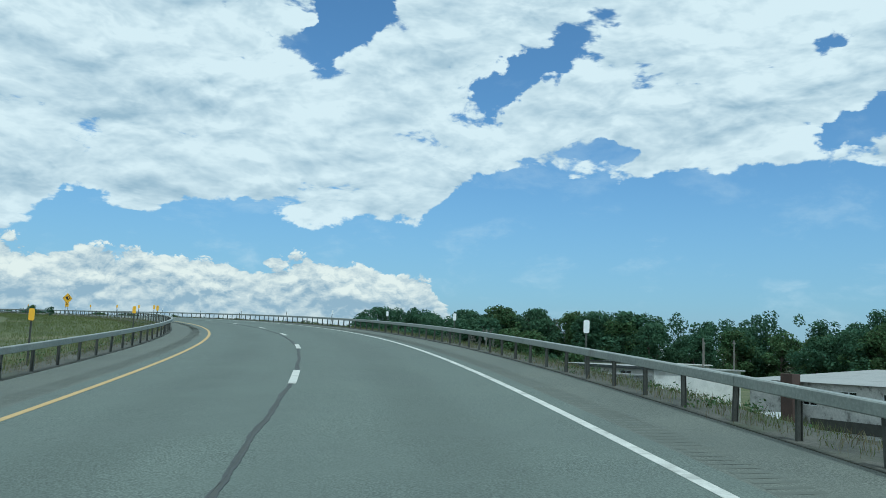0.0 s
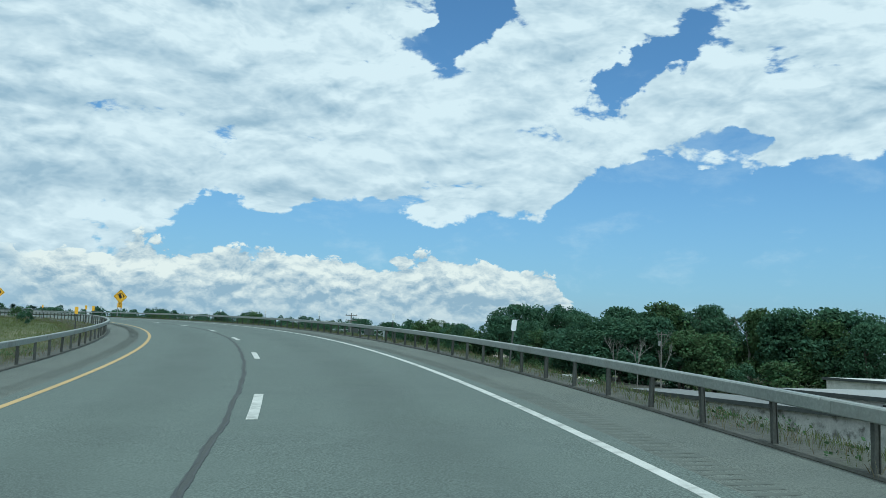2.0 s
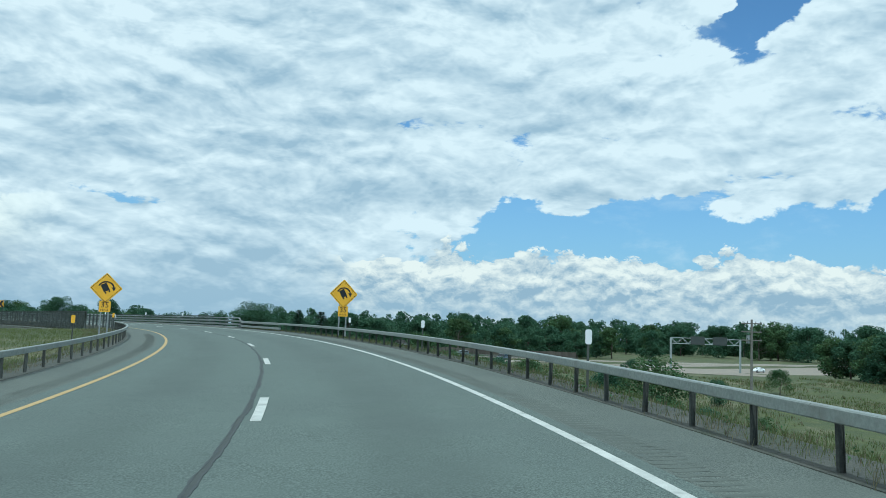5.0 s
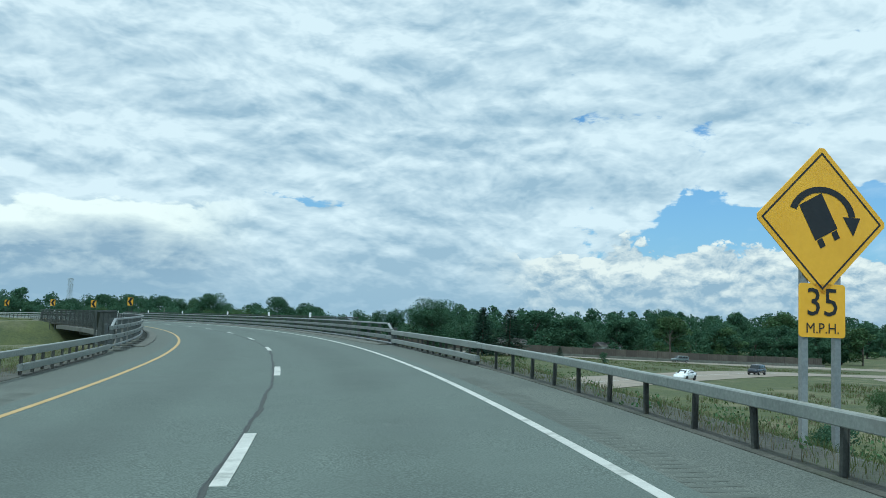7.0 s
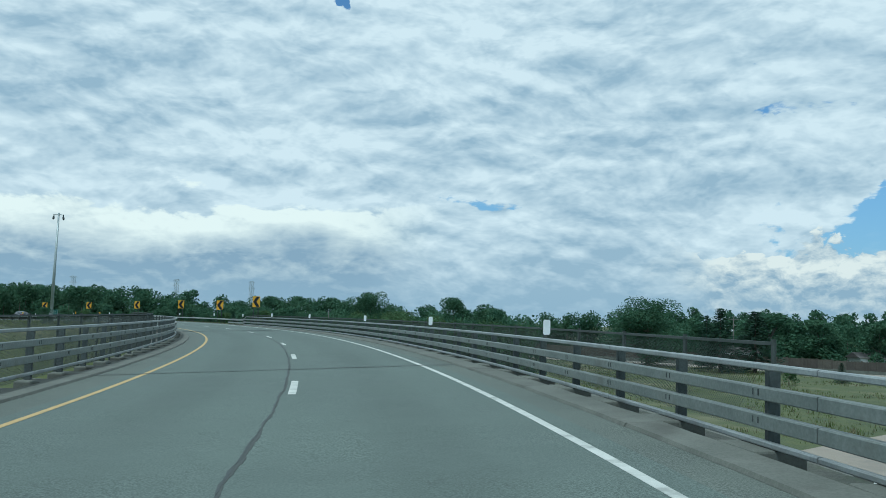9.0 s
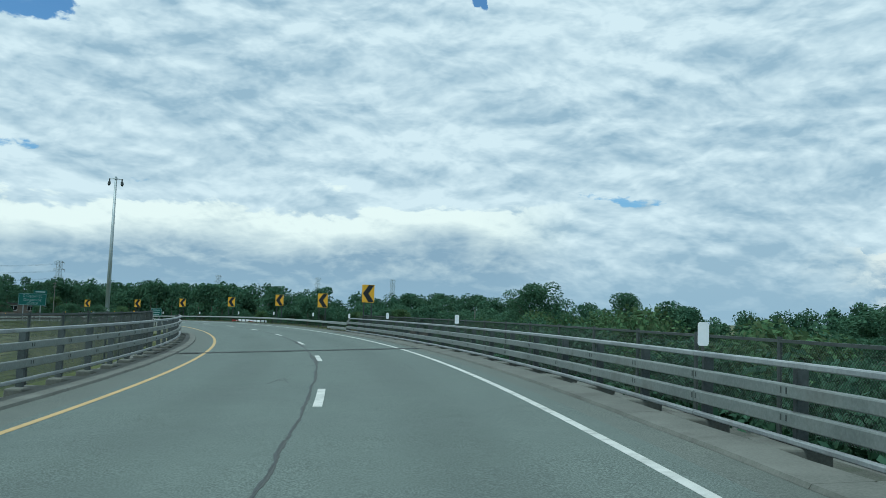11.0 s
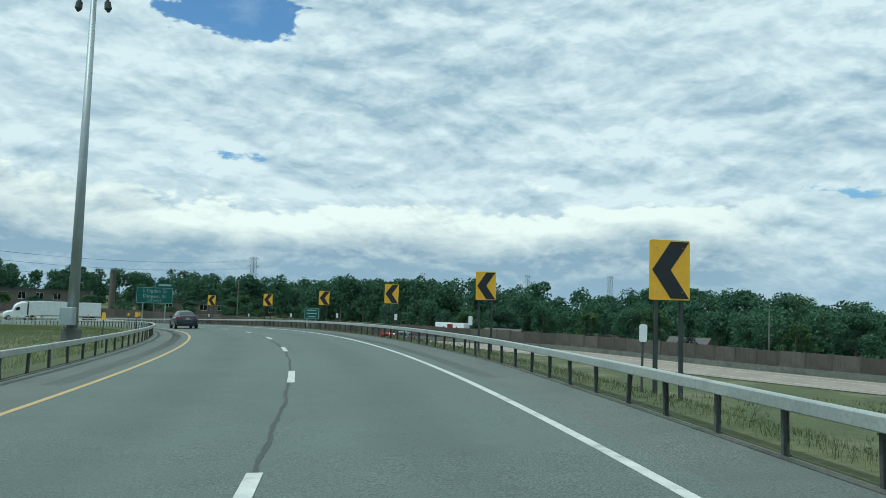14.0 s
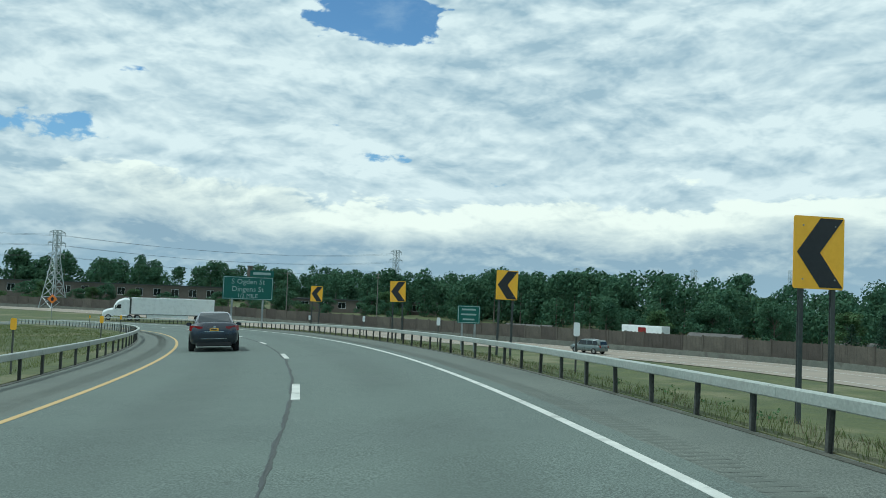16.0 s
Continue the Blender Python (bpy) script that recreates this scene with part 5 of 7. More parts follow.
long_fence = thing("wooden_fence", "long weathered brown wooden noise fence", "fence")
PANEL = shared("panel", fence_panel(3.0), FENCE_WOOD)
FPOST = shared("fence_post", box(-0.1, 0.1, -0.09, 0.09, -0.3, 2.68), FENCE_WOOD)
FKERB = shared("fence_kerb", box(0, 3.02, -0.2, 0.2, -0.2, 0.55), CONCRETE)
walk_pts = [Vector(p) for p in FENCE_LINE]
fence_rng = random.Random(8)
carry = 0.0
for a, b in zip(walk_pts[1:-1], walk_pts[2:]):
    d = (b - a)
    turn = math.atan2(d.y, d.x)
    n = int(d.length / 3.0)
    for i in range(n):
        p = a + d * (i / n)
        z = float(base_level(np.array([p.x]), np.array([p.y]))[0])
        m = Matrix.Translation((p.x, p.y, z)) @ Matrix.Rotation(turn, 4, "Z")
        stretch = Matrix.Diagonal((d.length / n / 3.0, 1, 1, 1))
        panel = under(new("panel", PANEL), long_fence)
        panel.matrix_world = m @ stretch @ pose(0, 0, fence_rng.uniform(-0.06, 0.06), 0, fence_rng.uniform(-0.6, 0.6))
        fp = under(new("fence_post", FPOST), long_fence)
        fp.matrix_world = m
for i, q in enumerate(zip(beside(FENCE_LINE, 1.6)[1:-1], beside(FENCE_LINE, 1.6)[2:])):
    a, b = Vector(q[0]), Vector(q[1])
    za, zb = (float(base_level(np.array([p.x]), np.array([p.y]))[0]) for p in (a, b))
    bm = bmesh.new()
    n = (b - a).normalized()
    o = Vector((-n.y, n.x)) * 0.16
    ring = []
    for p, z in ((a, za), (b, zb)):
        ring.append([bm.verts.new((p.x - o.x, p.y - o.y, z)), bm.verts.new((p.x - o.x * 0.5, p.y - o.y * 0.5, z + 0.7)), bm.verts.new((p.x + o.x * 0.5, p.y + o.y * 0.5, z + 0.7)), bm.verts.new((p.x + o.x, p.y + o.y, z))])
    for j in range(3):
        bm.faces.new((ring[0][j], ring[0][j + 1], ring[1][j + 1], ring[1][j]))
    part("barrier_wall", bm, CONCRETE, long_fence, "low stained concrete barrier")


# ---- vehicles ----
def paint(name, colour, rough=0.3, coat=0.8):
    return surface(name, tuple(c * 0.9 for c in colour), colour, 1.5, 20.0, rough, 0.0, 0.0, coat=coat)


CAR_DARK = paint("dark blue grey car paint", (0.006, 0.012, 0.023), 0.30, 0.8)
CAR_WHITE = paint("white vehicle paint", (0.84, 0.86, 0.85))
CAR_GREEN = paint("grey green car paint", (0.10, 0.13, 0.125))
CAR_RED = paint("dark red car paint", (0.22, 0.02, 0.02))
TYRE = surface("tyre rubber", (0.012, 0.012, 0.013), (0.03, 0.03, 0.03), 6.0, 50.0, 0.9, bump=0.2)
RIM = surface("silver wheel rim", (0.40, 0.41, 0.42), (0.55, 0.56, 0.56), 4.0, 40.0, 0.35, 0.8, 0.0)
CHROME = surface("bright trim", (0.55, 0.57, 0.58), (0.70, 0.71, 0.71), 4.0, 40.0, 0.15, 1.0, 0.0)
RED_LENS = glass("red lamp lens", (0.19, 0.008, 0.012), 0.12)
CLEAR_LENS = glass("clear lamp lens", (0.55, 0.58, 0.60), 0.08)
BLACK_TRIM = surface("black trim", (0.010, 0.011, 0.012), (0.022, 0.023, 0.024), 4.0, 30.0, 0.6, bump=0.05)
PLATE_ORANGE = surface("orange number plate", (0.62, 0.33, 0.03), (0.74, 0.42, 0.05), 4.0, 40.0, 0.5, bump=0.0)


def loft(sections, cap=True):
    """A bmesh through closed rings of points."""
    bm = bmesh.new()
    rings = [[bm.verts.new(p) for p in ring] for ring in sections]
    m = len(rings[0])
    for a, b in zip(rings, rings[1:]):
        for j in range(m):
            bm.faces.new((a[j], a[(j + 1) % m], b[(j + 1) % m], b[j]))
    if cap:
        bm.faces.new(rings[0][::-1])
        bm.faces.new(rings[-1])
    bmesh.ops.recalc_face_normals(bm, faces=bm.faces)
    return bm


def body_ring(x, hw, lo, hi, crown=0.03):
    h = hi - lo
    half = [(hw * 0.55, lo), (hw * 0.90, lo + 0.03), (hw * 0.985, lo + h * 0.22), (hw, lo + h * 0.50), (hw * 0.985, lo + h * 0.78), (hw * 0.93, hi - 0.05), (hw * 0.80, hi), (hw * 0.4, hi + crown)]
    return [(x, y, z) for y, z in half] + [(x, -y, z) for y, z in half[::-1]]


def cabin_ring(x, hb, zb, hr, zr):
    half = [(hb, zb), (hb * 0.6 + hr * 0.4, zb + (zr - zb) * 0.42), (hr * 1.03, zb + (zr - zb) * 0.80), (hr * 0.90, zr - 0.015), (hr * 0.5, zr + 0.012)]
    return [(x, y, z) for y, z in half] + [(x, -y, z) for y, z in half[::-1]]


def wheel(parent, x, y, r, wide, spokes=10):
    side = 1 if y > 0 else -1
    bm = bmesh.new()
    profile = [(r * 0.66, -wide / 2), (r * 0.94, -wide / 2), (r, -wide * 0.36), (r, wide * 0.36), (r * 0.94, wide / 2), (r * 0.66, wide / 2)]
    rings = []
    n = 28
    for i in range(n):
        a = 6.28318 * i / n
        rings.append([bm.verts.new((x + q * math.cos(a), y + o, r + q * math.sin(a))) for q, o in profile])
    for i in range(n):
        a, b = rings[i], rings[(i + 1) % n]
        for j in range(len(profile)):
            bm.faces.new((a[j], a[(j + 1) % len(profile)], b[(j + 1) % len(profile)], b[j]))
    bmesh.ops.recalc_face_normals(bm, faces=bm.faces)
    w = part("wheel", bm, TYRE, parent, "black rubber tyre", True)
    bm = bmesh.new()
    face = y + side * wide * 0.32
    add_tube(bm, (x, y - side * wide * 0.2, r), (x, face - side * 0.02, r), r * 0.66, r * 0.66, 24)
    add_tube(bm, (x, y, r), (x, face + side * 0.03, r), r * 0.16, r * 0.13, 12)
    for i in range(spokes):
        a = 6.28318 * i / spokes
        add_tube(bm, (x, face + side * 0.012, r), (x + r * 0.62 * math.cos(a), face + side * 0.006, r + r * 0.62 * math.sin(a)), r * 0.075, r * 0.05, 5)
    part("rim", bm, RIM, w, "silver spoked wheel trim")
    return w


def sheet(points, thick=0.0):
    bm = bmesh.new()
    bm.faces.new([bm.verts.new(p) for p in points])
    return bm


def side_sheet(parent, name, pts, material, y_of, lift, label=""):
    """The same outline of (x, z) on both sides of a cabin."""
    for k in (1, -1):
        bm = bmesh.new()
        f = [bm.verts.new((x, k * (y_of(x, z) + lift), z)) for x, z in pts]
        bm.faces.new(f if k > 0 else f[::-1])
        part(name, bm, material, parent, label)


def sedan(m, body_paint, label, plate=True):
    car = thing("sedan", label, "car", m)
    hw = 0.887
    stations = [(-2.30, 0.60, 0.46, 0.78), (-2.26, 0.76, 0.34, 0.98), (-2.10, 0.84, 0.27, 1.05), (-1.75, 0.875, 0.24, 1.035), (-1.30, hw, 0.22, 1.00), (-0.4, hw, 0.20, 0.95), (0.5, hw, 0.20, 0.93), (1.1, 0.88, 0.21, 0.91), (1.6, 0.86, 0.22, 0.86), (2.0, 0.80, 0.24, 0.77), (2.22, 0.68, 0.30, 0.66), (2.32, 0.50, 0.38, 0.56)]
    body = part("body", loft([body_ring(*s) for s in stations]), body_paint, car, smooth=True)
    cabin = [(-1.95, 0.66, 1.02, 0.56, 1.05), (-1.55, 0.72, 0.99, 0.58, 1.24), (-1.05, 0.76, 0.97, 0.575, 1.405), (-0.4, 0.78, 0.95, 0.575, 1.455), (0.1, 0.78, 0.94, 0.57, 1.44), (0.55, 0.77, 0.93, 0.575, 1.35), (1.0, 0.74, 0.92, 0.60, 1.12), (1.35, 0.70, 0.90, 0.62, 0.93)]
    part("cabin", loft([cabin_ring(*c) for c in cabin]), body_paint, car, smooth=True)

    def y_at(x, z):
        c = sorted(cabin)
        xs = [q[0] for q in c]
        hb, zb, hr, zr = (float(np.interp(x, xs, [q[i] for q in c])) for i in (1, 2, 3, 4))
        v = min(1.0, max(0.0, (z - zb) / (zr - zb)))
        return float(np.interp(v, [0, 0.42, 0.8, 1.0], [hb, hb * 0.6 + hr * 0.4, hr * 1.03, hr * 0.92]))
    side_sheet(car, "side_window", [(-0.30, 0.985), (0.78, 0.985), (0.30, 1.30), (-0.28, 1.355)], DARK_GLASS, y_at, 0.012)
    side_sheet(car, "side_window", [(-1.10, 1.0), (-0.38, 0.99), (-0.36, 1.35), (-0.85, 1.30)], DARK_GLASS, y_at, 0.012)
    side_sheet(car, "side_window", [(-1.42, 1.03), (-1.16, 1.015), (-0.98, 1.25)], DARK_GLASS, y_at, 0.012)
    rear = [(-1.90, 0.57, 1.075), (-1.90, -0.57, 1.075), (-1.47, -0.545, 1.29), (-1.14, -0.50, 1.395), (-1.14, 0.50, 1.395), (-1.47, 0.545, 1.29)]
    part("rear_window", sheet([(x - 0.03, y, z + 0.012) for x, y, z in rear]), DARK_GLASS, car, "dark tinted rear window")
    part("windscreen", sheet([(1.30, 0.60, 0.965), (1.30, -0.60, 0.965), (0.60, -0.53, 1.345), (0.60, 0.53, 1.345)]), DARK_GLASS, car)
    for k in (1, -1):
        bm = bmesh.new()
        pts = [(-2.285, 0.40), (-2.24, 0.72), (-2.06, 0.862), (-1.84, 0.884)]
        lo = [(x - 0.02, k * (y + 0.012), 0.86 if i == 0 else 0.77) for i, (x, y) in enumerate(pts)]
        hi = [(x - 0.02, k * (y + 0.004), 0.92 if i == 0 else (0.955 if i < 3 else 0.90)) for i, (x, y) in enumerate(pts)]
        vl, vh = [bm.verts.new(p) for p in lo], [bm.verts.new(p) for p in hi]
        for i in range(3):
            bm.faces.new((vl[i], vl[i + 1], vh[i + 1], vh[i]))
        part("tail_light", bm, RED_LENS, car, "red tail light")
        part("mirror", loft([[(0.62 + dx, k * (0.90 + dy), 0.97 + dz) for dx, dz in ((-0.06 * q, -0.06 * q), (0.06 * q, -0.07 * q), (0.07 * q, 0.05 * q), (-0.06 * q, 0.07 * q))] for dy, q in ((-0.06, 0.5), (0.0, 1.0), (0.12, 0.9), (0.15, 0.5))]), body_paint, car)
        part("headlight", sheet([(2.24, k * 0.42, 0.60), (2.05, k * 0.78, 0.66), (1.95, k * 0.82, 0.76), (2.2, k * 0.5, 0.70)]), CLEAR_LENS, car)
        for x in (-0.55, 0.35):
            part("door_handle", box(x - 0.1, x + 0.1, k * 0.875 - 0.02, k * 0.875 + 0.025, 0.84, 0.875, 0.008), body_paint, car)
        for x0 in (-1.02, -0.34, 0.92):
            part("door_gap", sheet([(x0, k * 0.893, 0.30), (x0 + 0.012, k * 0.893, 0.30), (x0 + 0.012, k * 0.888, 0.88), (x0, k * 0.888, 0.88)]), BLACK_TRIM, car)
        for x in (-1.36, 1.36):
            arch = bmesh.new()
            ring = [(x + 0.37 * math.cos(a), 0.33 + 0.37 * math.sin(a)) for a in np.linspace(-0.25, math.pi + 0.25, 18)]
            f = [arch.verts.new((px, k * 0.893, max(0.2, pz))) for px, pz in ring]
            arch.faces.new(f if k > 0 else f[::-1])
            part("wheel_arch", arch, BLACK_TRIM, car)
            wheel(car, x, k * 0.80, 0.325, 0.21)
    part("rear_bumper_trim", box(-2.315, -2.29, -0.46, 0.46, 0.47, 0.485), CHROME, car)
    part("boot_trim", box(-2.315, -2.285, -0.34, 0.34, 0.725, 0.75), CHROME, car)
    part("lower_valance", box(-2.27, -2.0, -0.62, 0.62, 0.2, 0.36, 0.04), BLACK_TRIM, car)
    part("emblem", tube((-2.30, 0, 0.90), (-2.275, 0, 0.90), 0.055, sides=16), CHROME, car, "round silver emblem")
    if plate:
        tagplate = part("number_plate", box(-2.33, -2.305, -0.155, 0.155, 0.76, 0.85, 0.004), PLATE_ORANGE, car, "orange yellow number plate")
        part("plate_bar", box(-2.334, -2.331, -0.11, 0.11, 0.785, 0.825), BLACK_TRIM, tagplate)
    return car


def on_road(s, w, turn=0.0):
    p = at(s, w, 0.0)
    t = heading(s)
    ahead = (at(s + 1, w) - at(s - 1, w)).normalized()
    left = Vector((-math.sin(t), math.cos(t), -BANK)).normalized()
    up = ahead.cross(left).normalized()
    left = up.cross(ahead)
    m = Matrix.Identity(4)
    for i in range(3):
        m[i][0], m[i][1], m[i][2], m[i][3] = ahead[i], left[i], up[i], p[i]
    return m @ pose(0, 0, 0, 0, 0, turn)


sedan(on_road(342.0, -2.25), CAR_DARK, "dark blue grey four-door sedan driving on the ramp")


def on_ground(x, y, degrees, lift=0.07):
    z = float(base_level(np.array([float(x)]), np.array([float(y)]))[0])
    return Matrix.Translation((x, y, z + lift)) @ Matrix.Rotation(radians(degrees), 4, "Z")


def wagon(m, body_paint, label, name="suv", length=4.7, high=1.75):
    """A tall car with an upright tail."""
    car = thing(name, label, "car", m)
    h, f = length / 2, high / 1.75
    stations = [(-h, 0.70, 0.42, 0.95), (-h + 0.05, 0.86, 0.34, 1.04), (-h + 0.5, 0.92, 0.30, 1.08), (0.3, 0.93, 0.28, 1.06), (h - 1.2, 0.92, 0.28, 1.04), (h - 0.35, 0.86, 0.32, 0.98), (h, 0.66, 0.42, 0.78)]
    part("body", loft([body_ring(x, w, lo, hi * f) for x, w, lo, hi in stations]), body_paint, car, smooth=True)
    cab = [(-h + 0.08, 0.78, 1.02 * f, 0.66, 1.10 * f), (-h + 0.25, 0.80, 1.02 * f, 0.68, 1.64 * f), (-0.6, 0.82, 1.03 * f, 0.69, high), (0.3, 0.82, 1.03 * f, 0.68, high - 0.02), (0.75, 0.80, 1.02 * f, 0.66, 1.58 * f), (1.35, 0.76, 1.0 * f, 0.66, 1.04 * f)]
    part("cabin", loft([cabin_ring(*c) for c in cab]), body_paint, car, smooth=True)
    for x0, x1, t0, t1 in ((-h + 0.45, -h + 1.15, 0.05, 0.0), (-h + 1.25, -0.35, 0.0, 0.0), (-0.25, 1.0, 0.0, 0.40)):
        side_sheet(car, "side_window", [(x0, 1.12 * f), (x1, 1.12 * f), (x1 - t1, 1.56 * f), (x0 + t0, 1.56 * f)], DARK_GLASS, lambda x, z: float(np.interp(z, [1.02 * f, high], [0.815, 0.70])), 0.02)
    part("rear_window", sheet([(-h + 0.04, 0.62, 1.14 * f), (-h + 0.04, -0.62, 1.14 * f), (-h + 0.18, -0.58, 1.52 * f), (-h + 0.18, 0.58, 1.52 * f)]), DARK_GLASS, car)
    part("windscreen", sheet([(1.36, 0.66, 1.06 * f), (1.36, -0.66, 1.06 * f), (0.82, -0.6, 1.56 * f), (0.82, 0.6, 1.56 * f)]), DARK_GLASS, car)
    for k in (1, -1):
        part("tail_light", box(-h - 0.01, -h + 0.10, k * 0.76 - 0.08, k * 0.76 + 0.08, 0.78, 1.02, 0.01), RED_LENS, car)
        for x in (-h + 0.9, h - 0.95):
            wheel(car, x, k * 0.82, 0.36, 0.23, 6)
    return car


wagon(on_ground(203.5, 318, 128), CAR_GREEN, "grey green boxy four-wheel-drive car on the highway")
sedan(on_ground(226, 106.5, 182), CAR_WHITE, "white car on the road below the bridge", False)
wagon(on_ground(258, 108.5, 182), CAR_DARK, "dark car on the road below the bridge")
wagon(on_ground(322, 152, 145), CAR_GREEN, "grey car on the highway beside the wooden fence")
wagon(on_ground(300, 86, 170), CAR_WHITE, "white van on the far highway", "van", 5.2, 2.2)
sedan(on_ground(340, 66, 150), CAR_WHITE, "white car on the far highway", False)


def semi_truck(m):
    truck = thing("semi_truck", "white semi truck with a long plain box trailer", "truck", m)
    trailer = part("trailer", box(-9.0, 5.2, -1.3, 1.3, 1.15, 4.05, 0.04), CAR_WHITE, truck, "plain white box trailer")
    part("trailer_rail", box(-9.0, 5.2, -1.32, 1.32, 1.05, 1.2, 0.01), GALVANISED, trailer)
    part("rear_end", box(-9.04, -9.0, -1.25, 1.25, 1.2, 4.0), BLACK_TRIM, trailer)
    for y in (-1.0, 1.0):
        part("side_skirt", box(-4.5, 2.5, y * 1.22 - 0.02, y * 1.22 + 0.02, 0.5, 1.1), CAR_WHITE, trailer)
    ring = lambda x, hw, lo, hi: [(x, y, z) for y, z in ((hw, lo), (hw, hi - 0.3), (hw * 0.85, hi), (-hw * 0.85, hi), (-hw, hi - 0.3), (-hw, lo))]
    part("sleeper", loft([ring(5.5, 1.2, 0.9, 3.9), ring(6.3, 1.22, 0.8, 3.95), ring(7.4, 1.2, 0.8, 3.5), ring(7.8, 1.15, 0.8, 3.0), ring(8.15, 1.1, 0.8, 2.2)]), CAR_WHITE, truck, smooth=False)
    part("bonnet", loft([ring(8.1, 1.05, 0.7, 2.15), ring(9.0, 0.98, 0.6, 1.95), ring(9.7, 0.9, 0.55, 1.6), ring(9.9, 0.8, 0.55, 1.2)]), CAR_WHITE, truck)
    part("fairing", box(5.25, 5.5, -1.18, 1.18, 1.2, 3.8, 0.03), SIGN_BACK, truck, "dark gap fairing")
    part("windscreen", sheet([(8.17, 1.0, 2.2), (8.17, -1.0, 2.2), (7.72, -1.0, 3.05), (7.72, 1.0, 3.05)]), DARK_GLASS, truck)
    for y in (-1, 1):
        part("side_window", sheet([(6.9, y * 1.235, 2.1), (7.7, y * 1.2, 2.1), (7.45, y * 1.2, 2.75), (6.9, y * 1.235, 2.75)]), DARK_GLASS, truck)
        part("exhaust", tube((5.6, y * 1.05, 1.0), (5.6, y * 1.05, 4.1), 0.08, sides=8), CHROME, truck)
        part("fuel_tank", tube((5.8, y * 1.0, 0.75), (7.2, y * 1.0, 0.75), 0.33, sides=12), CHROME, truck)
        part("mirror", box(7.75, 7.85, y * 1.45 - 0.1, y * 1.45 + 0.1, 2.0, 2.7, 0.02), BLACK_TRIM, truck)
        for x in (-7.6, -6.3, 4.1, 5.4, 8.9):
            wheel(truck, x, y * 1.08, 0.5, 0.4, 5)
    return truck


semi_truck(on_ground(138.5, 370.5, 200))


def tank_truck(m, label):
    truck = thing("tank_truck", label, "truck", m, "tank trucks in the yard")
    part("tank", tube((-4.2, 0, 1.95), (1.6, 0, 1.95), 1.0, sides=24), CAR_WHITE, truck, "long white tank", True)
    part("chassis", box(-4.6, 3.6, -0.45, 0.45, 0.65, 0.95, 0.02), BLACK_TRIM, truck)
    ring = lambda x, hw, lo, hi: [(x, y, z) for y, z in ((hw, lo), (hw, hi - 0.2), (hw * 0.9, hi), (-hw * 0.9, hi), (-hw, hi - 0.2), (-hw, lo))]
    part("cab", loft([ring(1.9, 1.1, 0.7, 2.6), ring(2.9, 1.1, 0.7, 2.65), ring(3.25, 1.08, 0.7, 2.0)]), CAR_WHITE, truck)
    part("bonnet", loft([ring(3.2, 0.9, 0.6, 1.75), ring(4.2, 0.8, 0.6, 1.5), ring(4.4, 0.7, 0.6, 1.1)]), CAR_WHITE, truck)
    part("windscreen", sheet([(3.27, 0.95, 2.0), (3.27, -0.95, 2.0), (2.98, -0.95, 2.55), (2.98, 0.95, 2.55)]), DARK_GLASS, truck)
    for y in (-1, 1):
        part("side_window", sheet([(2.1, y * 1.115, 1.75), (2.9, y * 1.115, 1.75), (2.8, y * 1.115, 2.4), (2.1, y * 1.115, 2.4)]), DARK_GLASS, truck)
        for x in (-3.6, -2.4, 3.6):
            wheel(truck, x, y * 0.95, 0.48, 0.35, 5)
    return truck


tank_truck(on_ground(168, 1.5, 158), "white tank truck parked in the gravel yard")
tank_truck(on_ground(178, 5.5, 150), "white tank truck parked in the gravel yard")
tank_truck(on_ground(184, 12.5, 120), "white tank truck parked in the gravel yard")
storage = thing("storage_tank", "pale upright-ended storage tank lying in the yard", "tank", on_ground(175, 3.0, 160))
part("shell", tube((-3, 0, 1.5), (3, 0, 1.5), 1.35, sides=24), surface("cream tank paint", (0.50, 0.48, 0.34), (0.62, 0.60, 0.44), 0.8, 6.0, 0.6, bump=0.05), storage, smooth=True)
for x in (-2, 2):
    part("saddle", box(x - 0.2, x + 0.2, -1.0, 1.0, -0.1, 0.6), CONCRETE, storage)


# ---- green guide signs ----
SIGN_LETTER = surface("aged white sign lettering", (0.25, 0.34, 0.32), (0.33, 0.42, 0.40), 2.0, 12.0, 0.5, bump=0.0)


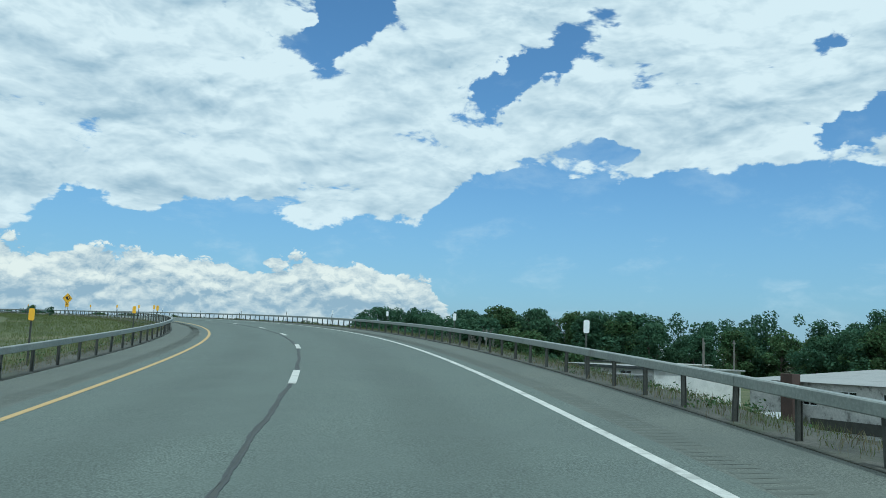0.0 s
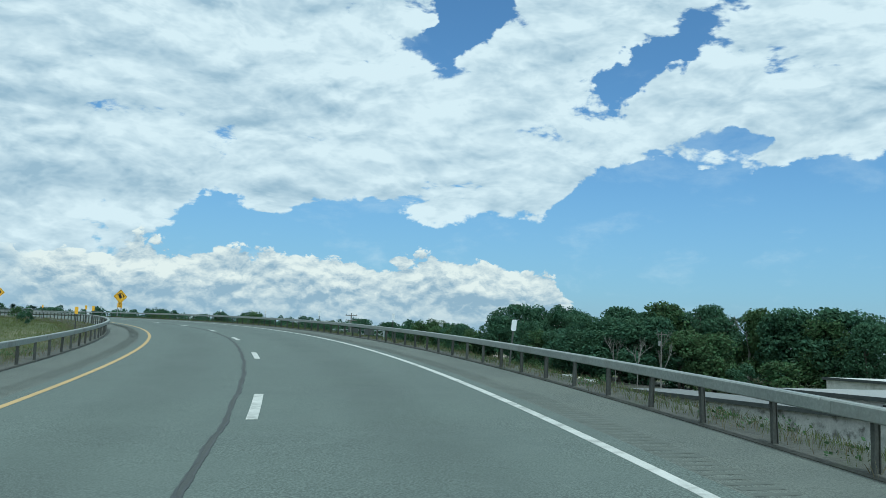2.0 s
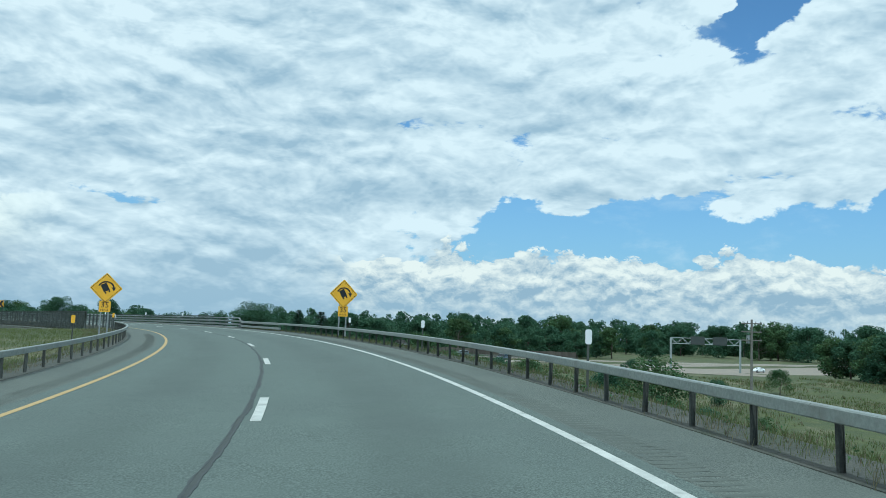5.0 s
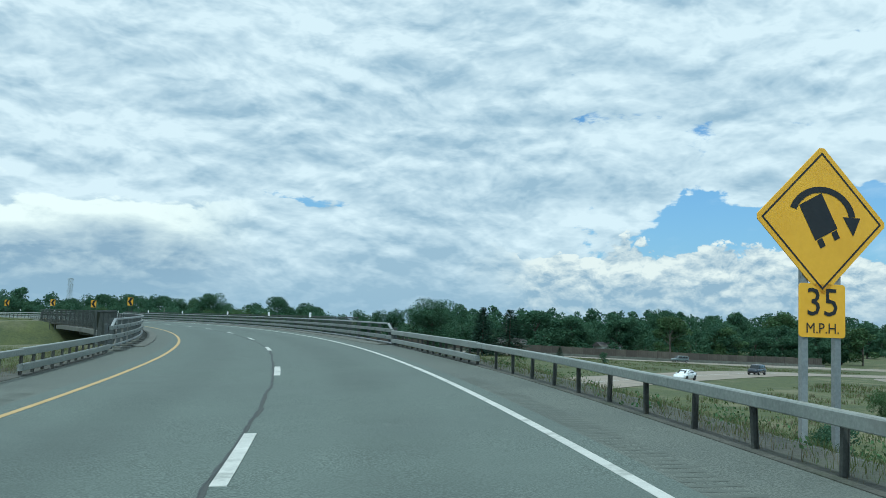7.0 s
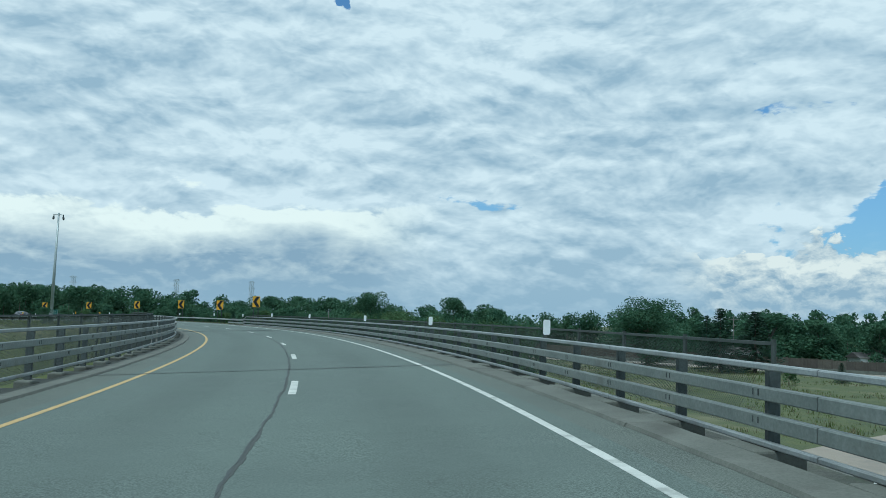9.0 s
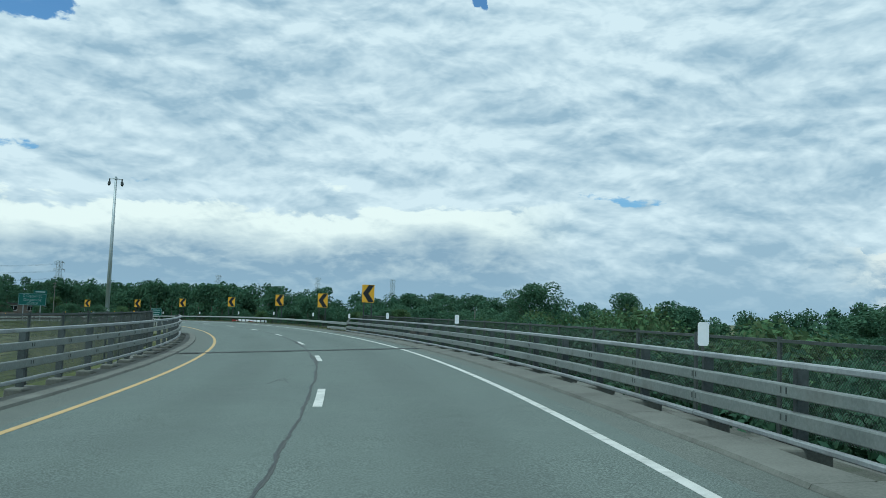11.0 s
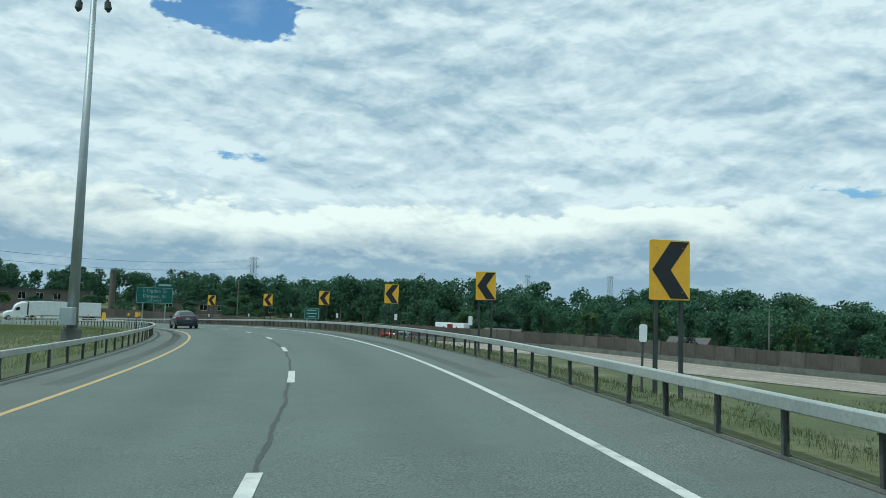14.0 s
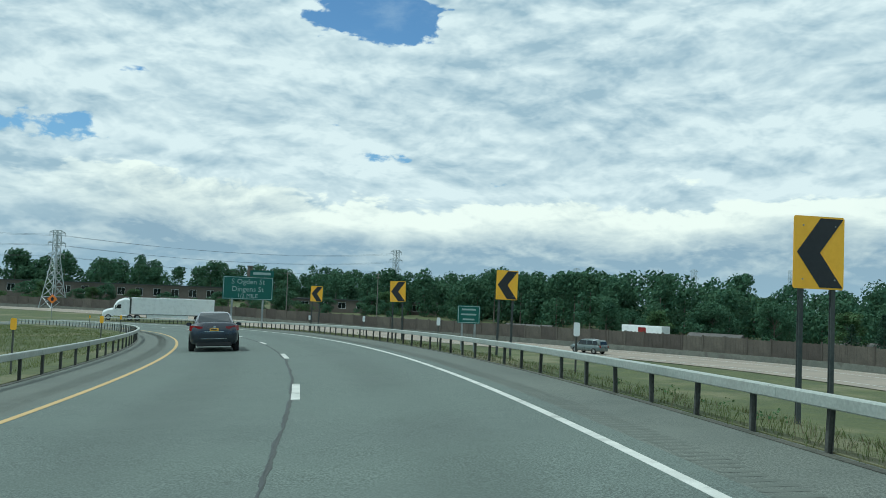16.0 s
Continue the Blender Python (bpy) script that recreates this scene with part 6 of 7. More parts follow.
def guide_sign(m, wide, high, lines, posts, tab, label):
    sign = thing("guide_sign", label, "road sign", m, "green guide signs")
    board = part("board", plate(rounded(wide, high, 0.12)), SIGN_GREEN, sign, "green board")
    border = bmesh.new()
    w, h, t = wide / 2 - 0.06, high / 2 - 0.06, 0.05
    for y0, y1, z0, z1 in ((-w, w, h - t, h), (-w, w, -h, -h + t), (-w, -w + t, -h + t, h - t), (w - t, w, -h + t, h - t)):
        border.faces.new([border.verts.new((-0.004, y, z)) for y, z in ((y0, z0), (y1, z0), (y1, z1), (y0, z1))])
    part("border", border, SIGN_LETTER, board, "white border")
    for body, size, z, length in lines:
        if body:
            text_mesh("lettering", body, size, board, SIGN_LETTER, 0, z)
        else:
            part("lettering", box(-0.006, -0.004, -length / 2, length / 2, z - size / 2, z + size / 2), SIGN_LETTER, board, "plain white bar of lettering")
    if tab:
        panel = part("exit_tab", plate(rounded(tab[0], tab[1], 0.06, high / 2 + tab[1] / 2 + 0.03)), SIGN_GREEN, sign, "small green exit tab")
        for v in panel.data.vertices:
            v.co.y -= wide / 2 - tab[0] / 2
        part("lettering", box(-0.006, -0.004, -wide / 2 + 0.3, -wide / 2 + tab[0] - 0.3, high / 2 + tab[1] * 0.35, high / 2 + tab[1] * 0.75), SIGN_LETTER, panel, "plain white bar of lettering")
    for y in posts:
        p = m @ Vector((0.1, y, 0))
        g = ground_at(p.x, p.y)
        bm = bmesh.new()
        add_box(bm, 0.016, 0.03, y - 0.09, y + 0.09, g - p.z - 0.3, high / 2 - 0.1)
        add_box(bm, 0.03, 0.16, y - 0.012, y + 0.012, g - p.z - 0.3, high / 2 - 0.1)
        add_box(bm, 0.16, 0.175, y - 0.09, y + 0.09, g - p.z - 0.3, high / 2 - 0.1)
        part("post", bm, GALVANISED, sign)
    return sign


def facing(x, y, z, ex, ey):
    """An upright board whose face looks at (ex, ey)."""
    return Matrix.Translation((x, y, z)) @ Matrix.Rotation(math.atan2(y - ey, x - ex), 4, "Z")


guide_sign(facing(164.9, 301.5, 5.55, 178, 180), 4.9, 2.3, (("S Ogden St", 0.72, 0.62, 0), ("Dingens St", 0.72, -0.12, 0), ("1/2 MILE", 0.56, -0.78, 0)), (-1.5, 1.5), (2.3, 0.62), "large green exit guide sign with white lettering")
guide_sign(facing(185.8, 288.5, 4.0, 180, 200), 1.95, 1.55, (("", 0.14, 0.42, 1.2), ("", 0.14, 0.0, 1.3), ("", 0.14, -0.42, 1.0)), (-0.55, 0.55), None, "small green guide sign on two posts")
orange = thing("road_work_sign", "orange diamond road work sign on a post", "road sign", facing(135, 330, 3.2, 178, 216))
part("board", plate([(0.62, 0), (0, 0.62), (-0.62, 0), (0, -0.62)]), surface("orange sign sheeting", (0.75, 0.20, 0.02), (0.82, 0.25, 0.03), 2.0, 12.0, 0.5, bump=0.0), orange)
part("symbol", ink([(0.12, -0.25), (0.2, 0.1), (0.0, 0.3), (-0.2, 0.1), (-0.12, -0.25)]), SIGN_BLACK, orange)
part("post", box(0.014, 0.07, -0.03, 0.03, -3.2 - 0.9 + 0.0, 0.4), GALVANISED, orange)


# ---- overhead sign gantry ----
def gantry(a, b, height):
    a, b = Vector(a), Vector(b)
    g = thing("sign_gantry", "grey lattice overhead sign gantry across the highway", "gantry")
    za = float(base_level(np.array([a.x]), np.array([a.y]))[0])
    top = za + height
    for p in (a, b):
        for o in (-0.6, 0.6):
            part("leg", tube((p.x + o, p.y, za - 0.2), (p.x + o, p.y, top), 0.16, sides=10), ALUMINIUM, g)
    d = b - a
    bm = bmesh.new()
    n = 12
    corners = [(-0.6, 0.0), (0.6, 0.0), (0.6, -1.5), (-0.6, -1.5)]
    for ox, oz in corners:
        add_tube(bm, (a.x + ox, a.y, top + oz), (b.x + ox, b.y, top + oz), 0.09, sides=6)
    for i in range(n):
        p, q = a + d * (i / n), a + d * ((i + 1) / n)
        for ox in (-0.6, 0.6):
            add_tube(bm, (p.x + ox, p.y, top - 1.5 * (i % 2)), (q.x + ox, q.y, top - 1.5 * ((i + 1) % 2)), 0.05, sides=5)
    part("truss", bm, ALUMINIUM, g)
    for f0, f1 in ((0.30, 0.50), (0.62, 0.82)):
        p, q = a + d * f0, a + d * f1
        bm = bmesh.new()
        bm.faces.new([bm.verts.new(v) for v in ((p.x - 0.8, p.y, top - 1.6), (q.x - 0.8, q.y, top - 1.6), (q.x - 0.8, q.y, top + 0.5), (p.x - 0.8, p.y, top + 0.5))])
        part("sign_panel", bm, SIGN_BACK, g, "back of a sign panel")
    return g


gantry((308, 83.0), (311.5, 66.2), 8.3)


# ---- power pylons and poles ----
def pylon(x, y, top, turn, wide=1.0):
    g = float(base_level(np.array([float(x)]), np.array([float(y)]))[0])
    h = top - g
    ob = thing("pylon", "grey steel lattice power pylon", "pylon", Matrix.Translation((x, y, g)) @ Matrix.Rotation(radians(turn), 4, "Z"), "power pylons")
    bm = bmesh.new()

    def half(z):
        return wide * (0.16 * h * 0.5 * max(0.0, 1 - z / (0.62 * h)) ** 1.1 + 0.034 * h)
    levels = [0, 0.14, 0.27, 0.38, 0.48, 0.56, 0.64, 0.72, 0.80, 0.88, 0.96]
    for a, b in zip(levels, levels[1:]):
        za, zb = a * h, b * h
        ra, rb = half(za), half(zb)
        for sx, sy in ((1, 1), (1, -1), (-1, -1), (-1, 1)):
            add_tube(bm, (sx * ra, sy * ra, za), (sx * rb, sy * rb, zb), 0.11, sides=4)
            tx, ty = (-sx, sy) if sx == sy else (sx, -sy)
            add_tube(bm, (sx * ra, sy * ra, za), (tx * rb, ty * rb, zb), 0.06, sides=4)
            add_tube(bm, (tx * ra, ty * ra, za), (sx * rb, sy * rb, zb), 0.06, sides=4)
            add_tube(bm, (sx * rb, sy * rb, zb), (tx * rb, ty * rb, zb), 0.05, sides=4)
    part("tower", bm, ALUMINIUM, ob, "lattice tower")
    for z, w in ((0.66, 0.115), (0.80, 0.125), (0.93, 0.11)):
        arm = bmesh.new()
        for sy in (-1, 1):
            add_tube(arm, (0, half(z * h) * sy, z * h), (0, sy * w * h, z * h + 0.1), 0.12, 0.07, sides=4)
            add_tube(arm, (0, half(z * h) * sy, (z + 0.035) * h), (0, sy * w * h, z * h + 0.15), 0.08, sides=4)
            add_tube(arm, (0, sy * w * h, z * h + 0.1), (0, sy * w * h, z * h - 0.9), 0.07, sides=5)
        part("cross_arm", arm, ALUMINIUM, ob)
    return ob


PYLONS = ((99.6, 422.0, 18.6, 150), (181.6, 542.7, 24.0, 130), (305.0, 772.0, 29.5, 120), (378.0, 751.0, 31.0, 120), (432.0, 728.0, 32.0, 120), (20.0, 330.0, 17.0, 150))
for row in PYLONS[:5]:
    pylon(*row, wide=1.0)


def cable(a, b, sag, r=0.03):
    a, b = Vector(a), Vector(b)
    n = 14
    pts = [a.lerp(b, i / n) - Vector((0, 0, sag * 4 * (i / n) * (1 - i / n))) for i in range(n + 1)]
    side = (b - a).cross(Vector((0, 0, 1))).normalized() * r
    up = Vector((0, 0, r))
    return loft([[p + side, p + up, p - side, p - up] for p in pts])


lines = thing("power_cables", "dark overhead power cables between the pylons", "cable")
for z in (0.63, 0.77, 0.90):
    for k in (-1, 1):
        ax, ay, at_, _ = PYLONS[0]
        bx, by, bt, _ = PYLONS[1]
        cx, cy, ct, _ = PYLONS[5]
        part("cable", cable((ax + 1.2 * k, ay + 1.8 * k, at_ * z), (bx + 1.2 * k, by + 1.8 * k, bt * z), 2.5, 0.022), SIGN_BACK, lines)
        part("cable", cable((ax + 1.2 * k, ay + 1.8 * k, at_ * z), (cx + 1.2 * k - 160, cy + 1.8 * k, ct * z), 2.0, 0.022), SIGN_BACK, lines)


def utility_pole(x, y, top, turn, arms=1, drum=False, name_label="brown wooden utility pole"):
    g = ground_at(x, y)
    p = thing("utility_pole", name_label, "utility pole", Matrix.Translation((x, y, g)) @ Matrix.Rotation(radians(turn), 4, "Z"), "utility poles")
    h = top - g
    part("shaft", tube((0, 0, -0.5), (0, 0, h), 0.16, 0.11, 9), DEAD_WOOD, p)
    for i in range(arms):
        arm = part("cross_arm", box(-0.06, 0.06, -1.1, 1.1, h - 0.5 - 0.9 * i, h - 0.38 - 0.9 * i), DEAD_WOOD, p)
        for y0 in (-0.95, -0.45, 0.45, 0.95):
            part("insulator", tube((0, y0, h - 0.38 - 0.9 * i), (0, y0, h - 0.2 - 0.9 * i), 0.05, 0.03, 6), SIGN_BACK, arm)
    if drum:
        part("transformer", tube((0.3, 0.2, h - 2.6), (0.3, 0.2, h - 1.7), 0.26, sides=12), GALVANISED, p, "grey transformer drum")
    return p


utility_pole(181.1, 44.0, 7.6, 30, 3, True)
utility_pole(193.8, -13.2, 6.4, 20, 1, True)
utility_pole(123.4, -43.8, 4.4, 60, 0)
utility_pole(121.9, -48.2, 4.2, 60, 1)
utility_pole(205.0, -69.7, 5.6, 60, 1)
utility_pole(150.0, 460.0, 11.0, 30, 1)
utility_pole(176.0, 452.0, 11.5, 30, 2)
utility_pole(262.0, 300.0, 7.0, 30, 0)
utility_pole(318.0, 205.0, 9.0, 30, 1)


# ---- buildings ----
def low_building(a, b, depth, base, top, windows, label, roof_over=0.4, wall=WHITE_WALL, roof=ROOF_PALE, cats="building", gable=0.0):
    """A flat-roofed block: a to b is the front wall, with the house behind it, on the right of that line."""
    a, b = Vector(a), Vector(b)
    d = b - a
    length = d.length
    m = Matrix.Translation((a.x, a.y, base)) @ Matrix.Rotation(math.atan2(d.y, d.x), 4, "Z")
    ob = thing("building", label, cats, m)
    h = top - base
    t = 0.25
    body = bmesh.new()
    add_box(body, 0, length, -depth, -depth + t, -0.6, h - 0.2)
    add_box(body, 0, t, -depth + t, -t, -0.6, h - 0.2)
    add_box(body, length - t, length, -depth + t, -t, -0.6, h - 0.2)
    xs = sorted(windows)
    x = 0.0
    for w0, w1, z0, z1 in xs:
        if w0 > x:
            add_box(body, x, w0, -t, 0, -0.6, h - 0.2)
        add_box(body, w0, w1, -t, 0, -0.6, z0)
        add_box(body, w0, w1, -t, 0, z1, h - 0.2)
        x = w1
    add_box(body, x, length, -t, 0, -0.6, h - 0.2)
    part("wall", body, wall, ob)
    if gable:
        bm = bmesh.new()
        o = roof_over
        v = [bm.verts.new(p) for p in ((-o, o, h - 0.2), (length + o, o, h - 0.2), (length + o, -depth - o, h - 0.2), (-o, -depth - o, h - 0.2), (-o, -depth / 2, h - 0.2 + gable), (length + o, -depth / 2, h - 0.2 + gable))]
        for f in ((0, 1, 5, 4), (2, 3, 4, 5), (0, 4, 3), (1, 2, 5), (0, 3, 2, 1)):
            bm.faces.new([v[i] for i in f])
        part("roof", bm, roof, ob)
    else:
        bm = box(-roof_over, length + roof_over, -depth - roof_over, roof_over, h - 0.2, h, 0.03)
        part("roof", bm, roof, ob, "flat pale roof")
        part("roof_edge", box(-roof_over - 0.02, length + roof_over + 0.02, roof_over, roof_over + 0.04, h - 0.32, h + 0.03), SIGN_BACK, ob)
    for w0, w1, z0, z1 in xs:
        frame_bm = bmesh.new()
        for x0, x1, y0, y1 in ((w0, w1, z0, z0 + 0.08), (w0, w1, z1 - 0.08, z1), (w0, w0 + 0.07, z0 + 0.08, z1 - 0.08), (w1 - 0.07, w1, z0 + 0.08, z1 - 0.08), ((w0 + w1) / 2 - 0.03, (w0 + w1) / 2 + 0.03, z0 + 0.08, z1 - 0.08)):
            add_box(frame_bm, x0, x1, -0.16, -0.06, y0, y1)
        win = part("window", frame_bm, SIGN_WHITE, ob)
        part("pane", box(w0 + 0.04, w1 - 0.04, -0.13, -0.11, z0 + 0.04, z1 - 0.04), DARK_GLASS, win)
    return ob


def row_of(n, first, step, wide, z0, z1):
    return [(first + i * step, first + i * step + wide, z0, z1) for i in range(n)]


WHITE_BOARDS = surface("weathered white boards", (0.36, 0.37, 0.35), (0.58, 0.58, 0.55), 1.1, 6.0, 0.9, bump=0.3, stain=(0.12, 0.12, 0.11), stain_scale=0.9, stain_amount=0.9)
ROOF_MID = surface("weathered pale roof felt", (0.24, 0.25, 0.24), (0.36, 0.365, 0.35), 0.3, 6.0, 0.9, bump=0.2, stain=(0.17, 0.17, 0.16), stain_scale=0.3)
ROOF_GREY = surface("worn grey roof felt", (0.13, 0.14, 0.135), (0.22, 0.225, 0.215), 0.3, 6.0, 0.9, bump=0.2, stain=(0.09, 0.09, 0.085), stain_scale=0.3)
low_building((84, -20.8), (117, -1.5), 6.0, -5.1, -0.95, row_of(6, 4, 6.4, 0.9, 0.9, 1.9), "long low white painted board building with stained wall", 0.4, WHITE_BOARDS, ROOF_GREY)
low_building((88, -27), (112, -14.5), 14.0, -5.1, -0.1, row_of(2, 4, 9, 2.2, 3.0, 4.5), "white flat-roofed workshop with grey roof", 0.4, WHITE_WALL, ROOF_MID)
front = low_building((46, -46), (74, -33), 38.0, -5.1, -0.5, row_of(5, 6, 4.2, 1.7, 2.3, 3.8), "low building with a pale shallow roof and a row of windows", 0.4, WHITE_BOARDS, ROOF_MID, "building", 1.35)
part("chimney", box(24.2, 25.6, 0.46, 1.5, -0.3, 5.1, 0.03), surface("dark red brick", (0.055, 0.038, 0.032), (0.095, 0.062, 0.050), 1.0, 12.0, 0.9, bump=0.4), front, "red brick chimney block")
part("lower_panel", box(5.0, 23.5, 0.01, 0.06, 0.2, 1.2), POST_STEEL, front, "dark brown lower wall panels")
low_building((128, -38), (150, -30), 10.0, -5.1, 0.2, row_of(2, 3, 6, 1.5, 2.5, 4.0), "white shed with a shallow pale roof")


def flatbed(x, y, turn, label):
    t = thing("flatbed_trailer", label, "trailer", on_ground(x, y, turn, 0.06), "trailers in the yard")
    part("deck", box(-4.5, 4.5, -1.2, 1.2, 1.0, 1.2, 0.02), SIGN_BACK, t)
    for y0 in (-0.5, 0.5):
        part("beam", box(-4.3, 4.3, y0 - 0.08, y0 + 0.08, 0.7, 1.0), SIGN_BACK, t)
    part("headboard", box(4.35, 4.5, -1.2, 1.2, 1.2, 2.2), CAR_WHITE, t)
    for x0 in (-3.4, -2.2):
        for y0 in (-0.95, 0.95):
            wheel(t, x0, y0, 0.48, 0.3, 5)
    part("prop_leg", box(2.6, 2.8, -0.6, 0.6, 0.0, 0.8), SIGN_BACK, t)
    return t


flatbed(72, -23, 205, "dark empty flatbed trailer in the yard")
flatbed(62, -27, 200, "dark empty flatbed trailer in the yard")
flatbed(79, -27, 230, "dark empty flatbed trailer in the yard")
skip = thing("skip_container", "dark open steel container in the yard", "container", on_ground(57, -25, 25))
bm = box(-2.6, 2.6, -1.1, 1.1, 0.0, 0.15)
for x0, x1, y0, y1 in ((-2.6, 2.6, -1.1, -1.02), (-2.6, 2.6, 1.02, 1.1), (-2.6, -2.52, -1.02, 1.02), (2.52, 2.6, -1.02, 1.02)):
    add_box(bm, x0, x1, y0, y1, 0.15, 1.6)
part("body", bm, SIGN_BACK, skip)
part("rim", box(-2.66, 2.66, -1.16, -1.0, 1.5, 1.64), GALVANISED, skip)
HOUSE_WALL = surface("white clapboard", (0.60, 0.61, 0.60), (0.72, 0.72, 0.70), 1.0, 10.0, 0.8, bump=0.1)
TAN_WALL = surface("tan stucco", (0.36, 0.29, 0.18), (0.48, 0.40, 0.26), 1.0, 10.0, 0.9, bump=0.1)
SHINGLE = surface("grey brown shingles", (0.070, 0.066, 0.062), (0.125, 0.118, 0.11), 1.0, 10.0, 0.9, bump=0.3)
BRICKY = surface("dull brown brickwork", (0.088, 0.076, 0.063), (0.135, 0.118, 0.10), 0.6, 9.0, 0.9, bump=0.2)
for a, b, top, wall in (((236, 347), (230, 352), 1.1, HOUSE_WALL), ((252, 333), (247, 338), 1.0, TAN_WALL), ((264, 320), (259, 325), 1.3, HOUSE_WALL), ((210, 368), (203, 373), 0.9, TAN_WALL), ((326, 205), (320, 210), 1.8, HOUSE_WALL), ((352, 188), (346, 192), 1.6, HOUSE_WALL), ((297, 264), (292, 270), 1.6, HOUSE_WALL), ((128, 440), (121, 441), 2.4, HOUSE_WALL)):
    low_building(b, a, 6.0, -1.9, top - 0.9, row_of(2, 1.4, 3.0, 1.1, 0.9, 1.9), "small house with a shingled gable roof behind the fence", 0.35, wall, SHINGLE, "house", 1.3)
low_building((120, 526), (40, 520), 14.0, -1.0, 6.0, row_of(12, 4, 6.2, 2.6, 3.0, 5.6), "long dull brown brick factory building", 0.2, BRICKY, SHINGLE)
low_building((200, 496), (140, 500), 14.0, -1.0, 3.4, row_of(8, 4, 6.2, 2.6, 1.4, 3.4), "long dull brown brick factory building", 0.2, BRICKY, SHINGLE)
stack = thing("chimney_stack", "tall dark brick chimney stack", "chimney", Matrix.Translation((125.8, 542.4, -1)))
part("shaft", tube((0, 0, 0), (0, 0, 15.6), 1.3, 0.95, 14), BRICKY, stack)
part("collar", tube((0, 0, 15.2), (0, 0, 15.7), 1.15, 1.15, 14), BRICKY, stack)
tower = thing("office_tower", "distant grey stepped office tower", "building", Matrix.Translation((-205, 990, -1)))
part("lower_block", box(-7, 7, -7, 7, 0, 44, 0.5), BRICKY, tower)
part("upper_block", box(-5, 5, -5, 5, 44, 54, 0.5), BRICKY, tower)
bus = thing("box_trailer", "white parked box trailer with a red patch", "trailer", on_ground(221.5, 353.0, 128))
part("box", box(-3.9, 3.9, -1.2, 1.2, 1.0, 3.0, 0.06), CAR_WHITE, bus)
part("red_patch", box(-0.9, 0.6, 1.2, 1.206, 1.4, 2.7), CAR_RED, bus)
for x in (-3.0, 3.0):
    for y in (-0.9, 0.9):
        wheel(bus, x, y, 0.45, 0.3, 5)


# ---- weeds by the rails ----
def verge_height(s, w):
    """The height of the soil beside the ramp: level dirt by the posts, then the falling bank."""
    drop = 0.12 + max(0.0, abs(w) - 6.7) * (0.48 if w > 0 else 0.035)
    bank = at(s, 6.6 if w > 0 else -6.6).z - drop
    out = abs(w) - abs(rail_w(1 if w > 0 else -1, s))
    level = at(s, w, 0.0 if out < 0.9 else (-0.38 * (out - 0.9) if out < 1.4 else -9.0)).z
    return max(bank, level)


def weeds(s0, s1, w0, w1, count, high, material, label, seed):
    rng = random.Random(seed)
    verts, faces = [], []
    for _ in range(count):
        s, w = rng.uniform(s0, s1), rng.uniform(w0, w1)
        if GAP[0] - 18 < s < GAP[1] + 20:
            continue
        p = at(s, w)
        base = Vector((p.x, p.y, verge_height(s, w) - 0.02))
        for _ in range(6):
            a = rng.uniform(0, 6.28)
            q = base + Vector((rng.uniform(-0.15, 0.15), rng.uniform(-0.15, 0.15), 0))
            h = high * rng.uniform(0.4, 1.15)
            side = Vector((math.cos(a), math.sin(a), 0)) * rng.uniform(0.002, 0.005)
            lean = Vector((rng.gauss(0, 0.22), rng.gauss(0, 0.22), 0)) * h
            i = len(verts)
            verts.extend((q - side, q + side, q + lean * 0.5 + side * 0.7 + Vector((0, 0, h * 0.6)), q + lean + Vector((0, 0, h))))
            faces.append((i, i + 1, i + 2, i + 3))
    ob = new("weeds", mesh_of("weeds", verts, faces, material))
    return tagged(ob, label, "weeds", kind="stuff")


weeds(S0, 175, 5.7, 10.5, 26000, 0.15, BLADES, "rough green weeds along the guard rail", 1)
weeds(S0, 175, 5.6, 8.5, 7000, 0.17, STRAW, "dry straw coloured weeds along the guard rail", 2)
weeds(70, 175, 7.0, 12.0, 16000, 0.30, BLADES, "tall green weeds on the bank", 3)
weeds(262, 440, 5.7, 12.0, 30000, 0.16, BLADES, "mown grass along the guard rail", 4)
weeds(262, 440, 5.7, 10.0, 6000, 0.17, STRAW, "dry grass along the guard rail", 5)
weeds(S0, 175, -16.0, -6.0, 18000, 0.20, INFIELD, "infield grass behind the inner guard rail", 6)
weeds(S0, 175, -8.0, -5.8, 5000, 0.16, STRAW, "dry grass under the inner guard rail", 7)
weeds(262, 440, -18.0, -6.4, 18000, 0.18, INFIELD, "infield grass behind the inner guard rail", 8)


def herb_clumps(s0, s1, w0, w1, count, size, material, label, seed):
    """Low leafy weeds: small ragged clumps of leaves close to the ground."""
    rng = random.Random(seed)
    centres = []
    for _ in range(count):
        s, w = rng.uniform(s0, s1), rng.uniform(w0, w1)
        if GAP[0] - 18 < s < GAP[1] + 24 or math.sin(s * 0.9) * math.sin(s * 0.37 + 1.0) < -0.25:
            continue
        p = at(s, w)
        z = verge_height(s, w)
        for _ in range(rng.randint(2, 4)):
            r = size * rng.uniform(0.5, 1.2)
            centres.append(((p.x + rng.uniform(-0.2, 0.2), p.y + rng.uniform(-0.2, 0.2), z + r * rng.uniform(0.2, 1.0)), r))
    v, f = leaf_cloud(rng, centres, 520, 0.030)
    return tagged(new("weeds", mesh_of("weeds", v, f, material)), label, "weeds", kind="stuff")


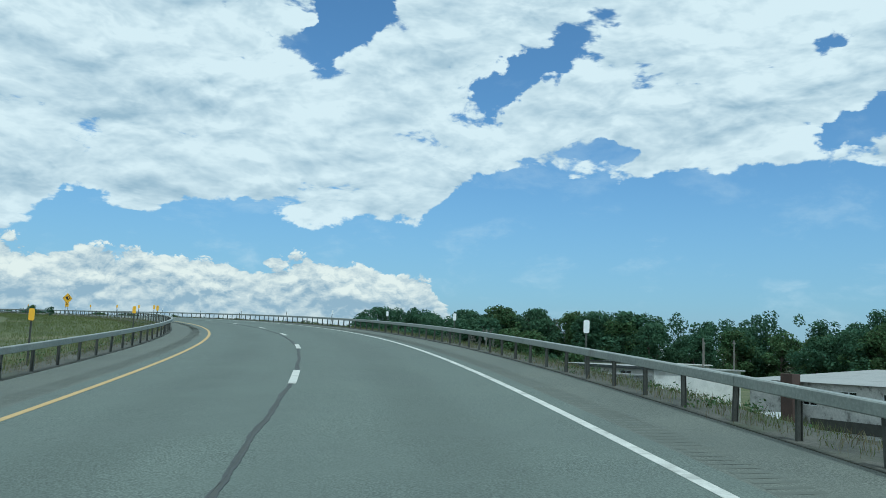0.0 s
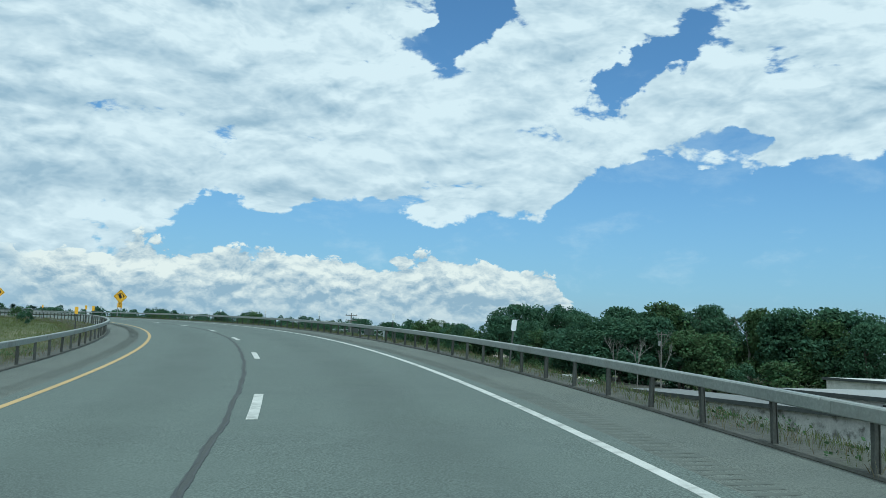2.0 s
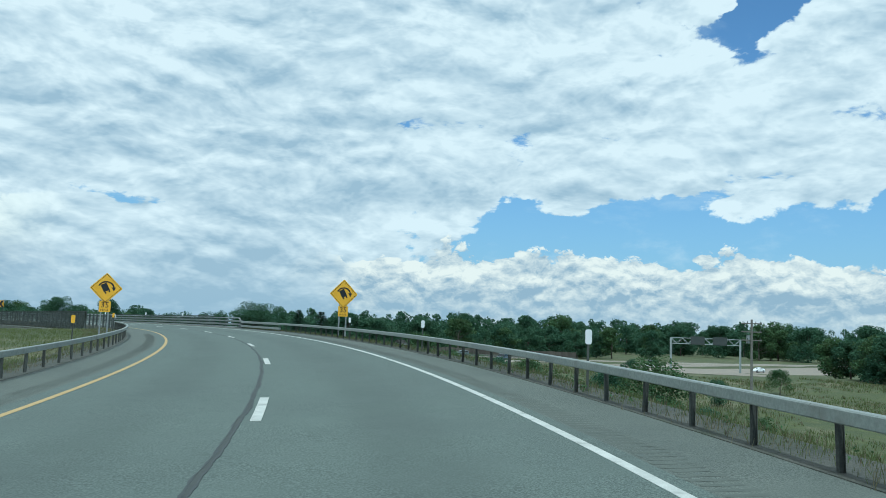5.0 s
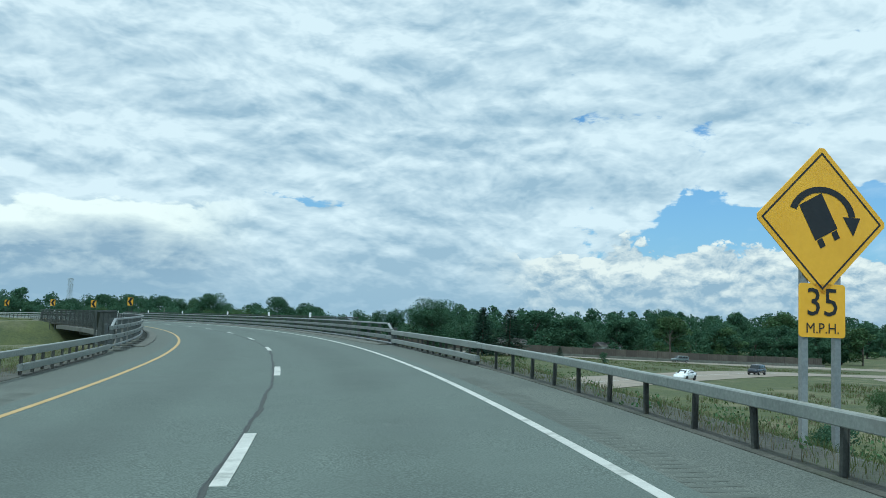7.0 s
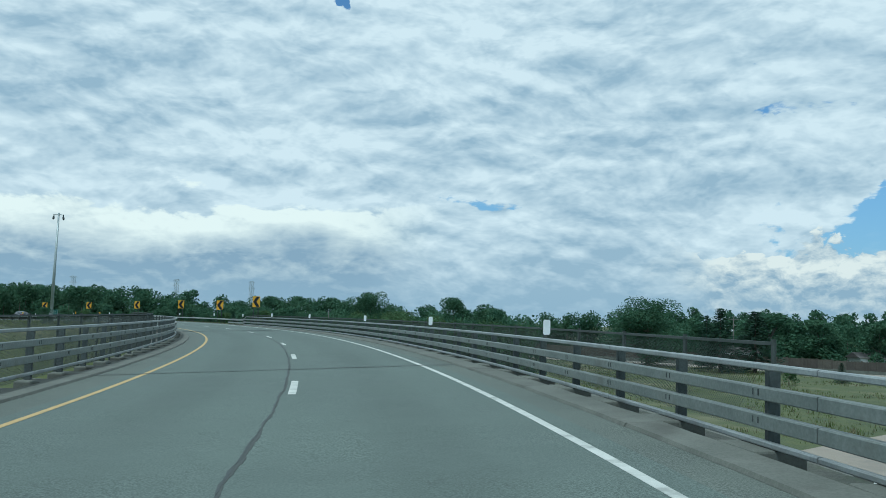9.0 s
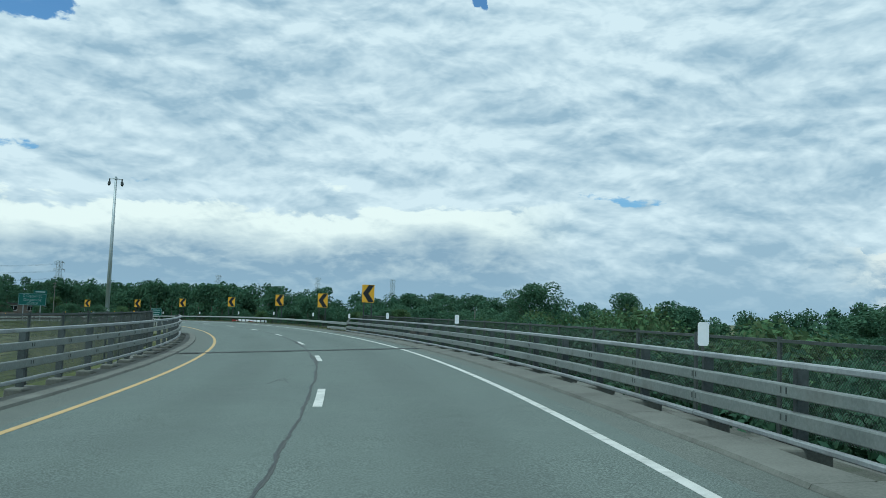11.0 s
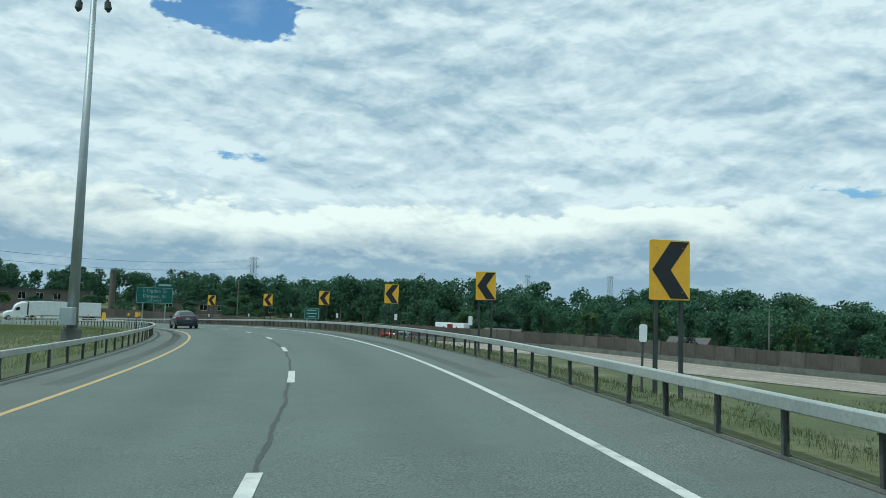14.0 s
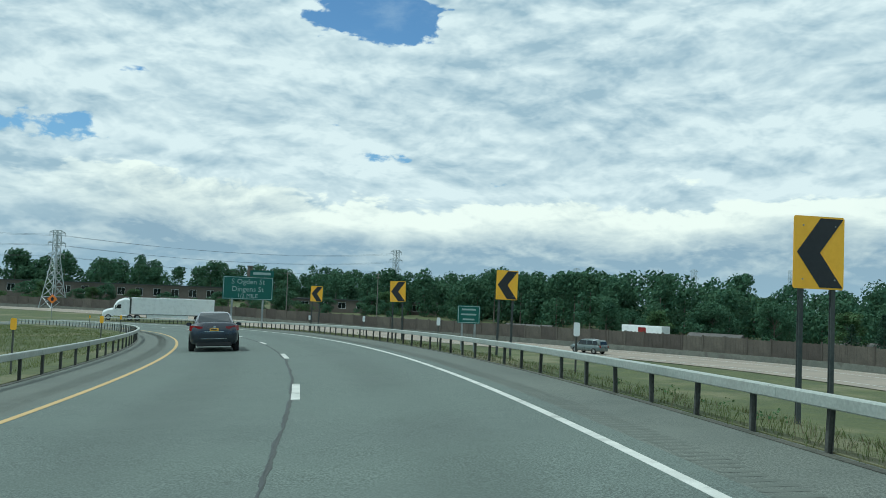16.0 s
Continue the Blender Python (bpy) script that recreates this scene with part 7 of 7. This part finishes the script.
herb_clumps(S0, 165, 5.75, 8.0, 900, 0.11, LEAF_PALE, "low leafy green weeds beside the guard rail", 41)
herb_clumps(60, 165, 7.0, 11.0, 420, 0.28, LEAF_PALE, "tall leafy weeds on the outer bank", 42)
herb_clumps(275, 380, 6.3, 9.0, 260, 0.13, LEAF_PALE, "low leafy green weeds beside the guard rail", 43)
herb_clumps(S0, 60, -8.0, -6.2, 220, 0.13, LEAF_PALE, "low leafy green weeds beside the inner guard rail", 44)
# bare verge under the rails
for s0, s1, w0, w1 in ((S0, 168, 6.3, 7.6), (268, 440, 6.3, 7.3), (S0, 164, -7.2, -6.1), (268, 440, -7.0, -6.1)):
    drop = 0.48 if w0 > 0 else -0.035
    if s0 > 200:
        continue
    if w0 > 0:
        outline = [(w0, -0.09), (6.75, -0.10), (w1, -0.10 - (w1 - 6.75) * 0.5)]
    else:
        outline = [(w0, -0.10), (-6.5, -0.09), (w1, -0.08)]
    tagged(part("verge", swept(s0, s1, outline, 2.0, closed=False), DIRT, None), "narrow gravelly dirt verge under the rail", "verge", kind="structure")
# dirt that has crept over the pavement's edge, up to the posts
for s0, s1, side in ((S0, 167, 1), (270, 440, 1), (S0, 163, -1), (270, 440, -1)):
    far = 0.9 if s0 < 200 else 0.16
    tagged(part("dirt_edge", along(s0, s1, [(0.04, 0.006), (0.10, 0.02), (far, 0.0), (far + 0.5, -0.19), (far + 0.5, -0.3), (0.04, -0.2)], side, 1.0), DIRT, None), "dark dirt and litter along the pavement edge", "verge", kind="structure")
    if s0 > 200:
        tagged(part("verge", along(s0, s1, [(far + 0.05, 0.012), (0.9, 0.008), (1.7, -0.16), (1.7, -0.4), (far + 0.05, -0.4)], side, 2.0), GRASS, None), "grassy verge behind the guard rail", "verge", kind="structure")


# ---- a fallen cone under the rail ----
def fallen_cone(s, w, turn):
    cone = thing("traffic_cone", "tall red and white traffic cone lying on its side", "traffic cone", stand(s, w, 0.02, turn) @ Matrix.Scale(0.78, 4))
    tilt = pose(0, 0, 0.16, 0, 86)
    orange = surface("faded red cone rubber", (0.36, 0.035, 0.022), (0.48, 0.06, 0.035), 4.0, 30.0, 0.7, bump=0.1, stain=(0.22, 0.03, 0.02), stain_scale=5.0)
    for a, b, ra, rb, mat, name in ((0.0, 0.52, 0.165, 0.10, orange, "body"), (0.52, 0.66, 0.10, 0.082, SIGN_WHITE, "upper_band"), (0.66, 0.76, 0.082, 0.066, orange, "body"), (0.76, 0.88, 0.066, 0.05, SIGN_WHITE, "tip_band"), (0.88, 0.98, 0.05, 0.035, orange, "tip")):
        bm = tube((0, 0, a), (0, 0, b), ra, rb, 18)
        bm.transform(tilt)
        part(name, bm, mat, cone, smooth=False)
    bm = box(-0.19, 0.19, -0.19, 0.19, -0.03, 0.0, 0.01)
    bm.transform(tilt)
    part("base", bm, orange, cone, "worn base")
    return cone


fallen_cone(310.6, 5.62, -112)


# ---- rough herbage on the low fields ----
def field_weeds(x0, x1, y0, y1, count, high, material, label, seed):
    rng = random.Random(seed)
    xs = np.array([rng.uniform(x0, x1) for _ in range(count)])
    ys = np.array([rng.uniform(y0, y1) for _ in range(count)])
    clump = np.sin(xs * 0.19 + 1.3) * np.sin(ys * 0.23) + 0.6 * np.sin(xs * 0.53) * np.sin(ys * 0.61 + 2.0)
    zs = ground_height(xs, ys)
    s, w, _ = nearest(xs, ys)
    verts, faces = [], []
    for x, y, z, c, off, along_s in zip(xs, ys, zs, clump, w, s):
        if c < -0.25 or off < 8.0 or (GAP[0] - 6 < along_s < GAP[1] + 6 and off < 10.0) or near_road(x, y):
            continue
        for _ in range(4):
            a = rng.uniform(0, 6.28)
            q = Vector((x + rng.uniform(-0.3, 0.3), y + rng.uniform(-0.3, 0.3), z - 0.03))
            h = high * rng.uniform(0.4, 1.2) * (0.7 + 0.5 * max(0.0, c))
            side = Vector((math.cos(a), math.sin(a), 0)) * rng.uniform(0.015, 0.045)
            lean = Vector((rng.gauss(0, 0.25), rng.gauss(0, 0.25), 0)) * h
            i = len(verts)
            verts.extend((q - side, q + side, q + lean * 0.5 + side * 0.8 + Vector((0, 0, h * 0.6)), q + lean + Vector((0, 0, h))))
            faces.append((i, i + 1, i + 2, i + 3))
    return tagged(new("weeds", mesh_of("weeds", verts, faces, material)), label, "weeds", kind="stuff")


PAVED = [(beside(FENCE_LINE, 10.5), 8.5), ([(40, 80), (100, 94), (152, 103), (221, 111), (300, 108), (380, 88)], 8.0), ([(240, 62), (300, 84), (360, 60), (450, 20)], 17.0), ([(40, -30), (100, -14), (150, -4), (195, -6), (230, -4)], 18.0)]


def near_road(x, y):
    p = Vector((x, y))
    for line, half in PAVED:
        for a, b in zip(line, line[1:]):
            a, b = Vector(a), Vector(b)
            d = b - a
            t = min(1.0, max(0.0, (p - a).dot(d) / d.length_squared))
            if (a + d * t - p).length < half:
                return True
    return False


field_weeds(105, 245, 8, 92, 15000, 0.55, BLADES, "tall rough green weeds on the low field", 31)
field_weeds(105, 245, 8, 92, 6000, 0.6, STRAW, "dry straw coloured weeds on the low field", 32)
field_weeds(170, 340, 112, 240, 17000, 0.4, BLADES, "rough grass beside the highway", 33)
field_weeds(170, 340, 112, 240, 6000, 0.42, STRAW, "dry grass beside the highway", 34)
